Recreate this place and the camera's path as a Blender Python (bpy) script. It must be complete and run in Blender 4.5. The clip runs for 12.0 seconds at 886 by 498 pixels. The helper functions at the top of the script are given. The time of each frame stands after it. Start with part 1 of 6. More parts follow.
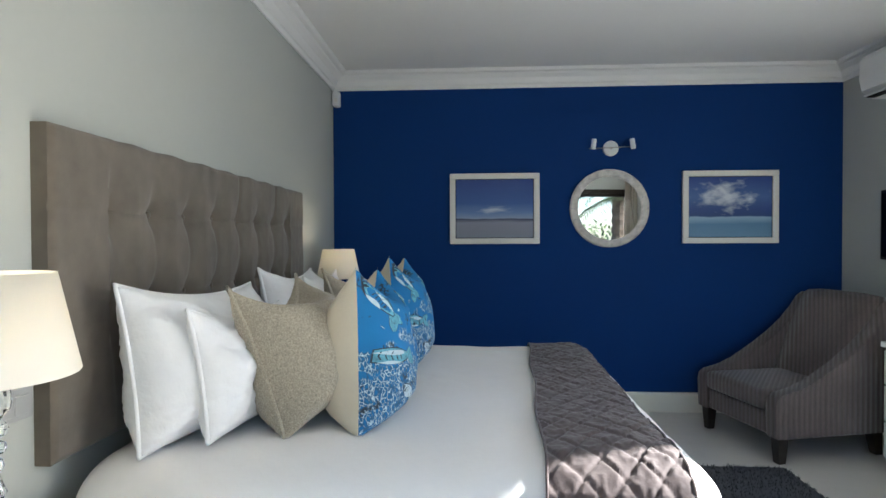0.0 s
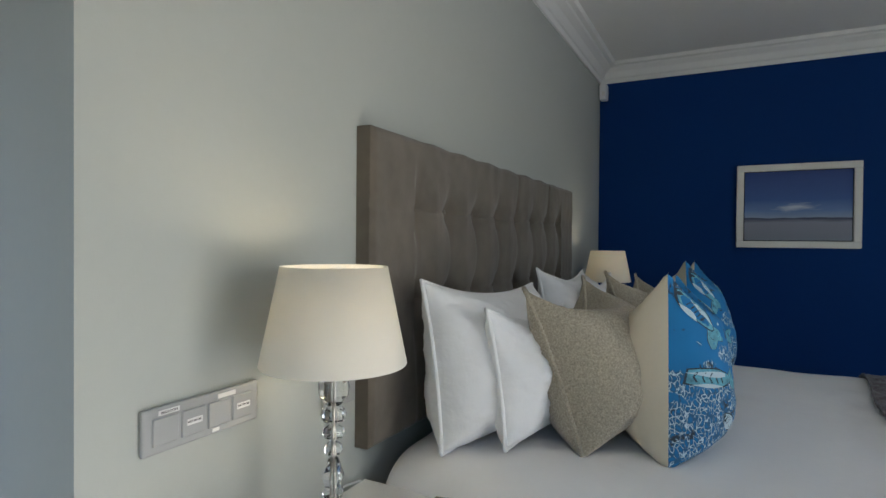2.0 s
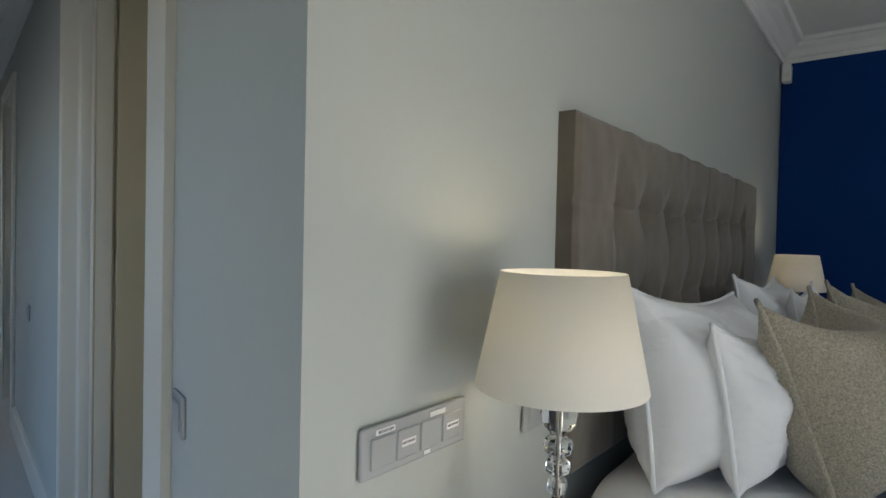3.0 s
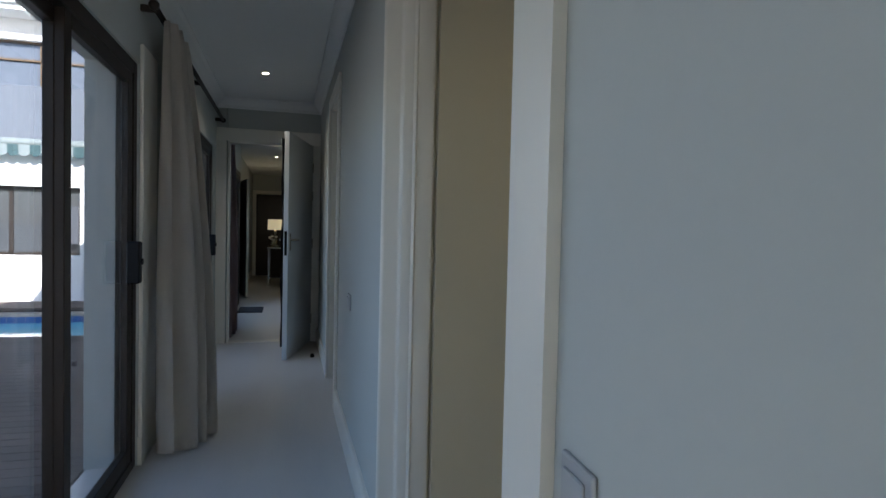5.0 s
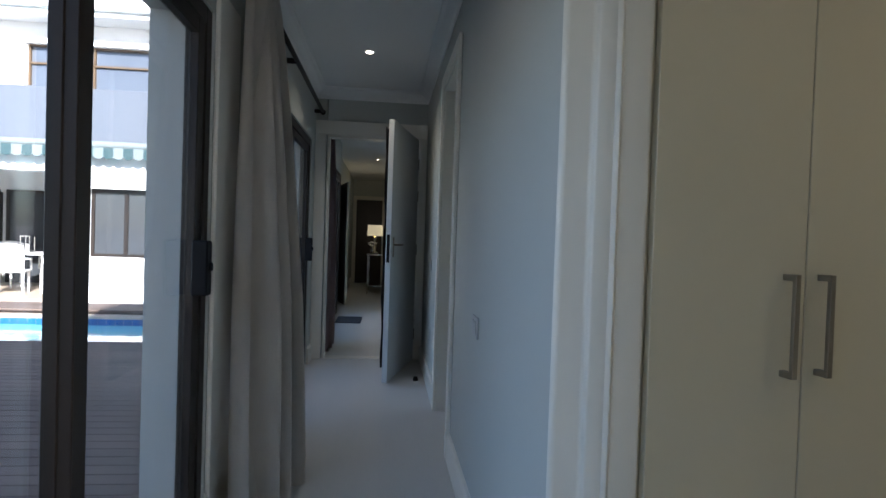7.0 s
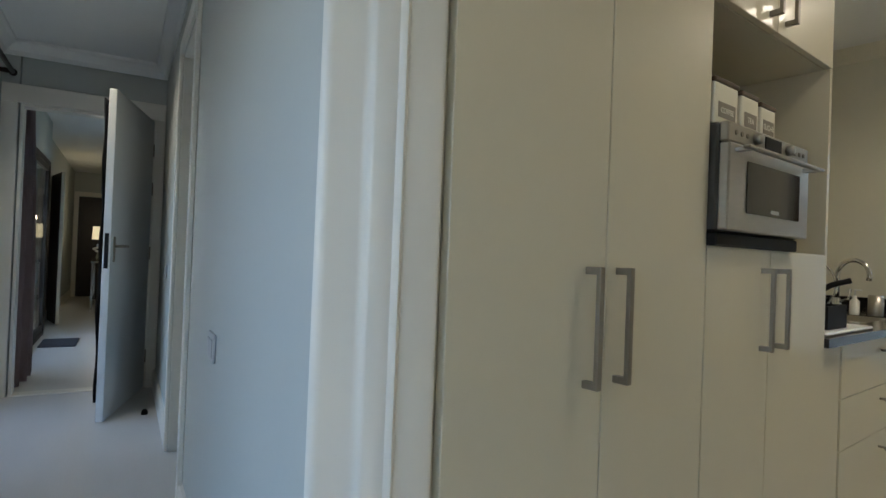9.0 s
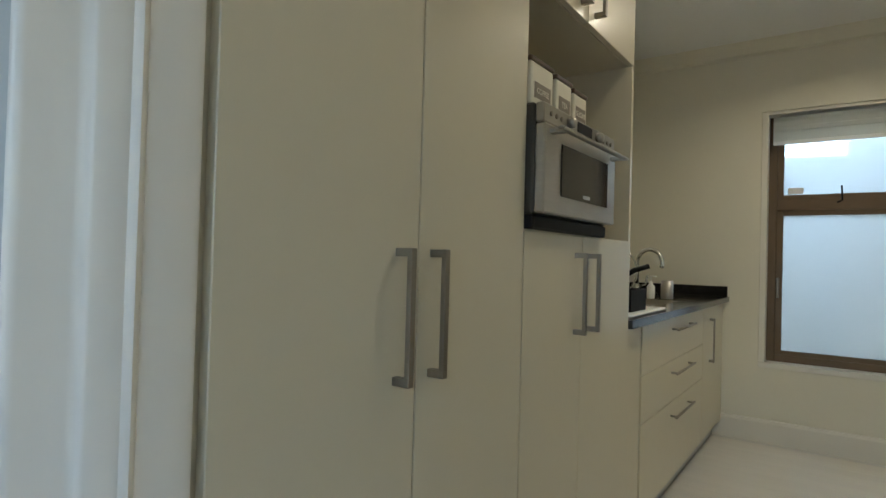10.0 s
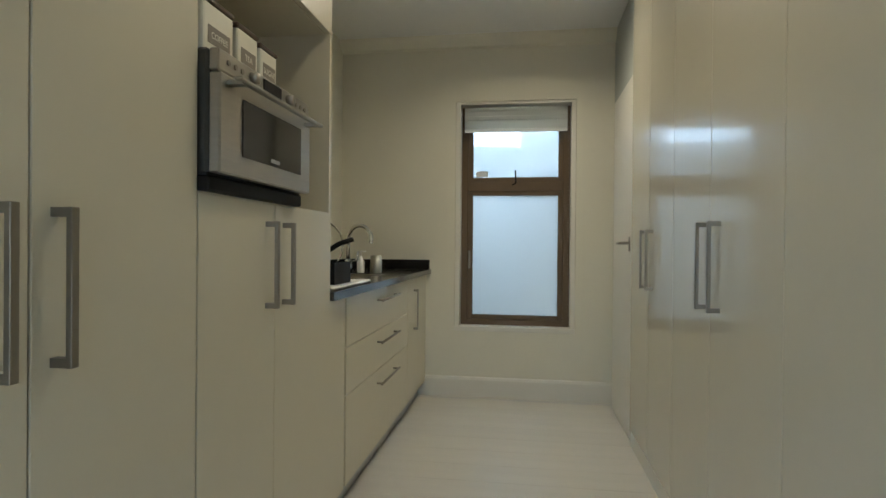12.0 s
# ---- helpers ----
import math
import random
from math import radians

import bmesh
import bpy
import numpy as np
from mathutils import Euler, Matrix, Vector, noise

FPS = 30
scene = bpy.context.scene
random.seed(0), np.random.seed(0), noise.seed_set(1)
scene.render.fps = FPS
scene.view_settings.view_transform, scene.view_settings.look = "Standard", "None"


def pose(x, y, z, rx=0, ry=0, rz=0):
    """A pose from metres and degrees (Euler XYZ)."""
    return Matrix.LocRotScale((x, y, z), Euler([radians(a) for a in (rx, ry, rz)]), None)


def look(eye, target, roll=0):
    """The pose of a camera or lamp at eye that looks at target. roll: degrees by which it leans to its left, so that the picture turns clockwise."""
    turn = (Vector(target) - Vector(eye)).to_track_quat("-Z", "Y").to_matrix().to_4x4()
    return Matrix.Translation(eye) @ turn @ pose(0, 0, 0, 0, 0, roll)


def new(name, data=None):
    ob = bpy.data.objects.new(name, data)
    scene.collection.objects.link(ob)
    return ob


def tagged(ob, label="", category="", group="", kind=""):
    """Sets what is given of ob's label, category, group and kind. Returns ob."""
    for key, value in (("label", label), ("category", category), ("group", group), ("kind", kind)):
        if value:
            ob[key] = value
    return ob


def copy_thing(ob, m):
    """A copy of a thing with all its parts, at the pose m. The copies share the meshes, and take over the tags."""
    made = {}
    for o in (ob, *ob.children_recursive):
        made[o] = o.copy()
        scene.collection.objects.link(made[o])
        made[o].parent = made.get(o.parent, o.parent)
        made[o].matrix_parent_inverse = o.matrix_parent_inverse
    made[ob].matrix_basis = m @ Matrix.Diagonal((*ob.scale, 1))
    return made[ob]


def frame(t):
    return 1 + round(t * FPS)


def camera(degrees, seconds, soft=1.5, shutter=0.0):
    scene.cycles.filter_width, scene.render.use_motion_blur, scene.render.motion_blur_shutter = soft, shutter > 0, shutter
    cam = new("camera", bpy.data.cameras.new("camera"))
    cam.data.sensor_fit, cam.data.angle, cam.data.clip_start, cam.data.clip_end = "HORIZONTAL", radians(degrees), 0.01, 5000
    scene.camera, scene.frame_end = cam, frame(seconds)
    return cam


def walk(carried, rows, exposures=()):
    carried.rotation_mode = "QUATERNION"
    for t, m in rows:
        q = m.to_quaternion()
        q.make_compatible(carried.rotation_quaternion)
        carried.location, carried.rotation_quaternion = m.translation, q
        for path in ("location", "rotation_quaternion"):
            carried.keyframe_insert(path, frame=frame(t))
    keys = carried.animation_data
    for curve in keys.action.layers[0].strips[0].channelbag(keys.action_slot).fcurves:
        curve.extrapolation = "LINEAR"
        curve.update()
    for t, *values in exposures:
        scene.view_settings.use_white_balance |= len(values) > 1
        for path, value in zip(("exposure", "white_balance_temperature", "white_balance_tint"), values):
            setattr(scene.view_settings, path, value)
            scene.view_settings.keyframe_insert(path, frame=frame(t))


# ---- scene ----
cam = camera(76.0, 12.0, 1.5)
PATH = [
    (0, (1.03, 0.578, 1.272), (0.917, 2.574, 1.241), -0.2),
    (0.5, (1.002, 0.592, 1.273), (0.678, 2.566, 1.244), -0.1),
    (1, (0.984, 0.618, 1.274), (0.439, 2.543, 1.244), 0.3),
    (1.5, (0.936, 0.655, 1.263), (0.181, 2.507, 1.233), 0.4),
    (2, (0.842, 0.681, 1.265), (-0.075, 2.458, 1.238), 0.5),
    (2.5, (0.718, 0.682, 1.276), (-0.371, 2.359, 1.244), 0.9),
    (3, (0.599, 0.709, 1.268), (-0.665, 2.259, 1.226), 1.3),
    (3.5, (0.477, 0.775, 1.263), (-0.963, 2.163, 1.205), 1.4),
    (3.7, (0.433, 0.8, 1.257), (-1.084, 2.101, 1.199), 1.4),
    (5.3, (-0.207, 0.854, 1.2), (-2.062, 1.598, 1.144), 1.4),
    (5.5, (-0.333, 0.878, 1.192), (-2.21, 1.564, 1.142), 1.5),
    (6, (-0.534, 0.894, 1.179), (-2.449, 1.468, 1.127), 1.6),
    (6.5, (-0.717, 0.892, 1.186), (-2.646, 1.416, 1.141), 1.8),
    (6.7, (-0.78, 0.902, 1.18), (-2.711, 1.421, 1.139), 1.85),
    (8.3, (-1.178, 1.082, 1.133), (-3.011, 1.881, 1.128), 2.5),
    (8.5, (-1.193, 1.096, 1.128), (-2.962, 2.029, 1.129), 2.4),
    (9, (-1.227, 1.114, 1.124), (-2.791, 2.361, 1.145), 2.2),
    (9.5, (-1.259, 1.165, 1.11), (-2.652, 2.6, 1.136), 1.9),
    (10, (-1.287, 1.27, 1.098), (-2.442, 2.902, 1.128), 1.6),
    (10.5, (-1.279, 1.33, 1.077), (-2.169, 3.121, 1.103), 1.2),
    (11, (-1.275, 1.351, 1.07), (-1.893, 3.253, 1.088), 0.7),
    (11.5, (-1.255, 1.365, 1.065), (-1.668, 3.322, 1.068), 0.5),
    (12, (-1.229, 1.378, 1.061), (-1.517, 3.357, 1.05), 0.5),
]
EXPOSURES = [(0, 2.45, 5900, 10), (1.5, 1.85, 5900, 10), (3.0, 1.55, 5900, 10), (3.7, 1.55, 5900, 10), (5.3, 1.75, 5750, 13), (6.0, 1.9, 5700, 13), (6.5, 1.9, 5700, 13), (8.5, 2.3, 5800, 12), (9, 2.55, 5950, 10), (10, 2.45, 6050, 8), (12, 2.5, 6050, 8)]
walk(cam, [(t, look(eye, target, roll)) for t, eye, target, roll in PATH], EXPOSURES)

# ---- light ----
SUN_EL, SUN_FROM = radians(27), Vector((0.97, 0.24, 0)).normalized()
world = bpy.data.worlds.new("sky")
scene.world = world
world.use_nodes = True
wn = world.node_tree.nodes
sky = wn.new("ShaderNodeTexSky")
sky.sky_type, sky.sun_disc, sky.ozone_density = "NISHITA", False, 2.5
sky.sun_elevation, sky.sun_rotation = SUN_EL, math.atan2(SUN_FROM.x, SUN_FROM.y)
world.node_tree.links.new(sky.outputs[0], wn["Background"].inputs[0])
wn["Background"].inputs[1].default_value = 0.095
sun = new("sun", bpy.data.lights.new("sun", "SUN"))
sun.data.energy, sun.data.angle, sun.data.color = 5.0, radians(0.5), (1.0, 0.94, 0.85)
sun.matrix_world = look(SUN_FROM * 10 + Vector((0, 0, 10 * math.tan(SUN_EL))), (0, 0, 0))


def window_light(name, m, w, h, watts, color):
    ob = new(name, bpy.data.lights.new(name, "AREA"))
    ob.data.shape, ob.data.size, ob.data.size_y, ob.data.energy, ob.data.color = "RECTANGLE", w, h, watts, color
    ob.matrix_world = m
    return ob


# ---- zones: the passage runs at a slight angle to the bedroom ----
KZ = pose(0, 1.16, 0, 0, 0, -9.3)
ID = Matrix.Identity(4)
CEIL = 2.52


# ---- small building helpers ----
def bm_box(bm, x0, y0, z0, x1, y1, z1, bevel=0.0, seg=1):
    g = bmesh.ops.create_cube(bm, size=1.0)
    vs = g["verts"]
    for v in vs:
        v.co = Vector(((x0 + x1) / 2 + v.co.x * (x1 - x0), (y0 + y1) / 2 + v.co.y * (y1 - y0), (z0 + z1) / 2 + v.co.z * (z1 - z0)))
    if bevel:
        es = list({e for v in vs for e in v.link_edges})
        bmesh.ops.bevel(bm, geom=es, offset=bevel, segments=seg, affect="EDGES", profile=0.5)
    return bm


def box(x0, y0, z0, x1, y1, z1, bevel=0.0, seg=1):
    return bm_box(bmesh.new(), min(x0, x1), min(y0, y1), min(z0, z1), max(x0, x1), max(y0, y1), max(z0, z1), bevel, seg)


def bm_prism(bm, pts, z0, z1):
    lo = [bm.verts.new((x, y, z0)) for x, y in pts]
    hi = [bm.verts.new((x, y, z1)) for x, y in pts]
    n = len(pts)
    bm.faces.new(lo[::-1]), bm.faces.new(hi)
    for i in range(n):
        bm.faces.new((lo[i], lo[(i + 1) % n], hi[(i + 1) % n], hi[i]))
    bmesh.ops.recalc_face_normals(bm, faces=bm.faces[:])
    return bm


def bm_extrude(bm, profile, p0, p1, out):
    """A profile of (distance out from the wall, height) swept from p0 to p1."""
    o = Vector(out).normalized()
    rings = []
    for p in (p0, p1):
        rings.append([bm.verts.new((p[0] + o.x * d, p[1] + o.y * d, z)) for d, z in profile])
    n = len(profile)
    for i in range(n):
        bm.faces.new((rings[0][i], rings[0][(i + 1) % n], rings[1][(i + 1) % n], rings[1][i]))
    bm.faces.new(rings[0][::-1]), bm.faces.new(rings[1])
    bmesh.ops.recalc_face_normals(bm, faces=bm.faces[:])
    return bm


def bm_lathe(bm, profile, n=24, m=ID, caps=True):
    """A profile of (radius, height) turned round z."""
    rings = []
    for r, z in profile:
        rings.append([bm.verts.new(m @ Vector((r * math.cos(2 * math.pi * k / n), r * math.sin(2 * math.pi * k / n), z))) for k in range(n)])
    for a, b in zip(rings, rings[1:]):
        for k in range(n):
            bm.faces.new((a[k], a[(k + 1) % n], b[(k + 1) % n], b[k]))
    if caps:
        bm.faces.new(rings[0][::-1]), bm.faces.new(rings[-1])
    return bm


def bm_tube(bm, pts, r, n=10):
    """A round bar along points."""
    pts = [Vector(p) for p in pts]
    rings, side = [], None
    for i, p in enumerate(pts):
        d = (pts[min(i + 1, len(pts) - 1)] - pts[max(i - 1, 0)]).normalized()
        if side is None:
            side = d.orthogonal().normalized()
        side = (side - d * side.dot(d)).normalized()
        up = d.cross(side)
        rings.append([bm.verts.new(p + r * (math.cos(2 * math.pi * k / n) * side + math.sin(2 * math.pi * k / n) * up)) for k in range(n)])
    for a, b in zip(rings, rings[1:]):
        for k in range(n):
            bm.faces.new((a[k], a[(k + 1) % n], b[(k + 1) % n], b[k]))
    bm.faces.new(rings[0][::-1]), bm.faces.new(rings[-1])
    return bm


def mesh_ob(name, bm, material, m=ID, smooth=False):
    me = bpy.data.meshes.new(name)
    bmesh.ops.recalc_face_normals(bm, faces=bm.faces[:])
    bm.to_mesh(me)
    bm.free()
    for q in material if isinstance(material, (list, tuple)) else [material]:
        me.materials.append(q)
    if smooth:
        me.shade_smooth()
        if smooth is not True:
            me.set_sharp_from_angle(angle=radians(smooth))
    ob = new(name, me)
    ob.matrix_world = m
    return ob


def thing(name, label, category, m=ID, group="", kind=""):
    ob = new(name)
    ob.empty_display_size = 0.1
    ob.matrix_world = m
    return tagged(ob, label, category, group, kind)


def part(name, bm, material, parent, label="", smooth=False, m=ID):
    """One mesh under a thing, in the thing's own axes."""
    ob = mesh_ob(name, bm, material, ID, smooth)
    ob.parent = parent
    ob.matrix_basis = m
    return tagged(ob, label)


def setting(name, bm, material, label, category, m=ID, smooth=False):
    return tagged(mesh_ob(name, bm, material, m, smooth), label, category, "", "structure")


# ---- materials ----
def mat(name, color, rough=0.5, metal=0.0, vary=0.06, scale=3.0, fine=60.0, bump=0.0, bump_scale=80.0, stretch=(1, 1, 1), coat=0.0, sheen=0.0, per_piece=0.0, spec=0.5):
    q = bpy.data.materials.new(name)
    q.use_nodes = True
    nt = q.node_tree
    n, li = nt.nodes, nt.links
    b = n["Principled BSDF"]
    b.inputs["Roughness"].default_value, b.inputs["Metallic"].default_value = rough, metal
    b.inputs["Coat Weight"].default_value, b.inputs["Sheen Weight"].default_value = coat, sheen
    b.inputs["Specular IOR Level"].default_value = spec
    tc, mp = n.new("ShaderNodeTexCoord"), n.new("ShaderNodeMapping")
    mp.inputs["Scale"].default_value = stretch
    li.new(tc.outputs["Object"], mp.inputs["Vector"])
    big, small = n.new("ShaderNodeTexNoise"), n.new("ShaderNodeTexNoise")
    big.inputs["Scale"].default_value, small.inputs["Scale"].default_value = scale, fine
    for x in (big, small):
        x.inputs["Detail"].default_value = 4
        li.new(mp.outputs[0], x.inputs["Vector"])
    add = n.new("ShaderNodeMath")
    add.operation = "MULTIPLY_ADD"
    li.new(small.outputs[0], add.inputs[0])
    add.inputs[1].default_value = 0.4
    li.new(big.outputs[0], add.inputs[2])
    src = add.outputs[0]
    if per_piece:
        oi, ma = n.new("ShaderNodeObjectInfo"), n.new("ShaderNodeMath")
        ma.operation, ma.inputs[1].default_value = "MULTIPLY_ADD", per_piece
        li.new(oi.outputs["Random"], ma.inputs[0])
        li.new(src, ma.inputs[2])
        src = ma.outputs[0]
    mr = n.new("ShaderNodeMapRange")
    mr.inputs["From Min"].default_value, mr.inputs["From Max"].default_value = 0.35, 1.05 + per_piece
    mr.inputs["To Min"].default_value, mr.inputs["To Max"].default_value = 1 - vary, 1 + vary
    li.new(src, mr.inputs["Value"])
    mx = n.new("ShaderNodeVectorMath")
    mx.operation = "MULTIPLY"
    mx.inputs[0].default_value = color
    li.new(mr.outputs[0], mx.inputs[1])
    li.new(mx.outputs[0], b.inputs["Base Color"])
    rr = n.new("ShaderNodeMapRange")
    rr.inputs["To Min"].default_value, rr.inputs["To Max"].default_value = rough * 0.88, min(1, rough * 1.12)
    li.new(big.outputs[0], rr.inputs["Value"])
    li.new(rr.outputs[0], b.inputs["Roughness"])
    if bump:
        bn, bp = n.new("ShaderNodeTexNoise"), n.new("ShaderNodeBump")
        bn.inputs["Scale"].default_value, bn.inputs["Detail"].default_value = bump_scale, 5
        li.new(mp.outputs[0], bn.inputs["Vector"])
        bp.inputs["Strength"].default_value, bp.inputs["Distance"].default_value = bump, 0.004
        li.new(bn.outputs[0], bp.inputs["Height"])
        li.new(bp.outputs[0], b.inputs["Normal"])
    return q


def glass_mat(name, color=(1, 1, 1), rough=0.0, thin=True):
    q = bpy.data.materials.new(name)
    q.use_nodes = True
    n, li = q.node_tree.nodes, q.node_tree.links
    out = n["Material Output"]
    n.remove(n["Principled BSDF"])
    if thin:
        t, g, mxs = n.new("ShaderNodeBsdfTransparent"), n.new("ShaderNodeBsdfGlossy"), n.new("ShaderNodeMixShader")
        f, pw, ml = n.new("ShaderNodeLayerWeight"), n.new("ShaderNodeMath"), n.new("ShaderNodeMath")
        pw.operation, pw.inputs[1].default_value = "POWER", 4
        ml.operation, ml.inputs[1].default_value, ml.inputs[2].default_value = "MULTIPLY_ADD", 0.7, 0.02
        t.inputs[0].default_value, g.inputs["Roughness"].default_value = (*color, 1), 0.02
        li.new(f.outputs["Facing"], pw.inputs[0]), li.new(pw.outputs[0], ml.inputs[0])
        li.new(ml.outputs[0], mxs.inputs[0]), li.new(t.outputs[0], mxs.inputs[1]), li.new(g.outputs[0], mxs.inputs[2])
        li.new(mxs.outputs[0], out.inputs[0])
    else:
        g = n.new("ShaderNodeBsdfGlass")
        g.inputs["Color"].default_value, g.inputs["Roughness"].default_value, g.inputs["IOR"].default_value = (*color, 1), rough, 1.5
        li.new(g.outputs[0], out.inputs[0])
    return q


def glow(name, color, strength):
    q = bpy.data.materials.new(name)
    q.use_nodes = True
    b = q.node_tree.nodes["Principled BSDF"]
    b.inputs["Base Color"].default_value = (*color, 1)
    b.inputs["Emission Color"].default_value, b.inputs["Emission Strength"].default_value = (*color, 1), strength
    return q


PAINT = mat("wall_paint", (0.455, 0.472, 0.437), 0.75, vary=0.03, scale=1.2, fine=40, bump=0.05, bump_scale=160)
KPAINT = mat("kitchenette_paint", (0.73, 0.70, 0.58), 0.7, vary=0.03, scale=1.2, fine=40, bump=0.05, bump_scale=160)
BLUE = mat("blue_wall_paint", (0.005, 0.035, 0.155), 0.8, spec=0.15, vary=0.07, scale=0.9, fine=30, bump=0.05, bump_scale=150)
WHITE = mat("ceiling_paint", (0.80, 0.80, 0.77), 0.8, vary=0.025, scale=1.0, fine=30, bump=0.04, bump_scale=120)
TRIM = mat("trim_gloss_paint", (0.73, 0.70, 0.615), 0.3, vary=0.0, scale=2, fine=25)
CREAM = mat("cream_lacquer", (0.60, 0.55, 0.41), 0.32, vary=0.02, scale=1.5, fine=20, bump=0.015, bump_scale=90, coat=0.2)
FLOOR = mat("pale_floor", (0.60, 0.58, 0.535), 0.38, vary=0.06, scale=1.0, fine=18, bump=0.03, bump_scale=60, stretch=(1, 6, 1))
STEEL = mat("brushed_steel", (0.41, 0.385, 0.34), 0.32, 1.0, vary=0.08, scale=10, fine=200, stretch=(1, 1, 8))
NICKEL = mat("satin_nickel", (0.30, 0.275, 0.235), 0.42, 1.0, vary=0.05, scale=20, fine=150)
BRONZE = mat("dark_bronze_aluminium", (0.020, 0.014, 0.010), 0.5, vary=0.15, scale=6, fine=120, spec=0.3)
BROWN_FRAME = mat("brown_window_frame", (0.13, 0.085, 0.045), 0.42, 0.2, vary=0.1, scale=8, fine=90)
BLACK = mat("black_plastic", (0.009, 0.009, 0.010), 0.55, vary=0.1, scale=10, spec=0.15)
DARKWOOD = mat("dark_wood", (0.020, 0.012, 0.008), 0.4, vary=0.3, scale=6, fine=40, stretch=(1, 1, 0.1))
PLASTIC = mat("grey_switch_plastic", (0.37, 0.375, 0.37), 0.4, vary=0.03, scale=10)
WHITE_PLASTIC = mat("white_plastic", (0.78, 0.78, 0.76), 0.35, vary=0.02, scale=6)
GLASS = glass_mat("window_glass")
CRYSTAL = glass_mat("crystal_glass", (0.96, 0.97, 0.98), 0.0, False)

# ---- floor, ceiling, walls ----
setting("floor", box(-15, -1.27, -0.1, 4.8, 5.5, 0.0), FLOOR, "pale washed floor running through bedroom passage and kitchenette", "floor", KZ)
setting("ceiling", box(-15, -1.27, CEIL, 4.15, 5.5, CEIL + 0.2), WHITE, "flat white painted ceiling", "ceiling", KZ)
# the headboard wall with its thick end
setting("wall_west", bm_prism(bmesh.new(), [(0, 1.16), (-0.045, 5.0), (-0.15, 5.0), (-0.15, 1.47), (-0.82, 1.47), (-0.82, 1.345), (-0.70, 1.325)][::-1], 0, CEIL + 0.01), PAINT, "pale grey-green painted wall behind the bed", "wall")
setting("wall_north", box(-0.04, 4.834, 0, 3.7, 5.0, CEIL + 0.01), BLUE, "deep navy blue painted feature wall", "wall")
# unseen opening, sized so the sun patch falls on the bed throw
bm = bm_box(bmesh.new(), 3.68, 2.60, 0, 3.9, 4.834, CEIL + 0.01)
bm_box(bm, 3.68, -1.2, 2.15, 3.9, 2.60, CEIL + 0.01)
bm_box(bm, 3.68, -1.2, 0, 3.9, 1.1, 2.15)
setting("wall_east", bm, PAINT, "pale grey painted wall with an unseen opening that admits the sun", "wall")
# kitchenette walls
bm = bmesh.new()
Y0, Y1 = 5.346, 5.60
bm_box(bm, -2.7, Y0, 0, -1.722, Y1, CEIL + 0.01), bm_box(bm, -0.89, Y0, 0, -0.15, Y1, CEIL + 0.01)
bm_box(bm, -1.722, Y0, 0, -0.89, Y1, 0.464), bm_box(bm, -1.722, Y0, 2.075, -0.89, Y1, CEIL + 0.01)
setting("wall_kitchenette_north", bm, KPAINT, "pale painted kitchenette wall with a deep window opening", "wall")
setting("wall_kitchenette_west", box(-2.7, 1.76, 0, -2.55, Y0, CEIL + 0.01), KPAINT, "plain painted wall behind the cabinets", "wall")
# passage walls, in the passage's own axes
bm = bmesh.new()
bm_box(bm, -3.83, 0, 0, -2.02, 0.186, CEIL + 0.01), bm_box(bm, -6.2, 0, 0, -4.61, 0.2, CEIL + 0.01), bm_box(bm, -4.61, 0, 2.16, -3.83, 0.2, CEIL + 0.01)
bm_box(bm, -2.02, 0, 2.36, -0.70, 0.16, CEIL + 0.01)
setting("wall_passage_north", bm, PAINT, "pale grey painted passage wall with a side doorway", "wall", KZ)
bm = bmesh.new()
S0, S1 = -1.28, -1.04
for a0, a1 in ((-6.2, -5.95), (-4.2, -3.09), (-0.1, 0.8), (3.97, 4.3)):
    bm_box(bm, a0, S0, 0, a1, S1, CEIL + 0.01)
for a0, a1, z in ((-5.95, -4.2, 2.0), (-3.09, -0.1, 2.0), (0.8, 3.97, 2.1)):
    bm_box(bm, a0, S0, z, a1, S1, CEIL + 0.01)
setting("wall_south", bm, PAINT, "painted outer wall with wide sliding door openings", "wall", KZ)
bm = bmesh.new()
bm_box(bm, -6.32, -1.2, 0, -6.2, -0.94, CEIL), bm_box(bm, -6.32, -0.07, 0, -6.2, 0.2, CEIL), bm_box(bm, -6.32, -0.93, 2.09, -6.2, -0.07, CEIL)
setting("wall_passage_end", bm, PAINT, "pale painted wall at the end of the passage with a doorway", "wall", KZ)
bm = bmesh.new()
bm_box(bm, -10.9, 0.0, 0, -6.32, 0.15, CEIL), bm_box(bm, -14.8, -0.32, 0, -10.9, 0.15, CEIL), bm_box(bm, -14.8, -1.33, 0, -9.4, -1.18, CEIL), bm_box(bm, -7.0, -1.2, 0, -6.32, -1.05, CEIL), bm_box(bm, -9.4, -1.2, 2.05, -7.0, -1.05, CEIL)
bm_box(bm, -14.95, -1.33, 0, -14.8, 0.15, CEIL)
setting("wall_far_hall", bm, PAINT, "pale walls of the far hall beyond the doorway", "wall", KZ)
setting("wall_side_room", box(-5.2, 1.2, 0, -3.2, 1.3, CEIL), PAINT, "plain wall inside the side doorway", "wall", KZ)
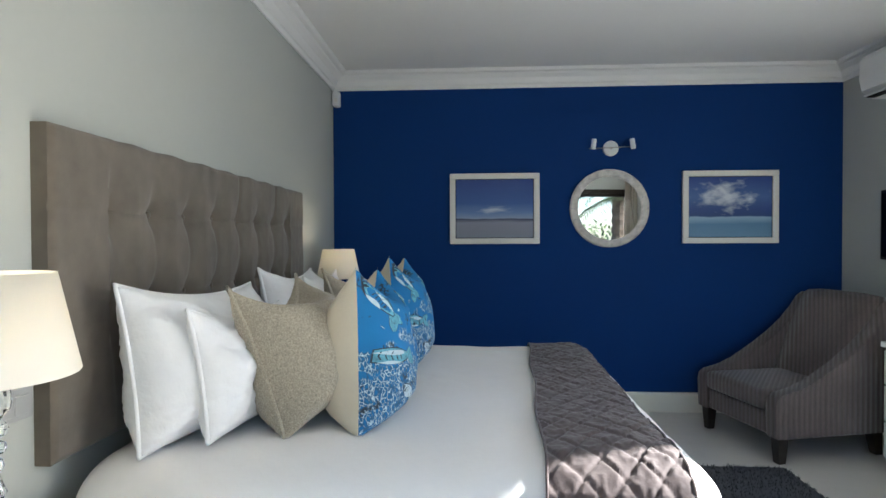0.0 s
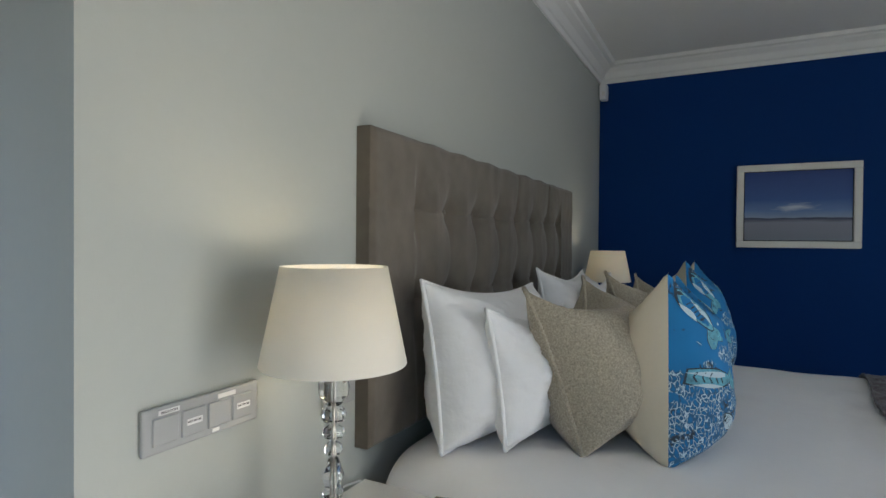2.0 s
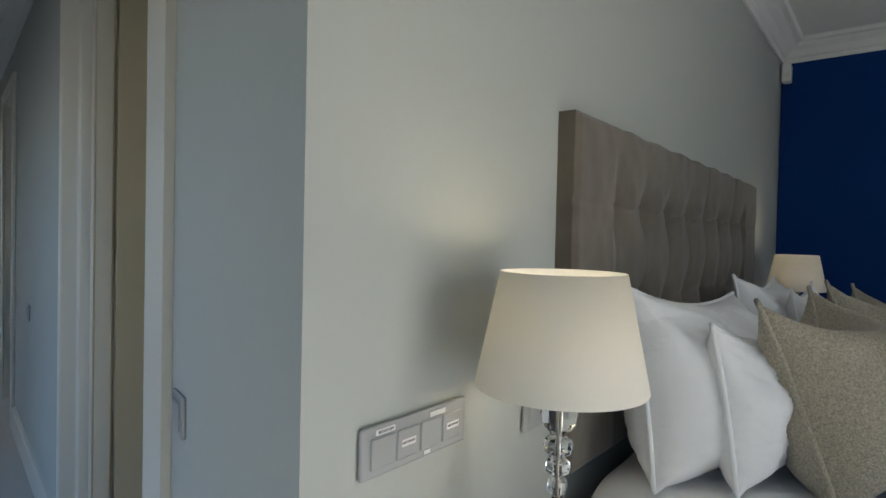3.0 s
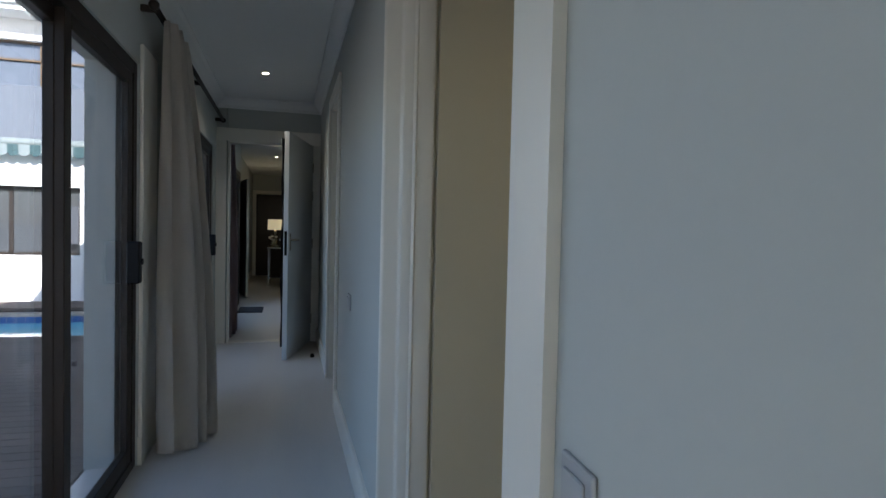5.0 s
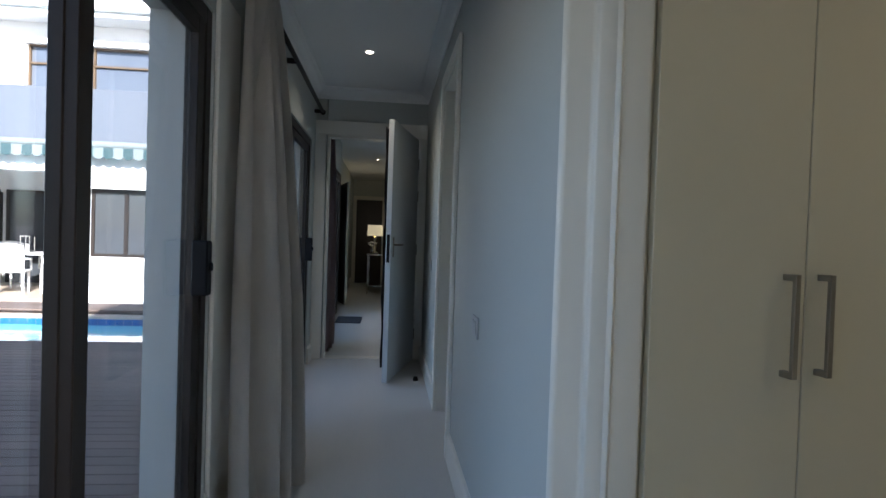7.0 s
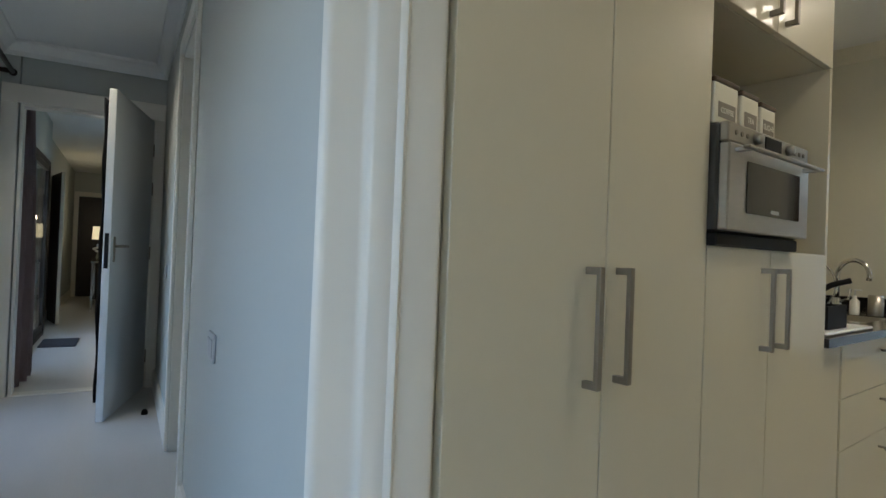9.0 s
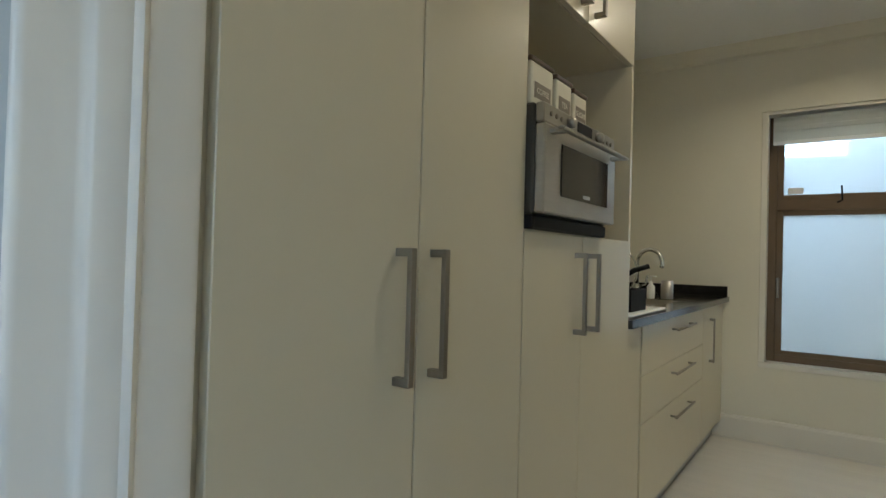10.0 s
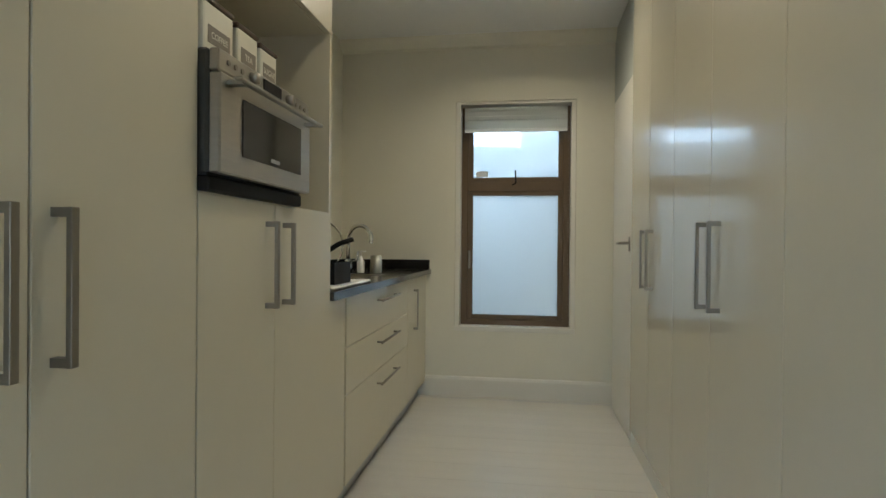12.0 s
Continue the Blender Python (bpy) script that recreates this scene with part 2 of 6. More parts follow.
# cornice, skirting, door trim
CORNICE = [(0, 2.40), (0.012, 2.40), (0.018, 2.425), (0.03, 2.43), (0.05, 2.465), (0.085, 2.485), (0.09, 2.495), (0.115, 2.50), (0.125, CEIL), (0, CEIL)]
bm = bmesh.new()
bm_extrude(bm, CORNICE, (0.0, 1.16), (-0.04, 4.834), (1, 0, 0))
bm_extrude(bm, CORNICE, (-0.04, 4.834), (3.68, 4.834), (0, -1, 0))
bm_extrude(bm, CORNICE, (3.68, 4.834), (3.68, -0.6), (-1, 0, 0))
setting("cornice_bedroom", bm, WHITE, "moulded white plaster cornice round the bedroom ceiling", "cornice")
bm = bmesh.new()
SMALL = [(0, 2.42), (0.01, 2.42), (0.02, 2.45), (0.06, 2.49), (0.08, 2.50), (0.085, CEIL), (0, CEIL)]
bm_extrude(bm, SMALL, (-6.2, 0), (-1.95, 0), (0, -1, 0)), bm_extrude(bm, SMALL, (-6.2, -1.04), (-0.2, -1.04), (0, 1, 0)), bm_extrude(bm, SMALL, (-6.2, -1.04), (-6.2, 0), (1, 0, 0))
setting("cornice_passage", bm, WHITE, "white plaster cornice along the passage ceiling", "cornice", KZ)
bm = bmesh.new()
bm_extrude(bm, [(0, 2.44), (0.03, 2.45), (0.07, 2.5), (0.08, CEIL), (0, CEIL)], (-2.55, 5.346), (-0.63, 5.346), (0, -1, 0))
setting("cornice_kitchenette", bm, KPAINT, "white plaster cornice over the kitchenette window", "cornice")
SKIRT = [(0, 0), (0.018, 0), (0.018, 0.125), (0.012, 0.14), (0, 0.145)]
bm = bmesh.new()
bm_extrude(bm, SKIRT, (-0.04, 4.834), (3.68, 4.834), (0, -1, 0)), bm_extrude(bm, SKIRT, (0, 1.16), (-0.04, 4.834), (1, 0, 0)), bm_extrude(bm, SKIRT, (3.68, 2.78), (3.68, 4.834), (-1, 0, 0))
bm_extrude(bm, SKIRT, (-2.0, 5.346), (-0.63, 5.346), (0, -1, 0))
setting("baseboard", bm, TRIM, "white painted skirting board along the walls", "skirting board")
bm = bmesh.new()
bm_extrude(bm, SKIRT, (-3.76, 0), (-2.02, 0), (0, -1, 0)), bm_extrude(bm, SKIRT, (-6.2, 0), (-4.69, 0), (0, -1, 0))
bm_extrude(bm, SKIRT, (-4.2, -1.04), (-3.09, -1.04), (0, 1, 0)), bm_extrude(bm, SKIRT, (-6.18, -1.04), (-5.95, -1.04), (0, 1, 0))
bm_extrude(bm, SKIRT, (-10.9, 0), (-6.32, 0), (0, -1, 0)), bm_extrude(bm, SKIRT, (-14.8, -1.18), (-9.4, -1.18), (0, 1, 0))
setting("baseboard_passage", bm, TRIM, "white skirting board along the passage", "skirting board", KZ)


def door_trim(name, a0, a1, top, b, out, label, deep=0.2, w=0.075):
    """Architrave and lining of a doorway in a wall along the passage."""
    bm = bmesh.new()
    o = 0.02 * out
    bm_box(bm, a0 - w, min(b, b + o), 0, a0, max(b, b + o), top + w, 0.004), bm_box(bm, a1, min(b, b + o), 0, a1 + w, max(b, b + o), top + w, 0.004)
    bm_box(bm, a0, min(b, b + o), top, a1, max(b, b + o), top + w, 0.004)
    d = -deep * out
    bm_box(bm, a0, min(b, b + d), 0, a0 + 0.015, max(b, b + d), top), bm_box(bm, a1 - 0.015, min(b, b + d), 0, a1, max(b, b + d), top), bm_box(bm, a0 + 0.015, min(b, b + d), top - 0.015, a1 - 0.015, max(b, b + d), top)
    return setting(name, bm, TRIM, label, "door frame", KZ)


door_trim("door_frame_side", -4.61, -3.83, 2.16, 0, -1, "white gloss door frame of the side doorway")
# kitchenette opening: broad gloss architraves and stepped linings
bm = bmesh.new()
bm_prism(bm, [(-2.019, -0.003), (-2.006, -0.003), (-2.000, 0.001), (-1.997, 0.008), (-1.991, 0.052), (-1.988, 0.058), (-1.982, 0.061), (-1.974, 0.062), (-1.970, 0.066), (-1.967, 0.098), (-1.961, 0.101), (-1.958, 0.106), (-1.961, 0.111), (-1.966, 0.114), (-1.955, 0.165), (-1.958, 0.172), (-1.965, 0.175), (-2.019, 0.175)], 0, CEIL)
setting("trim_opening_west", bm, TRIM, "white gloss architrave and stepped lining of the kitchenette opening", "door frame", KZ, 40)
bm = bmesh.new()
bm_prism(bm, [(-0.698, 1.30), (-0.698, 1.3245), (-0.835, 1.3435), (-0.835, 1.32)], 0, CEIL)
bm_prism(bm, [(-0.82, 1.344), (-0.82, 1.47), (-0.835, 1.47), (-0.835, 1.3438)], 0, CEIL)
setting("trim_opening_east", bm, TRIM, "white gloss architrave on the end of the wall", "door frame")
bm = bmesh.new()
for b0, b1 in ((-1.04, -0.94), (-0.07, 0.0)):
    bm_box(bm, -6.2, b0, 0, -6.18, b1, 2.09, 0.004)
bm_box(bm, -6.2, -1.04, 2.09, -6.18, 0.0, 2.22, 0.004)
bm_box(bm, -6.32, -0.93, 0, -6.2, -0.91, 2.09), bm_box(bm, -6.32, -0.09, 0, -6.2, -0.07, 2.09), bm_box(bm, -6.32, -0.91, 2.07, -6.2, -0.09, 2.09)
bm_box(bm, -6.32, -0.91, 0, -6.2, -0.09, 0.006)
setting("door_frame_end", bm, TRIM, "white gloss door frame at the end of the passage", "door frame", KZ)

# pale board laid over the wall strip; the warm light is in its colour
bm = bm_box(bmesh.new(), -3.40, -1.0398, 0, -3.095, -1.022, 2.1, 0.004)
setting("lit_wall_strip", bm, TRIM, "cream strip over the wall beside the sliding door, standing in for warm light", "trim", KZ)

# ---- daylight through the openings ----
DAY = (0.88, 0.94, 1.0)
# added area lamp for sky light in the unseen east opening
window_light("light_bedroom_east", look((3.86, 1.85, 1.1), (0, 1.85, 1.0)), 1.4, 2.0, 2.2, DAY)


# ---- sliding doors ----
def sliding_door(name, a0, a1, top, stiles, label, handle=None):
    th = thing(name, label, "sliding door", KZ, "", "structure")
    b0, b1 = -1.13, -1.05
    bm = bm_box(bmesh.new(), a0, b0, 0, a0 + 0.06, b1, top, 0.004)
    bm_box(bm, a1 - 0.06, b0, 0, a1, b1, top, 0.004), bm_box(bm, a0 + 0.06, b0, top - 0.065, a1 - 0.06, b1, top, 0.004), bm_box(bm, a0 + 0.06, b0, 0, a1 - 0.06, b1, 0.05, 0.004)
    part("outer_frame", bm, BRONZE, th)
    edges = [a0 + 0.06, *stiles, a1 - 0.06]
    for i, (e0, e1) in enumerate(zip(edges, edges[1:])):
        y = -1.105 if i % 2 else -1.075
        lo, hi = e0 - (0.03 if i else 0), e1 + (0.03 if i < len(edges) - 2 else 0)
        w = 0.065
        bm = bm_box(bmesh.new(), lo, y - 0.018, 0.05, lo + w, y + 0.018, top - 0.065, 0.003)
        bm_box(bm, hi - w, y - 0.018, 0.05, hi, y + 0.018, top - 0.065, 0.003), bm_box(bm, lo + w, y - 0.018, 0.05, hi - w, y + 0.018, 0.12, 0.003), bm_box(bm, lo + w, y - 0.018, top - 0.12, hi - w, y + 0.018, top - 0.065, 0.003)
        sash = part("sash", bm, BRONZE, th)
        pane = part("pane", box(lo + w, y - 0.003, 0.12, hi - w, y + 0.003, top - 0.12), GLASS, sash)
        pane.visible_shadow = False
    if handle:
        bm = bm_box(bmesh.new(), handle - 0.028, -1.058, 0.93, handle + 0.028, -1.0, 1.13, 0.006)
        bm_box(bm, handle - 0.012, -1.0, 1.02, handle + 0.012, -0.99, 1.05, 0.003)
        part("handle", bm, BLACK, th, "black plastic door handle")
    return th


sliding_door("door_1", -3.09, -0.1, 2.0, (-2.2, -1.15), "dark bronze aluminium sliding glass door to the pool deck", -2.96)
sliding_door("door_2", -5.95, -4.2, 2.0, (-5.07,), "dark bronze sliding glass door further along the passage", -5.85)
sliding_door("door_3", 0.8, 3.97, 2.1, (1.85, 2.9), "dark bronze sliding glass door of the bedroom")
sliding_door("door_4", -9.4, -7.0, 2.05, (-8.2,), "dark bronze sliding glass door of the far hall")


# ---- curtains ----
def curtain(name, top_run, hem_run, depth, top, folds, material, label, m=KZ, seed=1):
    """A drape; each run is (a0, b0, a1, b1) in plan, at the head and at the hem."""
    rnd = random.Random(seed)
    th = thing(name, label, "curtain", m)
    bm = bmesh.new()
    nu, nv = folds * 16, 34
    ph = [rnd.uniform(-0.5, 0.5) for _ in range(folds + 2)]
    big = [rnd.uniform(0.6, 1.25) for _ in range(folds + 2)]
    grid = []
    for j in range(nv + 1):
        v = j / nv
        z = top * (1 - v) + 0.012 * v
        row = []
        for i in range(nu + 1):
            u = i / nu
            k = u * folds
            s0 = v ** 0.8
            a = (top_run[0] + (top_run[2] - top_run[0]) * u) * (1 - s0) + (hem_run[0] + (hem_run[2] - hem_run[0]) * u) * s0
            b = (top_run[1] + (top_run[3] - top_run[1]) * u) * (1 - s0) + (hem_run[1] + (hem_run[3] - hem_run[1]) * u) * s0
            w = math.sin(2 * math.pi * k + ph[int(k)] * (1 - abs(2 * (k % 1) - 1)) * 1.4)
            pleat = 0.25 * abs(math.sin(6 * math.pi * k)) * max(0.0, 1 - v / 0.07)
            amp = depth * (0.16 + 0.34 * min(1, v * 1.6) ** 0.7) * big[int(k)] + depth * 0.1 * pleat
            b += amp * w + 0.012 * noise.noise(Vector((u * 7, v * 3, seed))) * v
            a += 0.014 * math.sin(4 * v + 5 * k) + 0.35 * amp * math.cos(2 * math.pi * k)
            row.append(bm.verts.new((a, b, z + (0.015 * math.sin(2.3 * k) if j == nv else 0))))
        grid.append(row)
    for j in range(nv):
        for i in range(nu):
            bm.faces.new((grid[j][i], grid[j][i + 1], grid[j + 1][i + 1], grid[j + 1][i]))
    bmesh.ops.solidify(bm, geom=bm.faces[:], thickness=0.004)
    part("drape", bm, material, th, "", True)
    return th


LINEN = mat("linen_curtain", (0.68, 0.62, 0.53), 0.9, vary=0.10, scale=6, fine=220, bump=0.25, bump_scale=420, stretch=(1, 1, 0.25), sheen=0.2)
MAUVE = mat("mauve_curtain", (0.33, 0.25, 0.25), 0.9, vary=0.08, scale=6, fine=150, bump=0.2, bump_scale=300, sheen=0.2)
curtain("curtain", (-3.76, -0.95, -3.22, -0.93), (-3.70, -0.80, -3.19, -0.88), 0.20, 2.27, 6, LINEN, "heavy grey linen curtain gathered beside the sliding door", seed=3)
curtain("curtain", (-6.95, -0.95, -6.45, -0.95), (-6.98, -0.95, -6.42, -0.95), 0.14, 2.2, 5, MAUVE, "dusky mauve curtain beside the far hall door", seed=5)
curtain("curtain", (3.66, -0.92, 3.93, -0.92), (3.64, -0.9, 3.93, -0.9), 0.14, 2.34, 6, LINEN, "grey linen curtain gathered beside the bedroom door", seed=7)


def rail(a0, a1, b, z, label):
    th = thing("curtain_rail", label, "curtain rail", KZ)
    part("rod", bm_tube(bmesh.new(), [(a0, b, z), (a1, b, z)], 0.016, 12), BRONZE, th, "", True)
    for a in (a0 + 0.05, (a0 + a1) / 2, a1 - 0.05):
        part("bracket", box(a - 0.012, -1.04, z - 0.02, a + 0.012, b, z + 0.012, 0.003), BRONZE, th)
    for a in (a0, a1):
        bm = bmesh.new()
        bmesh.ops.create_uvsphere(bm, u_segments=12, v_segments=8, radius=0.026, matrix=pose(a, b, z))
        part("finial", bm, BRONZE, th, "", True)


rail(-6.12, -3.05, -0.97, 2.28, "dark metal curtain rail on brackets above the passage doors")
rail(0.5, 3.92, -0.92, 2.36, "dark metal curtain rail above the bedroom door")


# ---- passage: open door, switches, downlights ----
GREYDOOR = mat("door_paint", (0.62, 0.64, 0.64), 0.4, vary=0.03, scale=3, fine=30)
ang = math.degrees(math.atan2(-0.345 + 0.10, -5.29 + 6.19))
th = thing("door_5", "pale grey panel door standing open into the passage", "door", KZ @ pose(-6.19, -0.10, 0, 0, 0, ang), "", "structure")
part("leaf", box(0, -0.022, 0.008, 0.93, 0.022, 2.08, 0.003), GREYDOOR, th)
part("lock_plate", box(0.9302, -0.012, 0.96, 0.932, 0.012, 1.18), BLACK, th)
for z in (0.25, 1.05, 1.55, 1.85):
    part("hinge", box(-0.012, 0.0225, z - 0.05, 0.012, 0.03, z + 0.05, 0.002), NICKEL, th)
for s in (1, -1):
    bm = bm_box(bmesh.new(), 0.845, 0.022 * s if s > 0 else -0.028, 1.0, 0.88, 0.028 if s > 0 else -0.022, 1.16, 0.002)
    bm_tube(bm, [(0.862, 0.026 * s, 1.1), (0.862, 0.065 * s, 1.1), (0.85, 0.072 * s, 1.1), (0.75, 0.072 * s, 1.1)], 0.009)
    part("lever_handle", bm, NICKEL, th, "satin nickel lever handle", True)
th = thing("strike_plate", "small dark metal strike plate let into the side door lining", "strike plate", KZ @ pose(-4.595, 0.10, 1.10))
part("plate", box(0.0002, -0.014, -0.05, 0.003, 0.014, 0.05, 0.001), NICKEL, th)
part("slot", box(0.0031, -0.006, -0.02, 0.0036, 0.006, 0.02), BLACK, th)
DARKCLOTH = mat("dark_cloth", (0.02, 0.02, 0.024), 0.95, vary=0.2, scale=12, fine=100, bump=0.3, bump_scale=200)
bm = bmesh.new()
rows = []
for j in range(31):
    v = j / 30
    z = 2.02 - 1.9 * v
    rows.append([bm.verts.new((0.78 + 0.145 * i / 8 + 0.018 * math.sin(9 * v * 3 + i), -0.034 - 0.012 * abs(math.sin(i * 1.3 + 6 * v)), z)) for i in range(9)])
for j in range(30):
    for i in range(8):
        bm.faces.new((rows[j][i], rows[j][i + 1], rows[j + 1][i + 1], rows[j + 1][i]))
bmesh.ops.solidify(bm, geom=bm.faces[:], thickness=0.006)
ob = tagged(mesh_ob("hanging_robe", bm, DARKCLOTH, KZ @ pose(-6.19, -0.10, 0, 0, 0, ang), True), "dark cloth robe hanging on the back of the door", "robe")
th = thing("door_stop", "small black rubber door stop fixed to the floor", "door stop", KZ @ pose(-5.41, -0.09, 0))
part("stop", bm_lathe(bmesh.new(), [(0.02, 0), (0.022, 0.01), (0.016, 0.03), (0.012, 0.034)], 14), BLACK, th, "", True)


def switch_plate(name, m, w, h, n, label, bars=(), kind="switch"):
    """A wall switch in the xz plane, facing -y of m."""
    th = thing(name, label, kind, m)
    part("plate", box(-w / 2, -0.009, -h / 2, w / 2, 0, h / 2, 0.004, 2), PLASTIC, th)
    cell = (w - 0.028) / n
    for i in range(n):
        x = -w / 2 + 0.014 + cell * i
        bm = bm_box(bmesh.new(), x + 0.003, -0.0125, -h / 2 + 0.014, x + cell - 0.003, -0.008, h / 2 - 0.016, 0.002)
        rk = part("rocker", bm, PLASTIC, th, "", False, pose(0, 0, 0, 2.5, 0, 0))
        if i in bars:
            part("label_sticker", box(x + cell * 0.22, -0.0135, -0.005, x + cell * 0.8, -0.0127, 0.006), WHITE_PLASTIC, rk, "white paper sticker")
    return th


def words(text, size, material, parent, m, name="lettering"):
    cu = bpy.data.curves.new(name, "FONT")
    cu.body, cu.size, cu.align_x, cu.align_y, cu.extrude = text, size, "CENTER", "CENTER", 0.0003
    cu.materials.append(material)
    tmp = new(name + "_curve", cu)
    bpy.context.view_layer.update()
    me = bpy.data.meshes.new_from_object(tmp.evaluated_get(bpy.context.evaluated_depsgraph_get()))
    bpy.data.objects.remove(tmp)
    ob = new(name, me)
    ob.parent = parent
    ob.matrix_basis = m
    return ob


INK = mat("dark_ink", (0.05, 0.05, 0.05), 0.7)
W_M = pose(0.0, 1.382, 0.951, 0, 0, 90)
sw = switch_plate("wall_switch", W_M, 0.246, 0.077, 4, "silver grey four-gang light switch beside the bed", (1, 3))
for x, t in ((-0.075, "BEDROOM"), (0.045, "")):
    st = part("label_sticker", box(x - 0.02, -0.0105, 0.0245, x + 0.02, -0.0093, 0.0325), WHITE_PLASTIC, sw, "white paper label")
    if t:
        words(t, 0.0065, INK, st, pose(x, -0.0108, 0.0285, 90, 0, 0))
part("label_sticker", box(0.012, -0.0105, -0.033, 0.028, -0.0093, -0.027), WHITE_PLASTIC, sw, "white paper label")
words("NOT IN USE", 0.005, INK, sw, pose(-0.028, -0.0142, 0.0005, 90, 0, 0))
words("NOT IN USE", 0.005, INK, sw, pose(0.082, -0.0142, 0.0005, 90, 0, 0))
switch_plate("wall_socket", pose(-0.004, 1.775, 0.905, 0, 0, 90), 0.12, 0.075, 2, "silver grey wall socket behind the bedside lamp", (), "socket")
e_ang = math.degrees(math.atan2(1.325 - 1.16, -0.70))
switch_plate("wall_switch", pose(-0.612, 1.16 + 0.612 * 0.236, 0.872, 0, 0, e_ang - 180), 0.095, 0.092, 1, "silver grey light switch on the wall end")
switch_plate("wall_switch", KZ @ pose(-3.03, 0, 0.822), 0.12, 0.085, 2, "silver grey two-gang light switch in the passage")
switch_plate("wall_switch", KZ @ pose(-5.3, 0, 0.95), 0.085, 0.085, 1, "small light switch beside the end door")
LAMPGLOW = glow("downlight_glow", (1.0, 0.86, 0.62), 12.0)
for a, b in ((-5.07, -0.527), (-8.6, -0.55), (-11.0, -0.55)):
    th = thing("downlight", "small round recessed ceiling downlight, switched on", "downlight", KZ @ pose(a, b, CEIL), "ceiling downlights")
    part("rim", bm_lathe(bmesh.new(), [(0.024, 0), (0.026, -0.005), (0.036, -0.005), (0.038, 0)], 20, caps=False), WHITE_PLASTIC, th)
    part("lamp", bm_lathe(bmesh.new(), [(0.023, -0.003), (0.001, -0.004)], 20, caps=False), LAMPGLOW, th)
    lp = new("downlight_lamp", bpy.data.lights.new("downlight_lamp", "AREA"))
    lp.data.shape, lp.data.size, lp.data.energy, lp.data.color, lp.data.spread = "DISK", 0.07, 0.5 if a > -6 else 0.12, (1.0, 0.86, 0.64), radians(120)
    lp.matrix_world = KZ @ pose(a, b, CEIL - 0.012)

window_light("light_kitchenette", look((-1.45, 6.2, 2.25), (-1.306, 5.5, 1.35)), 1.0, 0.9, 4.2, (0.78, 0.91, 1.0))

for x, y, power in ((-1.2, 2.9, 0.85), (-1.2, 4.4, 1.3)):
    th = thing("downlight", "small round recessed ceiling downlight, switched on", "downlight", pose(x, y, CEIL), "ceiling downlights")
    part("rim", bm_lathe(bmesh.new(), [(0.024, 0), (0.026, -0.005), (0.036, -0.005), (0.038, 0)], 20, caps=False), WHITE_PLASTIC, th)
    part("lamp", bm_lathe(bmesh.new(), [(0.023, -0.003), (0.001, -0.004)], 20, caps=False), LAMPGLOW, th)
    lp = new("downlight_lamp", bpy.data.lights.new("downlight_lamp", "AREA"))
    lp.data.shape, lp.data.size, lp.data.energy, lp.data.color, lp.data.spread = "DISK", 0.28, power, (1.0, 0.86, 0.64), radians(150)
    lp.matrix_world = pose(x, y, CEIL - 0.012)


# ---- bedroom: bed ----
SUEDE = mat("taupe_suede", (0.138, 0.116, 0.090), 0.95, vary=0.34, scale=5.5, fine=26, bump=0.15, bump_scale=240, sheen=0.3)
COTTON = mat("white_cotton", (0.86, 0.85, 0.84), 0.85, vary=0.025, scale=5, fine=60, bump=0.6, bump_scale=9, sheen=0.1)
DUVET = mat("white_duvet_cover", (0.83, 0.81, 0.79), 0.8, vary=0.025, scale=3, fine=40, bump=0.45, bump_scale=5, sheen=0.1)
GOLD = mat("beige_woven_fabric", (0.40, 0.35, 0.265), 0.8, vary=0.5, scale=210, fine=420, bump=0.6, bump_scale=260, sheen=0.2)
CREAMCLOTH = mat("cream_cushion_back", (0.66, 0.58, 0.44), 0.85, vary=0.05, scale=8, fine=120, bump=0.15, bump_scale=200)
THROW = mat("mauve_brown_quilt", (0.078, 0.054, 0.050), 0.75, vary=0.14, scale=8, fine=90, bump=0.3, bump_scale=55, sheen=0.3)
for q, d in ((COTTON, 0.02), (DUVET, 0.02)):
    for nd in q.node_tree.nodes:
        if nd.type == "BUMP":
            nd.inputs["Distance"].default_value = d


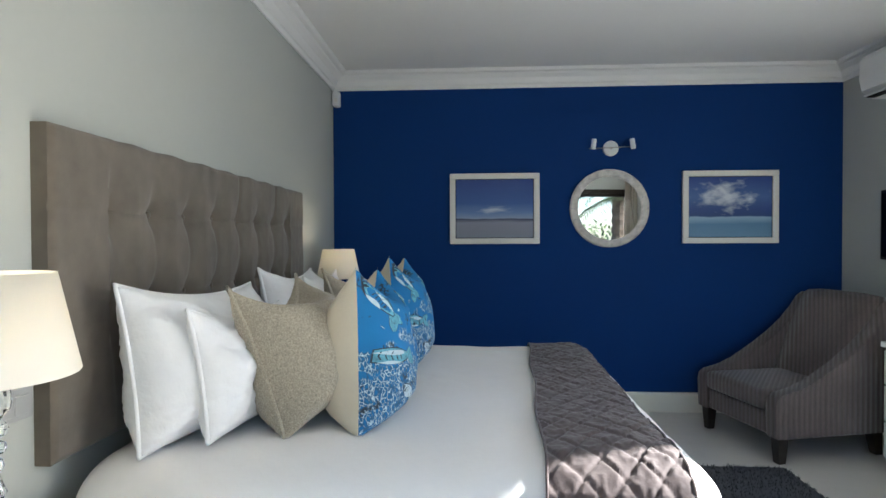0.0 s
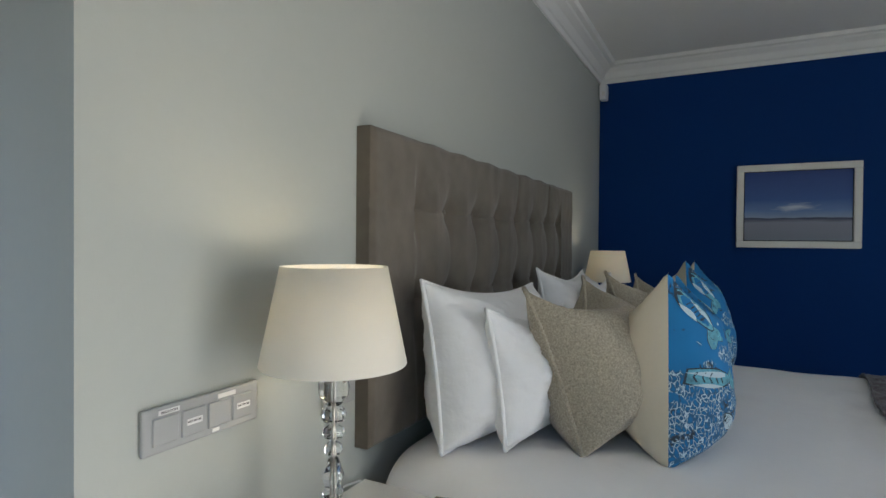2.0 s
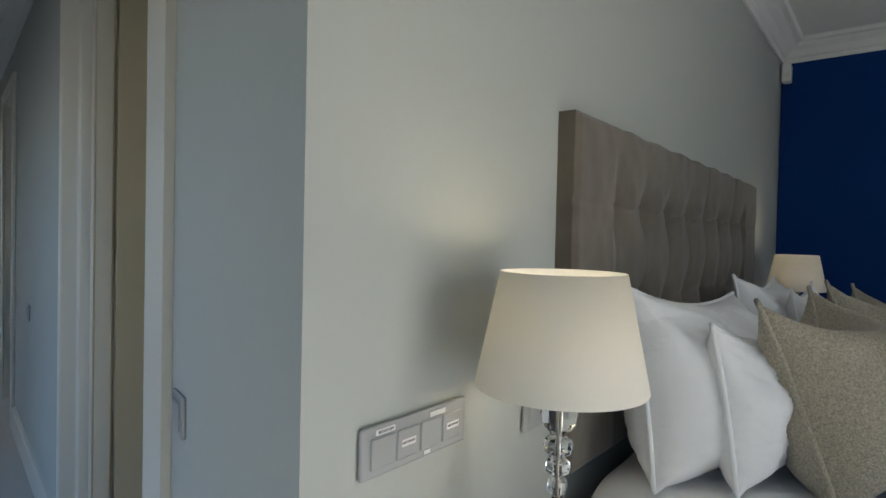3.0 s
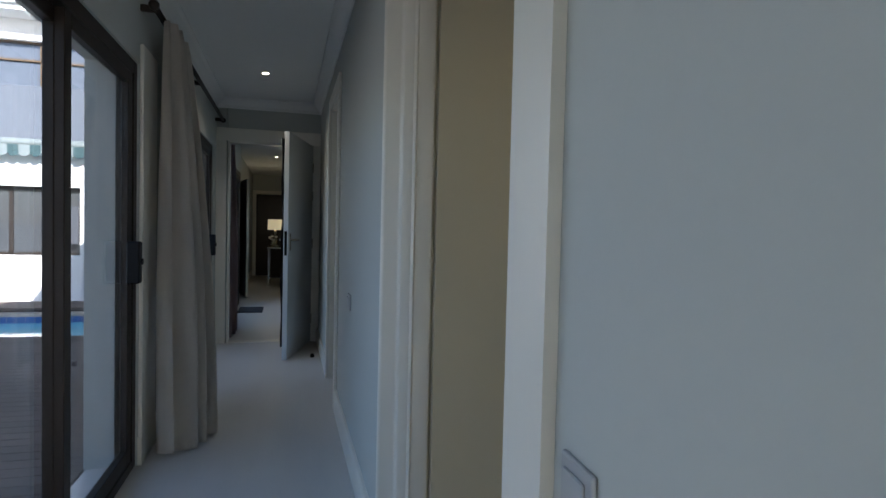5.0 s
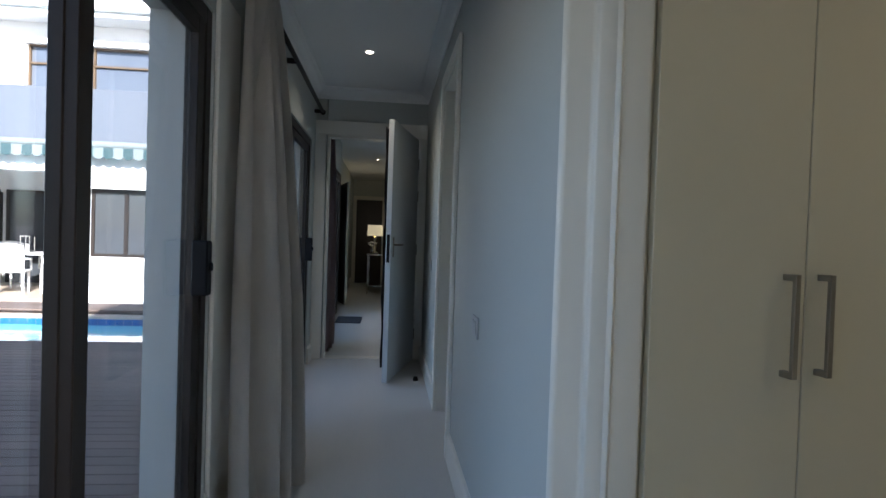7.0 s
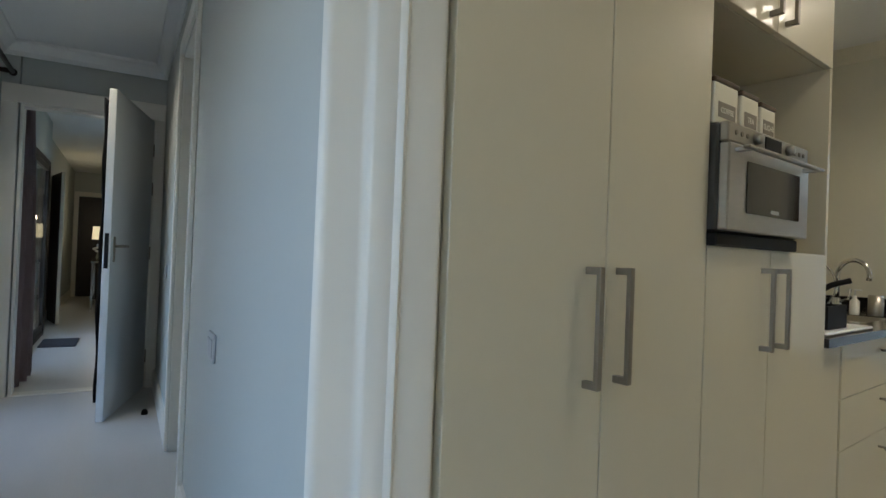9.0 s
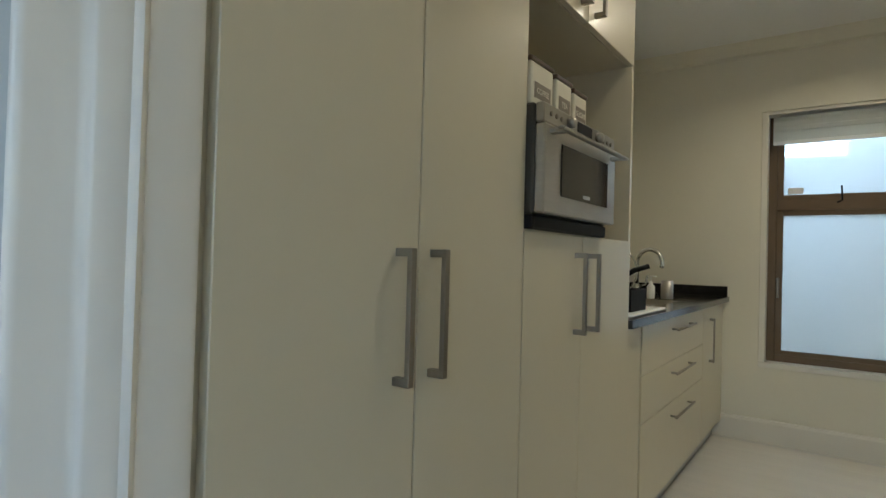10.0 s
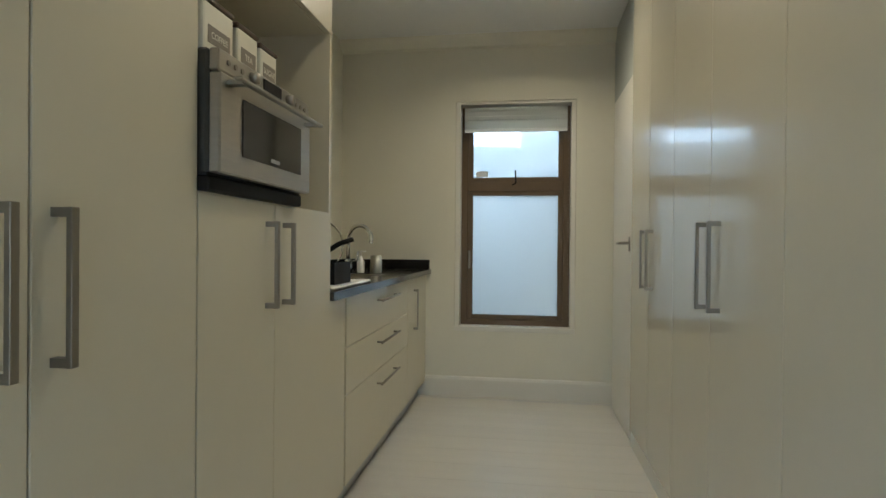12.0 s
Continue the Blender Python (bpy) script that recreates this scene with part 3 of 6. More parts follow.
def sea_print():
    """Blue fabric with pale coral branches and fish-like blots."""
    q = mat("sea_print_fabric", (0.05, 0.2, 0.4), 0.8, bump=0.12, bump_scale=220)
    n, li = q.node_tree.nodes, q.node_tree.links
    b = n["Principled BSDF"]
    tc, mp = n.new("ShaderNodeTexCoord"), n.new("ShaderNodeMapping")
    mp.inputs["Scale"].default_value = (1, 1, 1)
    li.new(tc.outputs["Object"], mp.inputs["Vector"])
    warp = n.new("ShaderNodeTexNoise")
    warp.inputs["Scale"].default_value, warp.inputs["Detail"].default_value = 14, 3
    li.new(mp.outputs[0], warp.inputs["Vector"])
    vm = n.new("ShaderNodeVectorMath")
    vm.operation = "MULTIPLY_ADD"
    vm.inputs[1].default_value = (0.06, 0.06, 0.06)
    li.new(warp.outputs["Color"], vm.inputs[0]), li.new(mp.outputs[0], vm.inputs[2])

    def veins(scale, lo, hi):
        v = n.new("ShaderNodeTexVoronoi")
        v.feature = "DISTANCE_TO_EDGE"
        v.inputs["Scale"].default_value = scale
        st = n.new("ShaderNodeMapping")
        st.inputs["Scale"].default_value = (1.0, 1.25, 0.5)
        li.new(vm.outputs[0], st.inputs["Vector"]), li.new(st.outputs[0], v.inputs["Vector"])
        m2 = n.new("ShaderNodeMapRange")
        m2.inputs["From Min"].default_value, m2.inputs["From Max"].default_value, m2.inputs["To Min"].default_value, m2.inputs["To Max"].default_value = lo, hi, 1, 0
        li.new(v.outputs["Distance"], m2.inputs["Value"])
        return m2.outputs[0]

    def blots(scale, lo, hi, off):
        t, m3 = n.new("ShaderNodeTexNoise"), n.new("ShaderNodeMapping")
        m3.inputs["Location"].default_value = off
        m3.inputs["Scale"].default_value = (1, 0.6, 1.3)
        t.inputs["Scale"].default_value, t.inputs["Detail"].default_value = scale, 2.5
        li.new(mp.outputs[0], m3.inputs["Vector"]), li.new(m3.outputs[0], t.inputs["Vector"])
        m2 = n.new("ShaderNodeMapRange")
        m2.inputs["From Min"].default_value, m2.inputs["From Max"].default_value = lo, hi
        li.new(t.outputs[0], m2.inputs["Value"])
        return m2.outputs[0]

    def times(x, y):
        m = n.new("ShaderNodeMath")
        m.operation, m.use_clamp = "MULTIPLY", True
        li.new(x, m.inputs[0]), li.new(y, m.inputs[1])
        return m.outputs[0]

    base = n.new("ShaderNodeMix")
    base.data_type = "RGBA"
    base.inputs["A"].default_value, base.inputs["B"].default_value = (0.010, 0.15, 0.38, 1), (0.016, 0.20, 0.46, 1)
    li.new(warp.outputs[0], base.inputs["Factor"])
    last = base.outputs["Result"]
    # the coral thickets stand in the lower half of the cloth and in a few tufts above
    sz, hz, tz, up = n.new("ShaderNodeSeparateXYZ"), n.new("ShaderNodeMath"), n.new("ShaderNodeMapRange"), n.new("ShaderNodeMath")
    li.new(tc.outputs["Object"], sz.inputs[0])
    hz.operation, hz.inputs[1].default_value = "MULTIPLY_ADD", 0.22
    li.new(blots(9, 0.3, 0.7, (2, 5, 1)), hz.inputs[0]), li.new(sz.outputs["Z"], hz.inputs[2])
    tz.inputs["From Min"].default_value, tz.inputs["From Max"].default_value, tz.inputs["To Min"].default_value, tz.inputs["To Max"].default_value = 0.085, 0.10, 1, 0
    li.new(hz.outputs[0], tz.inputs["Value"])
    up.operation = "MAXIMUM"
    li.new(tz.outputs[0], up.inputs[0]), li.new(blots(8, 0.60, 0.63, (3, 1, 2)), up.inputs[1])
    coral = times(times(veins(92, 0.030, 0.070), up.outputs[0]), blots(45, 0.36, 0.42, (6, 2, 1)))
    for fac, col in ((times(up.outputs[0], veins(92, 0.14, 0.30)), (0.03, 0.12, 0.24, 1)), (coral, (0.58, 0.70, 0.75, 1)), (blots(15, 0.685, 0.70, (1, 8, 3)), (0.62, 0.70, 0.70, 1)), (times(blots(16, 0.61, 0.64, (4, 4, 9)), veins(60, 0.05, 0.2)), (0.03, 0.045, 0.06, 1))):
        mx = n.new("ShaderNodeMix")
        mx.data_type = "RGBA"
        mx.inputs["B"].default_value = col
        li.new(fac, mx.inputs["Factor"]), li.new(last, mx.inputs["A"])
        last = mx.outputs["Result"]
    li.new(last, b.inputs["Base Color"])
    return q


SEA = sea_print()


th = thing("headboard", "tall taupe suede headboard with deep buttons fixed to the wall", "headboard", pose(0, 0, 0, 0, 0, 0.6))
HY0, HY1, HZ0, HZ1 = 1.85, 3.87, 0.742, 1.553
COLS = [2.085 + 0.216 * i for i in range(8)]
ROWS = (1.355, 1.10)


def tuft(y, z):
    """Depth of the padding: buttons, pleats between them and flat seams out to the sides."""
    d = 0.0
    k = min(abs(y - c) for c in COLS)
    inside = COLS[0] - 0.02 < y < COLS[-1] + 0.02
    lean = 0.010 * math.sin(31 * y) * math.sin(17 * z)
    for r in ROWS:
        e = math.hypot(k, (z - r) * 0.85)
        if inside:
            d -= 0.024 * math.exp(-(e / 0.026) ** 2) + 0.014 * math.exp(-(e / 0.070) ** 2)
        d -= (0.006 if inside else 0.004) * math.exp(-((z - r + (0.6 * lean if inside else 0)) / 0.007) ** 2)
    if inside:
        up = 1 if z < ROWS[0] else max(0, 1 - (z - ROWS[0]) / 0.12)
        mid = 0.55 + 0.45 * abs(math.cos(math.pi * (z - ROWS[0]) / (ROWS[0] - ROWS[1])))
        d -= 0.006 * math.exp(-((k + lean) / 0.012) ** 2) * up * mid
        d += 0.003 * (k / 0.108) * (1 if z < ROWS[0] + 0.05 else 0.4)
    if z > ROWS[0] + 0.02:
        d -= 0.007 * math.exp(-(min(abs(y - c) for c in (2.95, 3.4)) / 0.009) ** 2)
    d += 0.004 * noise.noise(Vector((y * 6, z * 6, 2.0))) + 0.002 * noise.noise(Vector((y * 19, z * 15, 4.0)))
    edge = min(y - HY0, HY1 - y, z - HZ0, HZ1 - z)
    return d - 0.010 * max(0, 1 - edge / 0.014) ** 2


bm = bmesh.new()
ny, nz = 230, 92


def board_point(i, j):
    y, z = HY0 + (HY1 - HY0) * i / ny, HZ0 + (HZ1 - HZ0) * j / nz
    k = min(abs(y - c) for c in COLS)
    return (0.062 + tuft(y, z), y, z + (0.006 * (k / 0.108 - 0.5) if 2.1 < y < 3.6 else 0.0) * max(0.0, (z - 1.45) / 0.1))


g = [[bm.verts.new(board_point(i, j)) for i in range(ny + 1)] for j in range(nz + 1)]
for j in range(nz):
    for i in range(ny):
        bm.faces.new((g[j][i], g[j][i + 1], g[j + 1][i + 1], g[j + 1][i]))
rim = [g[0][i] for i in range(ny + 1)] + [g[j][ny] for j in range(1, nz + 1)] + [g[nz][i] for i in range(ny - 1, -1, -1)] + [g[j][0] for j in range(nz - 1, 0, -1)]
back = [bm.verts.new((-0.0, v.co.y, v.co.z)) for v in rim]
for i in range(len(rim)):
    k = (i + 1) % len(rim)
    bm.faces.new((rim[i], back[i], back[k], rim[k]))
part("padded_panel", bm, SUEDE, th, "", 40)
for r in ROWS:
    for c in COLS:
        bm = bmesh.new()
        bmesh.ops.create_uvsphere(bm, u_segments=10, v_segments=6, radius=0.011, matrix=pose(0.030, c, r) @ Matrix.Diagonal((0.6, 1, 1, 1)))
        part("button", bm, SUEDE, th, "", True)

th = thing("bed", "made double bed with a smooth white duvet", "bed")
part("base", box(0.08, 1.93, 0.04, 1.52, 3.5, 0.38, 0.02), mat("bed_base_cloth", (0.5, 0.48, 0.45), 0.9, bump=0.1), th)
for x, y in ((0.2, 2.03), (0.2, 3.4), (1.42, 2.03), (1.42, 3.4)):
    part("leg", bm_lathe(bmesh.new(), [(0.03, 0), (0.035, 0.05)], 12, pose(x, y, 0)), DARKWOOD, th)
part("mattress", box(0.07, 1.91, 0.38, 1.54, 3.52, 0.66, 0.05, 4), COTTON, th, "", True)


def duvet_z(x, y, top=0.735):
    """Height of the duvet over the bed, with its rounded edges."""
    ex = max(0.0, (x - 1.485) / 0.15, (0.20 - x) / 0.18 * 0.8)
    ey = max(0.0, (2.02 - y) / 0.18, (y - 3.42) / 0.17)
    e = min(1.0, math.hypot(ex, ey))
    wob = 0.010 * noise.noise(Vector((x * 3.1, y * 2.3, 0.3))) + 0.005 * noise.noise(Vector((x * 2.2 + 3 * y, y * 5 - x, 5.3))) + 0.004 * noise.noise(Vector((x * 9, y * 8, 1.7)))
    return top + wob - 0.12 * (1 - math.sqrt(max(0.0, 1 - e * e)))


bm = bmesh.new()
nx, ny = 90, 110
X0, X1, YA, YB = 0.06, 1.632, 1.84, 3.59
g = [[bm.verts.new((X0 + (X1 - X0) * i / nx, YA + (YB - YA) * j / ny, duvet_z(X0 + (X1 - X0) * i / nx, YA + (YB - YA) * j / ny))) for i in range(nx + 1)] for j in range(ny + 1)]
for j in range(ny):
    for i in range(nx):
        bm.faces.new((g[j][i], g[j][i + 1], g[j + 1][i + 1], g[j + 1][i]))
rim = [g[0][i] for i in range(nx + 1)] + [g[j][nx] for j in range(1, ny + 1)] + [g[ny][i] for i in range(nx - 1, -1, -1)] + [g[j][0] for j in range(ny - 1, 0, -1)]
prev = rim
for k in range(1, 9):
    ring = []
    for i, v in enumerate(rim):
        w = 0.012 * math.sin(i * 0.55) * k / 8
        out = Vector(((1 if v.co.x > 1.58 else -0.2 if v.co.x < 0.1 else 0), (1 if v.co.y > 3.55 else -1 if v.co.y < 1.88 else 0), 0))
        ring.append(bm.verts.new(Vector((v.co.x, v.co.y, v.co.z - (v.co.z - 0.2) * k / 8)) + out * (0.02 + w)))
    for i in range(len(rim)):
        j = (i + 1) % len(rim)
        bm.faces.new((prev[i], ring[i], ring[j], prev[j]))
    prev = ring
part("duvet", bm, DUVET, th, "", True)

bm = bmesh.new()
pts = []
TN, TW = 300, 64
for j in range(TN + 1):
    t = j / TN
    row = []
    for i in range(TW + 1):
        u = i / TW
        y = 1.81 + 1.81 * t
        x = 1.185 + 0.335 * u + 0.125 * t * (1 - u) + 0.06 * t * u + 0.006 * math.sin(17 * t)
        wx, wy = x + 0.010 * noise.noise(Vector((x * 9, y * 9, 0))), y + 0.014 * noise.noise(Vector((x * 8, y * 8, 5)))
        p, q = (wx * 1.3 + wy) / 0.115, (wx * 1.3 - wy) / 0.115
        cell = min(1.0, 3.2 * abs(math.sin(math.pi * p))) ** 0.7 * min(1.0, 3.2 * abs(math.sin(math.pi * q))) ** 0.7
        crumple = 0.7 * noise.noise(Vector((x * 24, y * 24, 3))) + 0.8 * abs(noise.noise(Vector((x * 48, y * 48, 8))))
        z = duvet_z(x, min(max(y, 1.85), 3.58)) + 0.010 + 0.0065 * cell + 0.008 * crumple * cell
        if y < 1.86 or y > 3.57:
            z -= 0.06
        row.append(bm.verts.new((x, y, z)))
    pts.append(row)
for side, y in ((0, 1.795), (TN, 3.635)):
    prev = pts[side]
    for k in range(1, 6):
        ring = [bm.verts.new((v.co.x, y + 0.006 * math.sin(k + v.co.x * 30), v.co.z - 0.06 * k)) for v in pts[side]]
        for i in range(TW):
            bm.faces.new((prev[i], prev[i + 1], ring[i + 1], ring[i]))
        prev = ring
for j in range(TN):
    for i in range(TW):
        bm.faces.new((pts[j][i], pts[j][i + 1], pts[j + 1][i + 1], pts[j + 1][i]))
hems = [[tuple(r[k].co) for r in pts[::3]] for k in (0, TW)]
bmesh.ops.recalc_face_normals(bm, faces=bm.faces[:])
bmesh.ops.solidify(bm, geom=bm.faces[:], thickness=0.008)
th = thing("bed_throw", "mauve-brown quilted throw laid across the foot of the bed", "throw")
part("quilt", bm, THROW, th, "", True)
for line in hems:
    part("hem", bm_tube(bmesh.new(), line, 0.004, 6), THROW, th, "", True)


def cushion(name, label, category, m, w, h, t, front, back_mat=None, piping=None, pinch=0.10, seed=0, group="", full=2.1, chop=0.0, skew=0.0, fold=1.0, printed=False):
    """A pillow standing in the yz plane of m, its front towards +x."""
    th = thing(name, label, category, m, group)
    rnd = random.Random(seed)
    off = Vector((rnd.uniform(0, 9), rnd.uniform(0, 9), rnd.uniform(0, 9)))
    n = 56

    def place(u, v, side):
        yy = w / 2 * u * (1 - pinch * (1 - abs(v) ** 2.2) * abs(u) ** 3)
        zz = (h / 2 * v - chop * max(0.0, v) ** 3 * (1 - u * u)) * (1 - pinch * (1 - abs(u) ** 2.2) * abs(v) ** 3)
        f = max(0.0, (1 - abs(u) ** full)) ** 0.52 * max(0.0, (1 - abs(v) ** (full * 0.85))) ** 0.55
        sag = 1 - 0.24 * v
        x = t / 2 * f * sag * (1 + skew * side)
        wr = noise.noise(Vector((u * 2.2, v * 2.2, side)) + off) * 0.024 + noise.noise(Vector((u * 4.5 + 2 * v, v * 3, 3 + side)) + off) * 0.010
        # creases that run in from the corners
        r1, r2 = noise.noise(Vector(((u + v) * 1.1, (u - v) * 5.0, 7 + side)) + off), noise.noise(Vector(((u - v) * 1.1, (u + v) * 5.0, 9 + side)) + off)
        wr -= (max(0.0, 0.16 - abs(r1)) + max(0.0, 0.16 - abs(r2))) * 0.075 * (0.25 + abs(u * v))
        wr += noise.noise(Vector((u * 9 + 1.6 * v, v * 5 - u, 11)) + off) * 0.005
        return Vector((side * (x + fold * wr * f), yy, zz))

    def sheet(side):
        bm = bmesh.new()
        gg = [[bm.verts.new(place(-1 + 2 * i / n, -1 + 2 * j / n, side)) for i in range(n + 1)] for j in range(n + 1)]
        for j in range(n):
            for i in range(n):
                f = (gg[j][i], gg[j][i + 1], gg[j + 1][i + 1], gg[j + 1][i])
                bm.faces.new(f if side > 0 else f[::-1])
        return bm
    a = sheet(1)
    if back_mat:
        cover = part("front_cover", a, front, th, "", True)
        part("back_cover", sheet(-1), back_mat, th, "", True)
        if printed:
            sea_life(cover, place, w, h)
    else:
        b2 = sheet(-1)
        me = bpy.data.meshes.new("tmp")
        b2.to_mesh(me)
        b2.free()
        a.from_mesh(me)
        bpy.data.meshes.remove(me)
        bmesh.ops.remove_doubles(a, verts=a.verts[:], dist=0.0008)
        part("cover", a, front, th, "", True)
    if piping:
        loop = [place(-1 + 2 * i / 24, -1, 0) for i in range(24)] + [place(1, -1 + 2 * i / 24, 0) for i in range(24)] + [place(1 - 2 * i / 24, 1, 0) for i in range(24)] + [place(-1, 1 - 2 * i / 24, 0) for i in range(25)]
        part("piping", bm_tube(bmesh.new(), loop, 0.006, 8), piping, th, "", True)
    return th


def sea_life(cover, place, w, h):
    """Fish printed on the front of a cushion."""

    def ok(u, v):
        return abs(u) < 0.997 and abs(v) < 0.997

    def raised(u, v, lift):
        e = 0.004
        p = place(u, v, 1)
        nrm = (place(min(0.999, u + e), v, 1) - place(max(-0.999, u - e), v, 1)).cross(place(u, min(0.999, v + e), 1) - place(u, max(-0.999, v - e), 1))
        return p + nrm.normalized() * lift

    def strip(bm, line, lift):
        """A flat ribbon; line holds (u, v, half width in metres)."""
        prev = None
        for k, (u, v, r) in enumerate(line):
            u2, v2, _ = line[min(k + 1, len(line) - 1)]
            u1, v1, _ = line[max(k - 1, 0)]
            d = Vector(((u2 - u1) * w, (v2 - v1) * h, 0))
            d = d.normalized() if d.length > 1e-6 else Vector((1, 0, 0))
            du, dv = -d.y * r / (w / 2), d.x * r / (h / 2)
            if not (ok(u + du, v + dv) and ok(u - du, v - dv)):
                prev = None
                continue
            now = (bm.verts.new(raised(u + du, v + dv, lift)), bm.verts.new(raised(u - du, v - dv, lift)))
            if prev:
                bm.faces.new((prev[0], prev[1], now[1], now[0]))
            prev = now

    def fish(u, v, ang, length, body):
        outline, fill, pale = bmesh.new(), bmesh.new(), bmesh.new()
        c, q = math.cos(ang), math.sin(ang)

        def at(x, y):
            return u + (c * x - q * y) / (w / 2), v + (q * x + c * y) / (h / 2)

        def blob(bm, x0, x1, shape, lift, y0=0.0):
            strip(bm, [(*at(x0 + (x1 - x0) * k / 12, y0), max(0.0004, shape(k / 12))) for k in range(13)], lift)
        L = length
        blob(outline, 0, L, lambda x: L * 0.19 * math.sin(math.pi * min(1, x * 0.93 + 0.04)) ** 0.9 + 0.0014, 0.0010)
        blob(fill, 0.003, L - 0.003, lambda x: L * 0.175 * math.sin(math.pi * min(1, x * 0.93 + 0.04)) ** 0.9, 0.0014)
        blob(pale, 0.1 * L, 0.75 * L, lambda x: L * 0.06 * math.sin(math.pi * x), 0.0018, -0.07 * L)
        for a2, l2 in ((0.5, 0.42), (-0.45, 0.36), (0.1, 0.25)):
            tip = [(*at(-l2 * L * k / 6 * math.cos(a2) + 0.02 * L, l2 * L * k / 6 * math.sin(a2)), 0.012 + 0.006 * math.sin(k * 0.5) - 0.0015 * k) for k in range(7)]
            strip(outline, [(x, y, r + 0.0014) for x, y, r in tip], 0.0009)
            strip(fill, tip, 0.0013)
        for k in range(5):
            x = 0.3 * L + 0.09 * L * k
            strip(outline, [(*at(x, -0.10 * L), 0.0012), (*at(x + 0.004, 0.0), 0.0012), (*at(x, 0.10 * L), 0.0012)], 0.0018)
        blob(pale, 0.30 * L, 0.70 * L, lambda x: 0.005 * math.sin(math.pi * x), 0.0016, 0.16 * L)
        strip(outline, [(*at(0.86 * L, 0.03 * L), 0.005), (*at(0.86 * L + 0.009, 0.03 * L), 0.004)], 0.0021)
        for nm, b2, q2, lb in (("fish_outline", outline, PRINT_DARK, "dark outline of a fish"), ("fish_print", fill, body, "printed fish"), ("fish_belly", pale, PRINT_PALE, "pale belly and fins")):
            part(nm, b2, q2, cover, lb)
    fish(-0.78, 0.40, 2.0, 0.115, PRINT_TEAL)
    fish(-0.62, -0.10, 3.05, 0.12, PRINT_TEAL)
    fish(-0.45, -0.66, 2.5, 0.085, PRINT_PALE)
    fish(0.55, -0.02, 1.3, 0.09, PRINT_PALE)
    fish(0.35, 0.55, 0.6, 0.10, PRINT_TEAL)


PRINT_PALE = mat("print_pale_ink", (0.52, 0.64, 0.69), 0.85, vary=0.12, scale=30, fine=150)
PRINT_TEAL = mat("print_teal_ink", (0.13, 0.36, 0.45), 0.85, vary=0.6, scale=55, fine=160)
PRINT_DARK = mat("print_dark_ink", (0.035, 0.055, 0.075), 0.85, vary=0.3, scale=40, fine=120)


def stand(x, y, z, lean, yaw, roll=0):
    return Matrix.Translation((x, y, z)) @ pose(0, 0, 0, 0, 0, yaw) @ pose(0, 0, 0, 0, -lean, 0) @ pose(0, 0, 0, roll, 0, 0)


PL = "white cotton pillow propped against the headboard"
cushion("pillow", PL, "pillow", stand(0.19, 2.30, 0.925, 11, -4, -4), 0.72, 0.435, 0.30, COTTON, None, COTTON, 0.05, 1, "white pillows", 2.8, 0.03, 0.25, 1.3)
cushion("pillow", PL, "pillow", stand(0.185, 3.20, 0.92, 10, 0, -3), 0.72, 0.45, 0.24, COTTON, None, COTTON, 0.08, 2, "white pillows", 3.0, 0.04, 0.4, 1.2)
PS = "smaller white cotton pillow leaning on a larger one"
cushion("pillow", PS, "pillow", stand(0.335, 2.28, 0.905, 11, -3, -4), 0.58, 0.345, 0.20, COTTON, None, COTTON, 0.06, 3, "white pillows", 2.6, 0.03, 0.0, 1.3)
cushion("pillow", PS, "pillow", stand(0.335, 3.22, 0.915, 9, 0, 0), 0.56, 0.41, 0.20, COTTON, None, COTTON, 0.10, 4, "white pillows", 2.3, 0.03, 0.0, 1.3)
GL = "square beige woven cushion with a piped edge"
cushion("cushion", GL, "cushion", stand(0.455, 2.315, 0.94, 21, -6, 1), 0.46, 0.45, 0.33, GOLD, None, GOLD, 0.10, 5, "beige cushions", 2.7, 0.16, 0.3, 0.8)
cushion("cushion", GL, "cushion", stand(0.50, 3.05, 0.935, 19, -4, -4), 0.45, 0.44, 0.27, GOLD, None, GOLD, 0.12, 6, "beige cushions", 2.7, 0.15, 0.3, 0.8)
BL = "cushion with a blue coral and fish print and cream back"
cushion("cushion", BL, "cushion", stand(0.69, 2.375, 0.95, 1, 3, -3), 0.50, 0.475, 0.29, SEA, CREAMCLOTH, None, 0.09, 7, "blue printed cushions", 3.4, 0.11, 0.0, 0.5, True)
cushion("cushion", BL, "cushion", stand(0.70, 3.06, 0.955, 3, 0, -2), 0.49, 0.50, 0.27, SEA, CREAMCLOTH, None, 0.09, 8, "blue printed cushions", 3.2, 0.11, 0.0, 0.5, True)

# ---- bedside tables and lamps ----
SHADE = mat("lamp_shade_linen", (0.84, 0.82, 0.75), 0.9, vary=0.03, scale=8, fine=300, bump=0.15, bump_scale=500)
sb = SHADE.node_tree.nodes["Principled BSDF"]
sb.inputs["Subsurface Weight"].default_value = 0.0
tr, ms = SHADE.node_tree.nodes.new("ShaderNodeBsdfTranslucent"), SHADE.node_tree.nodes.new("ShaderNodeMixShader")
tr.inputs[0].default_value, ms.inputs[0].default_value = (0.85, 0.79, 0.66, 1), 0.25
SHADE.node_tree.links.new(sb.outputs[0], ms.inputs[1])
SHADE.node_tree.links.new(tr.outputs[0], ms.inputs[2])
SHADE.node_tree.links.new(ms.outputs[0], SHADE.node_tree.nodes["Material Output"].inputs[0])
BULB = glow("warm_bulb", (1.0, 0.78, 0.45), 4.0)


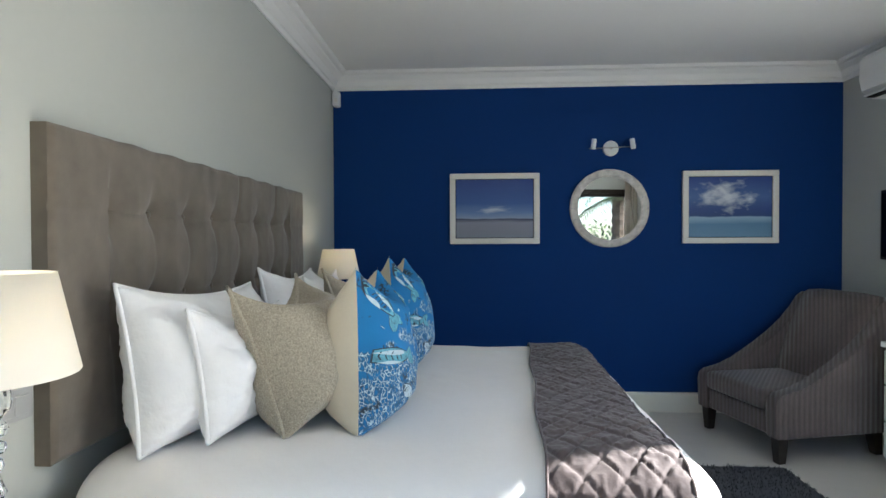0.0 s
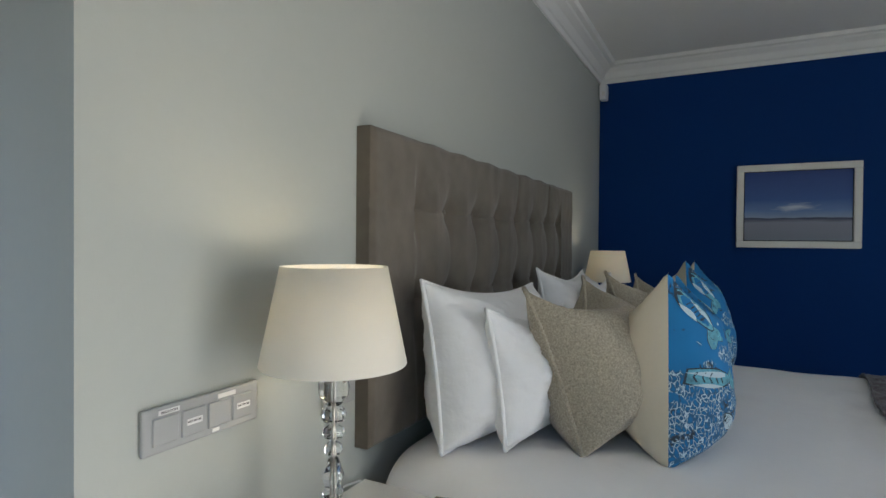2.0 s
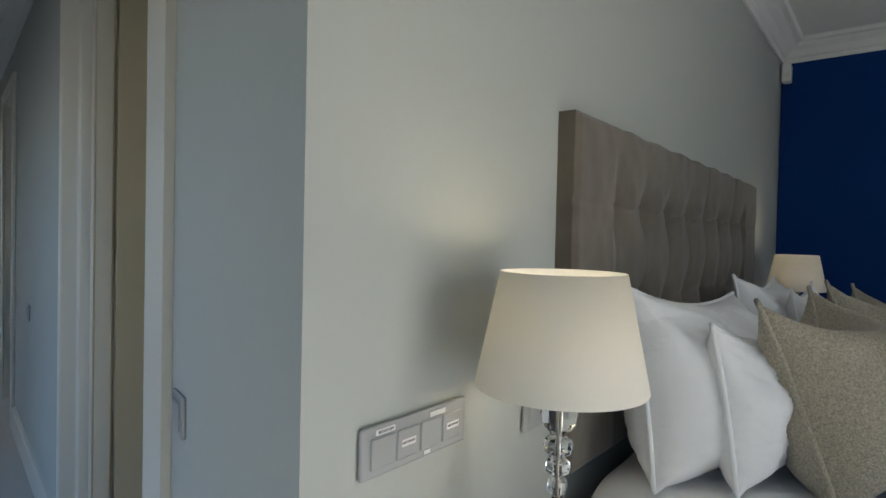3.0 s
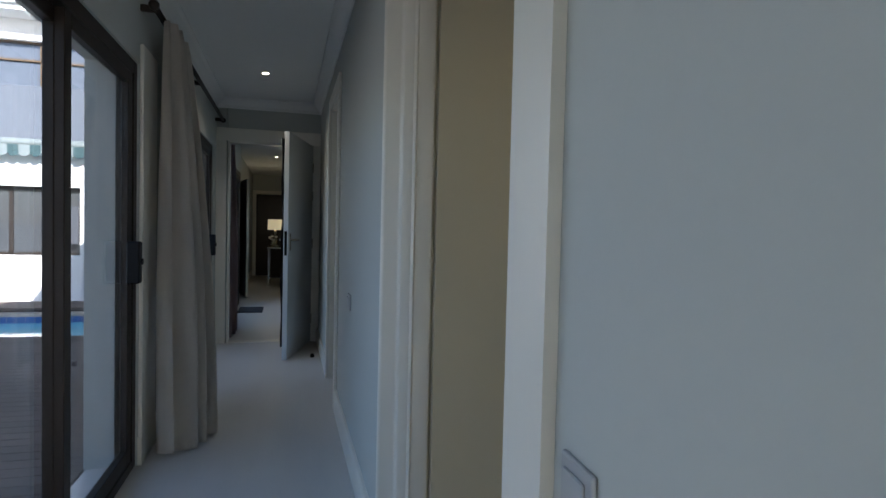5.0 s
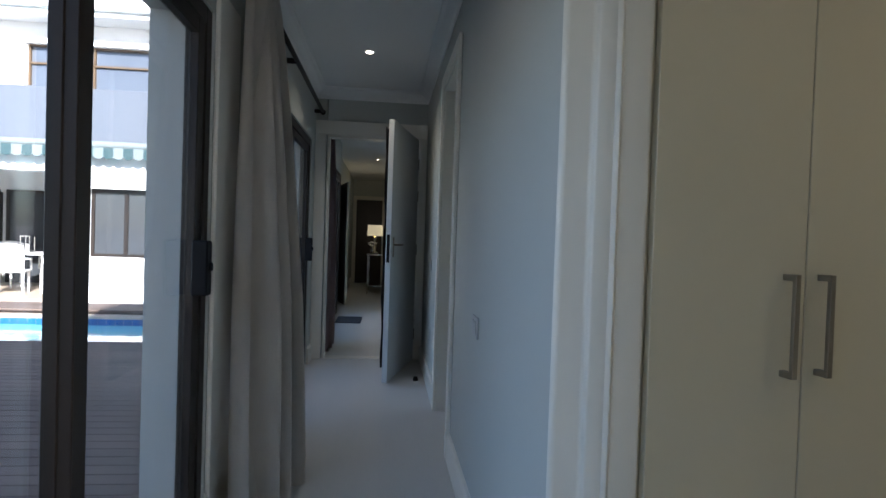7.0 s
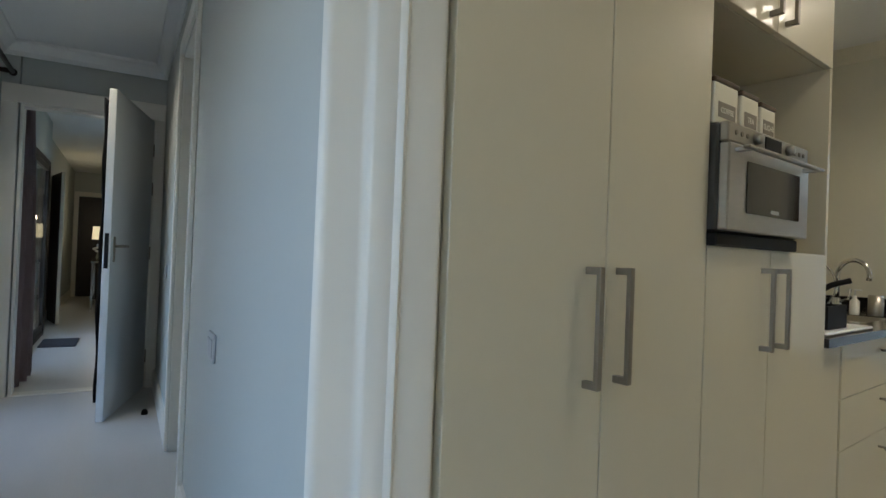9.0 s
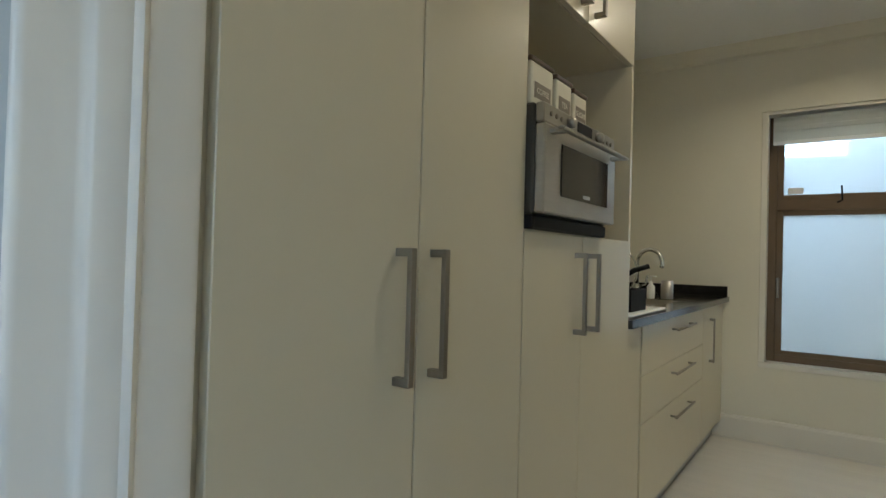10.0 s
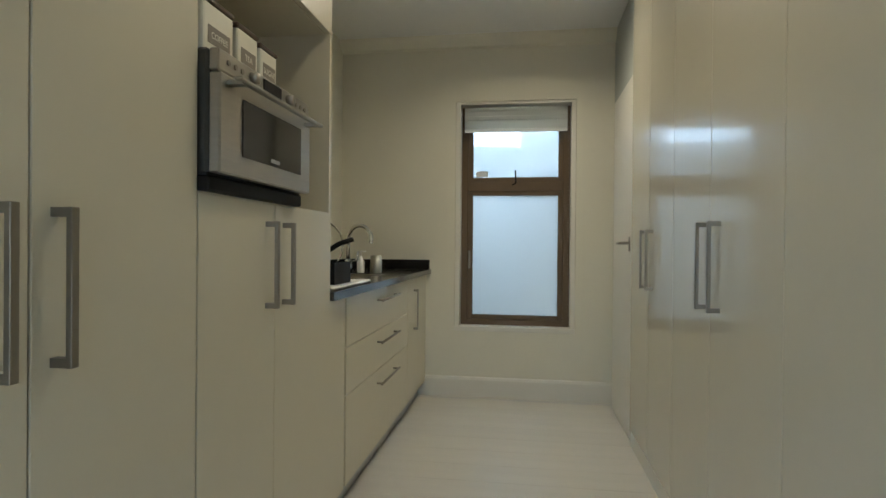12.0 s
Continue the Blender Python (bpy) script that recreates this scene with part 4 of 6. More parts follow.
def table_lamp(x, y, z):
    th = thing("table_lamp", "lit table lamp with cream shade and crystal stem", "table lamp", pose(x, y, z), "bedside lamps")
    s = 0.375
    part("shade", bm_lathe(bmesh.new(), [(0.1345, s), (0.136, s + 0.002), (0.099, s + 0.182), (0.0975, s + 0.182), (0.1325, s + 0.004), (0.1345, s)], 48, caps=False), SHADE, th, "cream fabric shade", True)
    bm = bmesh.new()
    bm_lathe(bm, [(0.018, s - 0.02), (0.02, s), (0.012, s + 0.03), (0.012, s + 0.06)], 16)
    for k in range(3):
        c, q = math.cos(k * 2.094), math.sin(k * 2.094)
        bm_tube(bm, [(0.01 * c, 0.01 * q, s + 0.05), (0.085 * c, 0.085 * q, s + 0.12)], 0.0025, 6)
    part("lamp_holder", bm, STEEL, th, "", True)
    bm = bmesh.new()
    bmesh.ops.create_uvsphere(bm, u_segments=14, v_segments=10, radius=0.024, matrix=pose(0, 0, s + 0.09))
    part("bulb", bm, BULB, th, "", True)
    for z0, z1, r, nseg in ((0.014, 0.052, 0.034, 8), (0.052, 0.082, 0.022, 10), (0.082, 0.20, 0.019, 6), (0.20, 0.232, 0.017, 8), (0.232, 0.262, 0.021, 8), (0.262, 0.298, 0.024, 10), (0.298, 0.365, 0.030, 12)):
        h = z1 - z0
        if h > 0.08:
            prof = [(0.010, z0), (r, z0 + 0.01), (r * 0.8, z0 + h * 0.35), (r * 1.15, z0 + h * 0.45), (r * 0.8, z0 + h * 0.55), (r * 1.15, z0 + h * 0.7), (r * 0.8, z0 + h * 0.85), (0.010, z1 - 0.001)]
        else:
            prof = [(r * 0.45, z0 + 0.001), (r * 0.9, z0 + h * 0.25), (r, z0 + h * 0.5), (r * 0.9, z0 + h * 0.78), (r * 0.45, z1 - 0.001)]
        part("crystal", bm_lathe(bmesh.new(), prof, nseg), CRYSTAL, th, "clear cut crystal")
    part("rod", bm_lathe(bmesh.new(), [(0.003, 0.01), (0.003, s)], 8), STEEL, th)
    part("foot", bm_lathe(bmesh.new(), [(0.055, 0), (0.057, 0.008), (0.045, 0.014)], 24), CRYSTAL, th, "", True)
    lp = new("bulb_light", bpy.data.lights.new("bulb_light", "POINT"))
    lp.data.energy, lp.data.color, lp.data.shadow_soft_size = 0.26, (1.0, 0.84, 0.60), 0.03
    lp.location = (x, y, z + s + 0.135)
    return th


LACQ = mat("white_lacquer", (0.78, 0.77, 0.73), 0.25, vary=0.02, scale=3, coat=0.3)


def bedside(y0, y1, label):
    th = thing("bedside_table", label, "bedside table", pose(0, 0, 0), "bedside tables")
    part("top", box(0.01, y0, 0.63, 0.375, y1, 0.66, 0.004), LACQ, th)
    part("body", box(0.015, y0 + 0.015, 0.12, 0.355, y1 - 0.015, 0.63, 0.003), LACQ, th)
    for z0, z1 in ((0.14, 0.37), (0.385, 0.615)):
        dr = part("drawer_front", box(0.356, y0 + 0.025, z0, 0.37, y1 - 0.025, z1, 0.003), LACQ, th)
        part("knob", bm_lathe(bmesh.new(), [(0.008, 0), (0.006, 0.012), (0.013, 0.02), (0.010, 0.026)], 14, pose(0.37, (y0 + y1) / 2, (z0 + z1) / 2, 0, 90, 0)), STEEL, dr, "", True)
    for yy in (y0 + 0.04, y1 - 0.04):
        for xx in (0.05, 0.32):
            part("leg", bm_lathe(bmesh.new(), [(0.014, 0), (0.02, 0.12)], 10, pose(xx, yy, 0)), LACQ, th)
    return th


bedside(1.27, 1.868, "white lacquered bedside table with a lamp on it")
bedside(3.90, 4.45, "white lacquered bedside table on the far side of the bed")
table_lamp(0.18, 1.525, 0.66)
table_lamp(0.165, 4.13, 0.66)
th = thing("tissue_box", "small dark box with an ornate metal lid on the bedside table", "box", pose(0.27, 1.80, 0.66, 0, 0, 10))
ORN = mat("aged_pewter", (0.26, 0.23, 0.16), 0.45, 0.8, vary=0.5, scale=60, fine=200, bump=0.8, bump_scale=140)
part("body", box(-0.035, -0.05, 0, 0.035, 0.05, 0.008, 0.003), BLACK, th)
part("lid", box(-0.033, -0.048, 0.008, 0.033, 0.048, 0.013, 0.003), ORN, th, "ornate pewter lid")
th = thing("drinking_glass", "clear drinking glass on the bedside table", "glass", pose(0.10, 1.335, 0.66), "")
part("glass", bm_lathe(bmesh.new(), [(0.026, 0), (0.032, 0.1), (0.0305, 0.1), (0.025, 0.006), (0.001, 0.006)], 24, caps=False), CRYSTAL, th, "", True)
tagged(mesh_ob("lamp_cable", bm_tube(bmesh.new(), [(0.02 + 0.02 * math.sin(i), 1.60 + 0.045 * i * 0.9, 0.664 + (0.006 if i in (2, 3) else 0)) for i in range(7)] + [(0.012, 1.873, 0.64), (0.012, 1.876, 0.4)], 0.0028, 6), WHITE_PLASTIC, ID, True), "thin white lamp cable lying over the bedside table", "cable")


# ---- blue wall: pictures, mirror, lamp ----
def sky_paint(name, bands, cloud, lift):
    q = mat(name, (0.2, 0.3, 0.4), 0.45, bump=0.1, bump_scale=300)
    n, li = q.node_tree.nodes, q.node_tree.links
    tc, sp, cr = n.new("ShaderNodeTexCoord"), n.new("ShaderNodeSeparateXYZ"), n.new("ShaderNodeValToRGB")
    li.new(tc.outputs["Object"], sp.inputs[0])
    mr = n.new("ShaderNodeMapRange")
    mr.inputs["From Min"].default_value, mr.inputs["From Max"].default_value = -0.22, 0.22
    nz, am = n.new("ShaderNodeTexNoise"), n.new("ShaderNodeMath")
    mp = n.new("ShaderNodeMapping")
    mp.inputs["Scale"].default_value = (2.5, 1, 14)
    li.new(tc.outputs["Object"], mp.inputs[0]), li.new(mp.outputs[0], nz.inputs["Vector"])
    nz.inputs["Scale"].default_value, nz.inputs["Detail"].default_value = 2.0, 6
    am.operation, am.inputs[1].default_value = "MULTIPLY_ADD", 0.03
    li.new(nz.outputs[0], am.inputs[0]), li.new(sp.outputs["Z"], am.inputs[2])
    li.new(am.outputs[0], mr.inputs["Value"]), li.new(mr.outputs[0], cr.inputs[0])
    el = cr.color_ramp.elements
    while len(el) < len(bands):
        el.new(0.5)
    for e, (p, c) in zip(el, bands):
        e.position, e.color = p, (*c, 1)
    # a drawn-out cloud bank
    m2, n2, wv = n.new("ShaderNodeMapping"), n.new("ShaderNodeTexNoise"), n.new("ShaderNodeMapRange")
    m2.inputs["Scale"].default_value, m2.inputs["Rotation"].default_value = cloud[0], (0, cloud[1], 0)
    li.new(tc.outputs["Object"], m2.inputs[0]), li.new(m2.outputs[0], n2.inputs["Vector"])
    n2.inputs["Scale"].default_value, n2.inputs["Detail"].default_value = 3, 7
    gr = n.new("ShaderNodeVectorMath")
    gr.operation = "DISTANCE"
    m4 = n.new("ShaderNodeMapping")
    m4.inputs["Location"].default_value, m4.inputs["Scale"].default_value, m4.inputs["Rotation"].default_value = cloud[2], cloud[3], (0, cloud[1], 0)
    li.new(tc.outputs["Object"], m4.inputs[0]), li.new(m4.outputs[0], gr.inputs[0])
    fall = n.new("ShaderNodeMapRange")
    fall.inputs["From Min"].default_value, fall.inputs["From Max"].default_value, fall.inputs["To Min"].default_value, fall.inputs["To Max"].default_value = 0.0, 1.0, 0.42, -0.25
    li.new(gr.outputs["Value"], fall.inputs["Value"])
    ad = n.new("ShaderNodeMath")
    li.new(n2.outputs[0], ad.inputs[0]), li.new(fall.outputs[0], ad.inputs[1])
    wv.inputs["From Min"].default_value, wv.inputs["From Max"].default_value, wv.inputs["To Max"].default_value = 0.6, 0.95, lift
    li.new(ad.outputs[0], wv.inputs["Value"])
    mx = n.new("ShaderNodeMix")
    mx.data_type = "RGBA"
    mx.inputs["B"].default_value = (0.62, 0.66, 0.70, 1)
    li.new(wv.outputs[0], mx.inputs["Factor"]), li.new(cr.outputs[0], mx.inputs["A"])
    li.new(mx.outputs["Result"], n["Principled BSDF"].inputs["Base Color"])
    return q


ART1 = sky_paint("seascape_flat_beach", [(0.0, (0.20, 0.22, 0.27)), (0.30, (0.24, 0.25, 0.31)), (0.355, (0.02, 0.03, 0.08)), (0.37, (0.26, 0.33, 0.47)), (0.46, (0.13, 0.22, 0.45)), (0.62, (0.035, 0.10, 0.32)), (1.0, (0.015, 0.05, 0.22))], ((2.2, 1, 11), 0.0, (0.0, 0, 0.12), (4.2, 1, 16)), 0.8)
ART2 = sky_paint("seascape_storm_cloud", [(0.0, (0.16, 0.30, 0.44)), (0.25, (0.11, 0.24, 0.40)), (0.36, (0.30, 0.45, 0.58)), (0.385, (0.02, 0.06, 0.20)), (0.50, (0.03, 0.07, 0.24)), (0.7, (0.06, 0.13, 0.34)), (1.0, (0.02, 0.06, 0.25))], ((3, 1, 6), 0.5, (-0.08, 0, -0.36), (2.3, 1, 4.6)), 1.15)
FRAMEW = mat("white_picture_frame", (0.74, 0.72, 0.66), 0.45, vary=0.04, scale=8, fine=60, bump=0.05)


def picture(cx, cz, w, h, art, label):
    th = thing("framed_picture", label, "picture", pose(cx, 4.834, cz), "seascape pictures")
    f, d = 0.042, 0.03
    for x0, x1, z0, z1 in ((-w / 2, w / 2, h / 2 - f, h / 2), (-w / 2, w / 2, -h / 2, -h / 2 + f), (-w / 2, -w / 2 + f, -h / 2 + f, h / 2 - f), (w / 2 - f, w / 2, -h / 2 + f, h / 2 - f)):
        part("frame_rail", box(x0, -d, z0, x1, -0.001, z1, 0.004), FRAMEW, th)
    part("inner_slip", box(-w / 2 + f, -0.014, -h / 2 + f, w / 2 - f, -0.01, h / 2 - f), BLACK, th)
    part("canvas", box(-w / 2 + f + 0.005, -0.018, -h / 2 + f + 0.005, w / 2 - f - 0.005, -0.0145, h / 2 - f - 0.005), art, th, "painted seascape")
    return th


picture(1.175, 1.505, 0.665, 0.525, ART1, "white-framed seascape of a low cloud over a flat beach")
picture(2.883, 1.507, 0.68, 0.53, ART2, "white-framed seascape of a bright storm cloud over water")
PEARL = mat("mother_of_pearl_mosaic", (0.55, 0.52, 0.48), 0.35, vary=0.35, scale=26, fine=70, bump=0.4, bump_scale=45)
MIRROR = mat("mirror_silver", (0.85, 0.87, 0.86), 0.01, 1.0, vary=0.0)
th = thing("round_mirror", "round wall mirror in a mottled shell mosaic frame", "mirror", pose(2.018, 4.834, 1.503, 90, 0, 0))
SEGN = 20
for k in range(SEGN):
    bm = bmesh.new()
    a0, a1 = 2 * math.pi * (k + 0.012) / SEGN, 2 * math.pi * (k + 0.988) / SEGN
    prof = [(0.232, 0.0), (0.232, 0.022), (0.242, 0.028), (0.278, 0.028), (0.288, 0.02), (0.288, 0.0)]
    rings = [[bm.verts.new((r * math.cos(a0 + (a1 - a0) * q / 4), r * math.sin(a0 + (a1 - a0) * q / 4), z)) for r, z in prof] for q in range(5)]
    for r0, r1 in zip(rings, rings[1:]):
        for i in range(6):
            bm.faces.new((r0[i], r0[(i + 1) % 6], r1[(i + 1) % 6], r1[i]))
    bm.faces.new(rings[0]), bm.faces.new(rings[-1][::-1])
    part("frame_segment", bm, PEARL, th)
part("mirror_glass", bm_lathe(bmesh.new(), [(0.236, 0.004), (0.236, 0.01)], 64), MIRROR, th)
th = thing("wall_lamp", "white two-arm wall spotlight above the mirror", "wall lamp", pose(2.028, 4.834, 1.942))
part("rose", bm_lathe(bmesh.new(), [(0.056, 0), (0.056, 0.016), (0.052, 0.02)], 32, pose(0, 0, 0, 90, 0, 0)), WHITE_PLASTIC, th, "", True)
part("arm", bm_tube(bmesh.new(), [(-0.165, -0.05, -0.006), (0.165, -0.05, 0.008)], 0.004, 8), STEEL, th, "", True)
part("stem", bm_tube(bmesh.new(), [(0, -0.018, 0), (0, -0.05, 0)], 0.006, 8), STEEL, th, "", True)
for x, tilt in ((-0.135, 4), (0.145, -10)):
    sp = part("spot_head", bm_lathe(bmesh.new(), [(0.016, -0.035), (0.018, -0.03), (0.018, 0.036), (0.014, 0.042)], 20, pose(x, -0.065, 0.022, 8, tilt, 0)), WHITE_PLASTIC, th, "", True)
th = thing("motion_sensor", "small white alarm sensor high in the corner", "sensor", pose(-0.01, 4.80, 2.33))
part("case", box(-0.02, -0.045, -0.055, 0.03, 0.032, 0.055, 0.008, 2), WHITE_PLASTIC, th)
part("lens", box(0.0, -0.047, -0.03, 0.022, -0.0452, 0.0, 0.001), FRAMEW, th)

# ---- armchair, rug, east wall ----
def stripe_velvet():
    q = mat("striped_velvet", (0.105, 0.082, 0.075), 0.85, vary=0.3, scale=5, fine=60, sheen=0.3)
    n, li = q.node_tree.nodes, q.node_tree.links
    tc, wv, bp = n.new("ShaderNodeTexCoord"), n.new("ShaderNodeTexWave"), n.new("ShaderNodeBump")
    mp = n.new("ShaderNodeMapping")
    mp.inputs["Rotation"].default_value = (0, 0, radians(45))
    li.new(tc.outputs["Object"], mp.inputs[0]), li.new(mp.outputs[0], wv.inputs["Vector"])
    wv.inputs["Scale"].default_value, wv.inputs["Distortion"].default_value = 13, 0.5
    bp.inputs["Strength"].default_value, bp.inputs["Distance"].default_value = 0.55, 0.006
    li.new(wv.outputs["Fac"], bp.inputs["Height"]), li.new(bp.outputs[0], n["Principled BSDF"].inputs["Normal"])
    src = n["Principled BSDF"].inputs["Base Color"].links[0].from_socket
    mx, cr = n.new("ShaderNodeMix"), n.new("ShaderNodeMapRange")
    mx.data_type, mx.blend_type = "RGBA", "MULTIPLY"
    cr.inputs["To Min"].default_value, cr.inputs["To Max"].default_value = 0.85, 1.2
    li.new(wv.outputs["Fac"], cr.inputs["Value"])
    mx.inputs["Factor"].default_value = 1
    li.new(src, mx.inputs["A"]), li.new(cr.outputs[0], mx.inputs["B"])
    li.new(mx.outputs["Result"], n["Principled BSDF"].inputs["Base Color"])
    return q


VELVET = stripe_velvet()
th = thing("armchair", "grey-brown striped velvet armchair with swooping arms and dark legs", "armchair", pose(2.98, 4.255, 0, 0, 0, 193.6))
ARM = [(0.36, 0.15), (0.37, 0.33), (0.36, 0.375), (0.325, 0.398), (0.22, 0.422), (0.12, 0.462), (0.02, 0.52), (-0.08, 0.58), (-0.18, 0.65), (-0.28, 0.735), (-0.36, 0.82), (-0.41, 0.885), (-0.445, 0.905), (-0.47, 0.88), (-0.43, 0.6), (-0.37, 0.15)]
for s in (-1, 1):
    bm = bmesh.new()
    rings = []
    for y, k in ((0.262, 0.0), (0.275, 0.015), (0.335, 0.015), (0.355, 0.006), (0.362, 0.0)):
        rings.append([bm.verts.new((x * (1 - 0.02 * (k == 0)), s * y, z - (0.012 if k == 0 and z > 0.3 else 0))) for x, z in ARM])
    for r0, r1 in zip(rings, rings[1:]):
        for i in range(len(ARM)):
            j = (i + 1) % len(ARM)
            bm.faces.new((r0[i], r0[j], r1[j], r1[i]))
    bm.faces.new(rings[0]), bm.faces.new(rings[-1][::-1])
    part("arm", bm, VELVET, th, "", 50)
bm = bmesh.new()
BACKP = [(-0.13, 0.36), (-0.20, 0.52), (-0.27, 0.70), (-0.35, 0.87), (-0.375, 0.91), (-0.41, 0.928), (-0.45, 0.92), (-0.475, 0.88), (-0.44, 0.6), (-0.38, 0.16), (-0.2, 0.16)]
rings = [[bm.verts.new((x, y, z + (0.012 if abs(y) < 0.2 and z > 0.8 else 0))) for x, z in BACKP] for y in (-0.262, -0.15, 0, 0.15, 0.262)]
for r0, r1 in zip(rings, rings[1:]):
    for i in range(len(BACKP)):
        j = (i + 1) % len(BACKP)
        bm.faces.new((r0[i], r0[j], r1[j], r1[i]))
bm.faces.new(rings[0]), bm.faces.new(rings[-1][::-1])
part("backrest", bm, VELVET, th, "", True)
part("seat_base", box(-0.36, -0.262, 0.15, 0.35, 0.262, 0.28, 0.015, 2), VELVET, th)
part("seat_cushion", box(-0.20, -0.258, 0.288, 0.385, 0.258, 0.405, 0.035, 4), VELVET, th, "", True)
for x, y, lx in ((0.31, 0.31, 0.0), (0.31, -0.31, 0.0), (-0.33, 0.29, -0.03), (-0.33, -0.29, -0.03)):
    bm = bmesh.new()
    lo = [bm.verts.new((x + lx + dx * 0.022, y + dy * 0.022, 0)) for dx, dy in ((-1, -1), (1, -1), (1, 1), (-1, 1))]
    hi = [bm.verts.new((x + dx * 0.034, y + dy * 0.034, 0.17)) for dx, dy in ((-1, -1), (1, -1), (1, 1), (-1, 1))]
    bm.faces.new(lo[::-1]), bm.faces.new(hi)
    for i in range(4):
        bm.faces.new((lo[i], lo[(i + 1) % 4], hi[(i + 1) % 4], hi[i]))
    part("leg", bm, DARKWOOD, th, "dark-stained wooden leg")
SHAG = mat("charcoal_shag", (0.018, 0.018, 0.021), 0.95, vary=0.5, scale=20, fine=140, sheen=0.2)
rnd = random.Random(4)
vs, fs = [], []
for i in range(16000):
    x, y = rnd.uniform(1.9, 2.74), rnd.uniform(2.3, 3.80)
    if math.hypot(max(0, x - 2.66), max(0, y - 3.72)) > 0.08:
        continue
    an, h, l = rnd.uniform(0, 6.28), rnd.uniform(0.012, 0.024), rnd.uniform(0.004, 0.026)
    c, s = math.cos(an), math.sin(an)
    k = len(vs)
    vs += [(x - s * 0.004, y + c * 0.004, 0.004), (x + s * 0.004, y - c * 0.004, 0.004), (x + c * l, y + s * l, h)]
    fs.append((k, k + 1, k + 2))
th = thing("shaggy_rug", "charcoal shaggy rug lying beside the bed", "rug")
part("backing", box(1.9, 2.3, 0.001, 2.73, 3.79, 0.012, 0.004), SHAG, th)
me = bpy.data.meshes.new("shag_fibre")
me.from_pydata(vs, [], fs)
me.materials.append(SHAG)
ob = new("shag_fibre", me)
ob.parent = th
tagged(ob, kind="stuff")
th = thing("air_conditioner", "white wall-mounted air conditioner below the cornice", "air conditioner", pose(3.68, 3.93, 2.16))
bm = bmesh.new()
AC = [(0, 0.0), (-0.12, 0.0), (-0.19, 0.05), (-0.205, 0.12), (-0.20, 0.24), (-0.17, 0.275), (0, 0.28)]
rings = [[bm.verts.new((x, y, z)) for x, z in AC] for y in (-0.42, 0.42)]
for i in range(len(AC)):
    j = (i + 1) % len(AC)
    bm.faces.new((rings[0][i], rings[0][j], rings[1][j], rings[1][i]))
bm.faces.new(rings[0]), bm.faces.new(rings[1][::-1])
part("casing", bm, WHITE_PLASTIC, th)
part("outlet", box(-0.175, -0.38, 0.012, -0.125, 0.38, 0.03), BLACK, th, "dark air outlet slot", False, pose(-0.01, 0, -0.012))
part("louvre", box(-0.185, -0.38, 0.018, -0.13, 0.38, 0.026), WHITE_PLASTIC, th, "", False, pose(-0.018, 0, -0.012))
th = thing("television", "black flat television on the wall", "television", pose(3.66, 3.85, 1.36))
part("case", box(-0.05, -0.5, -0.22, 0.0, 0.5, 0.22, 0.006), BLACK, th)
part("screen", box(-0.053, -0.48, -0.2, -0.0505, 0.48, 0.2), mat("dark_screen", (0.005, 0.005, 0.006), 0.08, vary=0.0), th)
part("bracket", box(0, -0.1, -0.1, 0.019, 0.1, 0.1), BLACK, th)
th = thing("chest_of_drawers", "white chest of drawers against the wall beside the armchair", "chest of drawers", pose(3.27, 3.25, 0))
part("body", box(0.0, -0.55, 0.06, 0.40, 0.55, 0.68, 0.003), LACQ, th)
part("top", box(-0.02, -0.565, 0.68, 0.40, 0.565, 0.71, 0.004), LACQ, th)
part("plinth", box(0.02, -0.53, 0, 0.38, 0.53, 0.06), LACQ, th)
for z0, z1 in ((0.08, 0.27), (0.28, 0.47), (0.48, 0.665)):
    dr = part("drawer_front", box(-0.016, -0.54, z0, -0.001, 0.54, z1, 0.003), LACQ, th)
    part("knob", bm_lathe(bmesh.new(), [(0.008, 0), (0.006, 0.012), (0.013, 0.02), (0.010, 0.026)], 14, pose(-0.016, 0.3, (z0 + z1) / 2, 0, -90, 0)), STEEL, dr, "", True)

# ---- kitchenette ----
def bar_handle(parent, x, y, z0, z1, out=0.035, horizontal=False, r=0.0065, side=1, label=""):
    """A flat square bar pull standing off a front that faces +x (or -x)."""
    bm = bmesh.new()
    o = out * side
    w = 0.007
    if horizontal:
        y0, y1 = z0, z1
        bm_tube(bm, [(x, y0 + 0.02, y), (x + o, y0 + 0.02, y)], r * 0.8, 8), bm_tube(bm, [(x, y1 - 0.02, y), (x + o, y1 - 0.02, y)], r * 0.8, 8), bm_tube(bm, [(x + o, y0, y), (x + o, y1, y)], r, 10)
    else:
        bm_box(bm, min(x, x + o * 0.74), y - w, z1 - 0.014, max(x, x + o * 0.74), y + w, z1), bm_box(bm, min(x, x + o * 0.74), y - w, z0, max(x, x + o * 0.74), y + w, z0 + 0.014)
        bm_box(bm, min(x + o * 0.72, x + o), y - w * 1.05, z0 - 0.0005, max(x + o * 0.72, x + o), y + w * 1.05, z1 + 0.0005, 0.001)
    return part("bar_handle", bm, NICKEL, parent, label or "satin nickel bar handle", horizontal)


def front(th, name, y0, y1, z0, z1, x, side=1, material=None):
    g = 0.0018
    return part(name, box(x - 0.02 * side, y0 + g, z0 + g, x, y1 - g, z1 - g, 0.0015), material or CREAM, th)


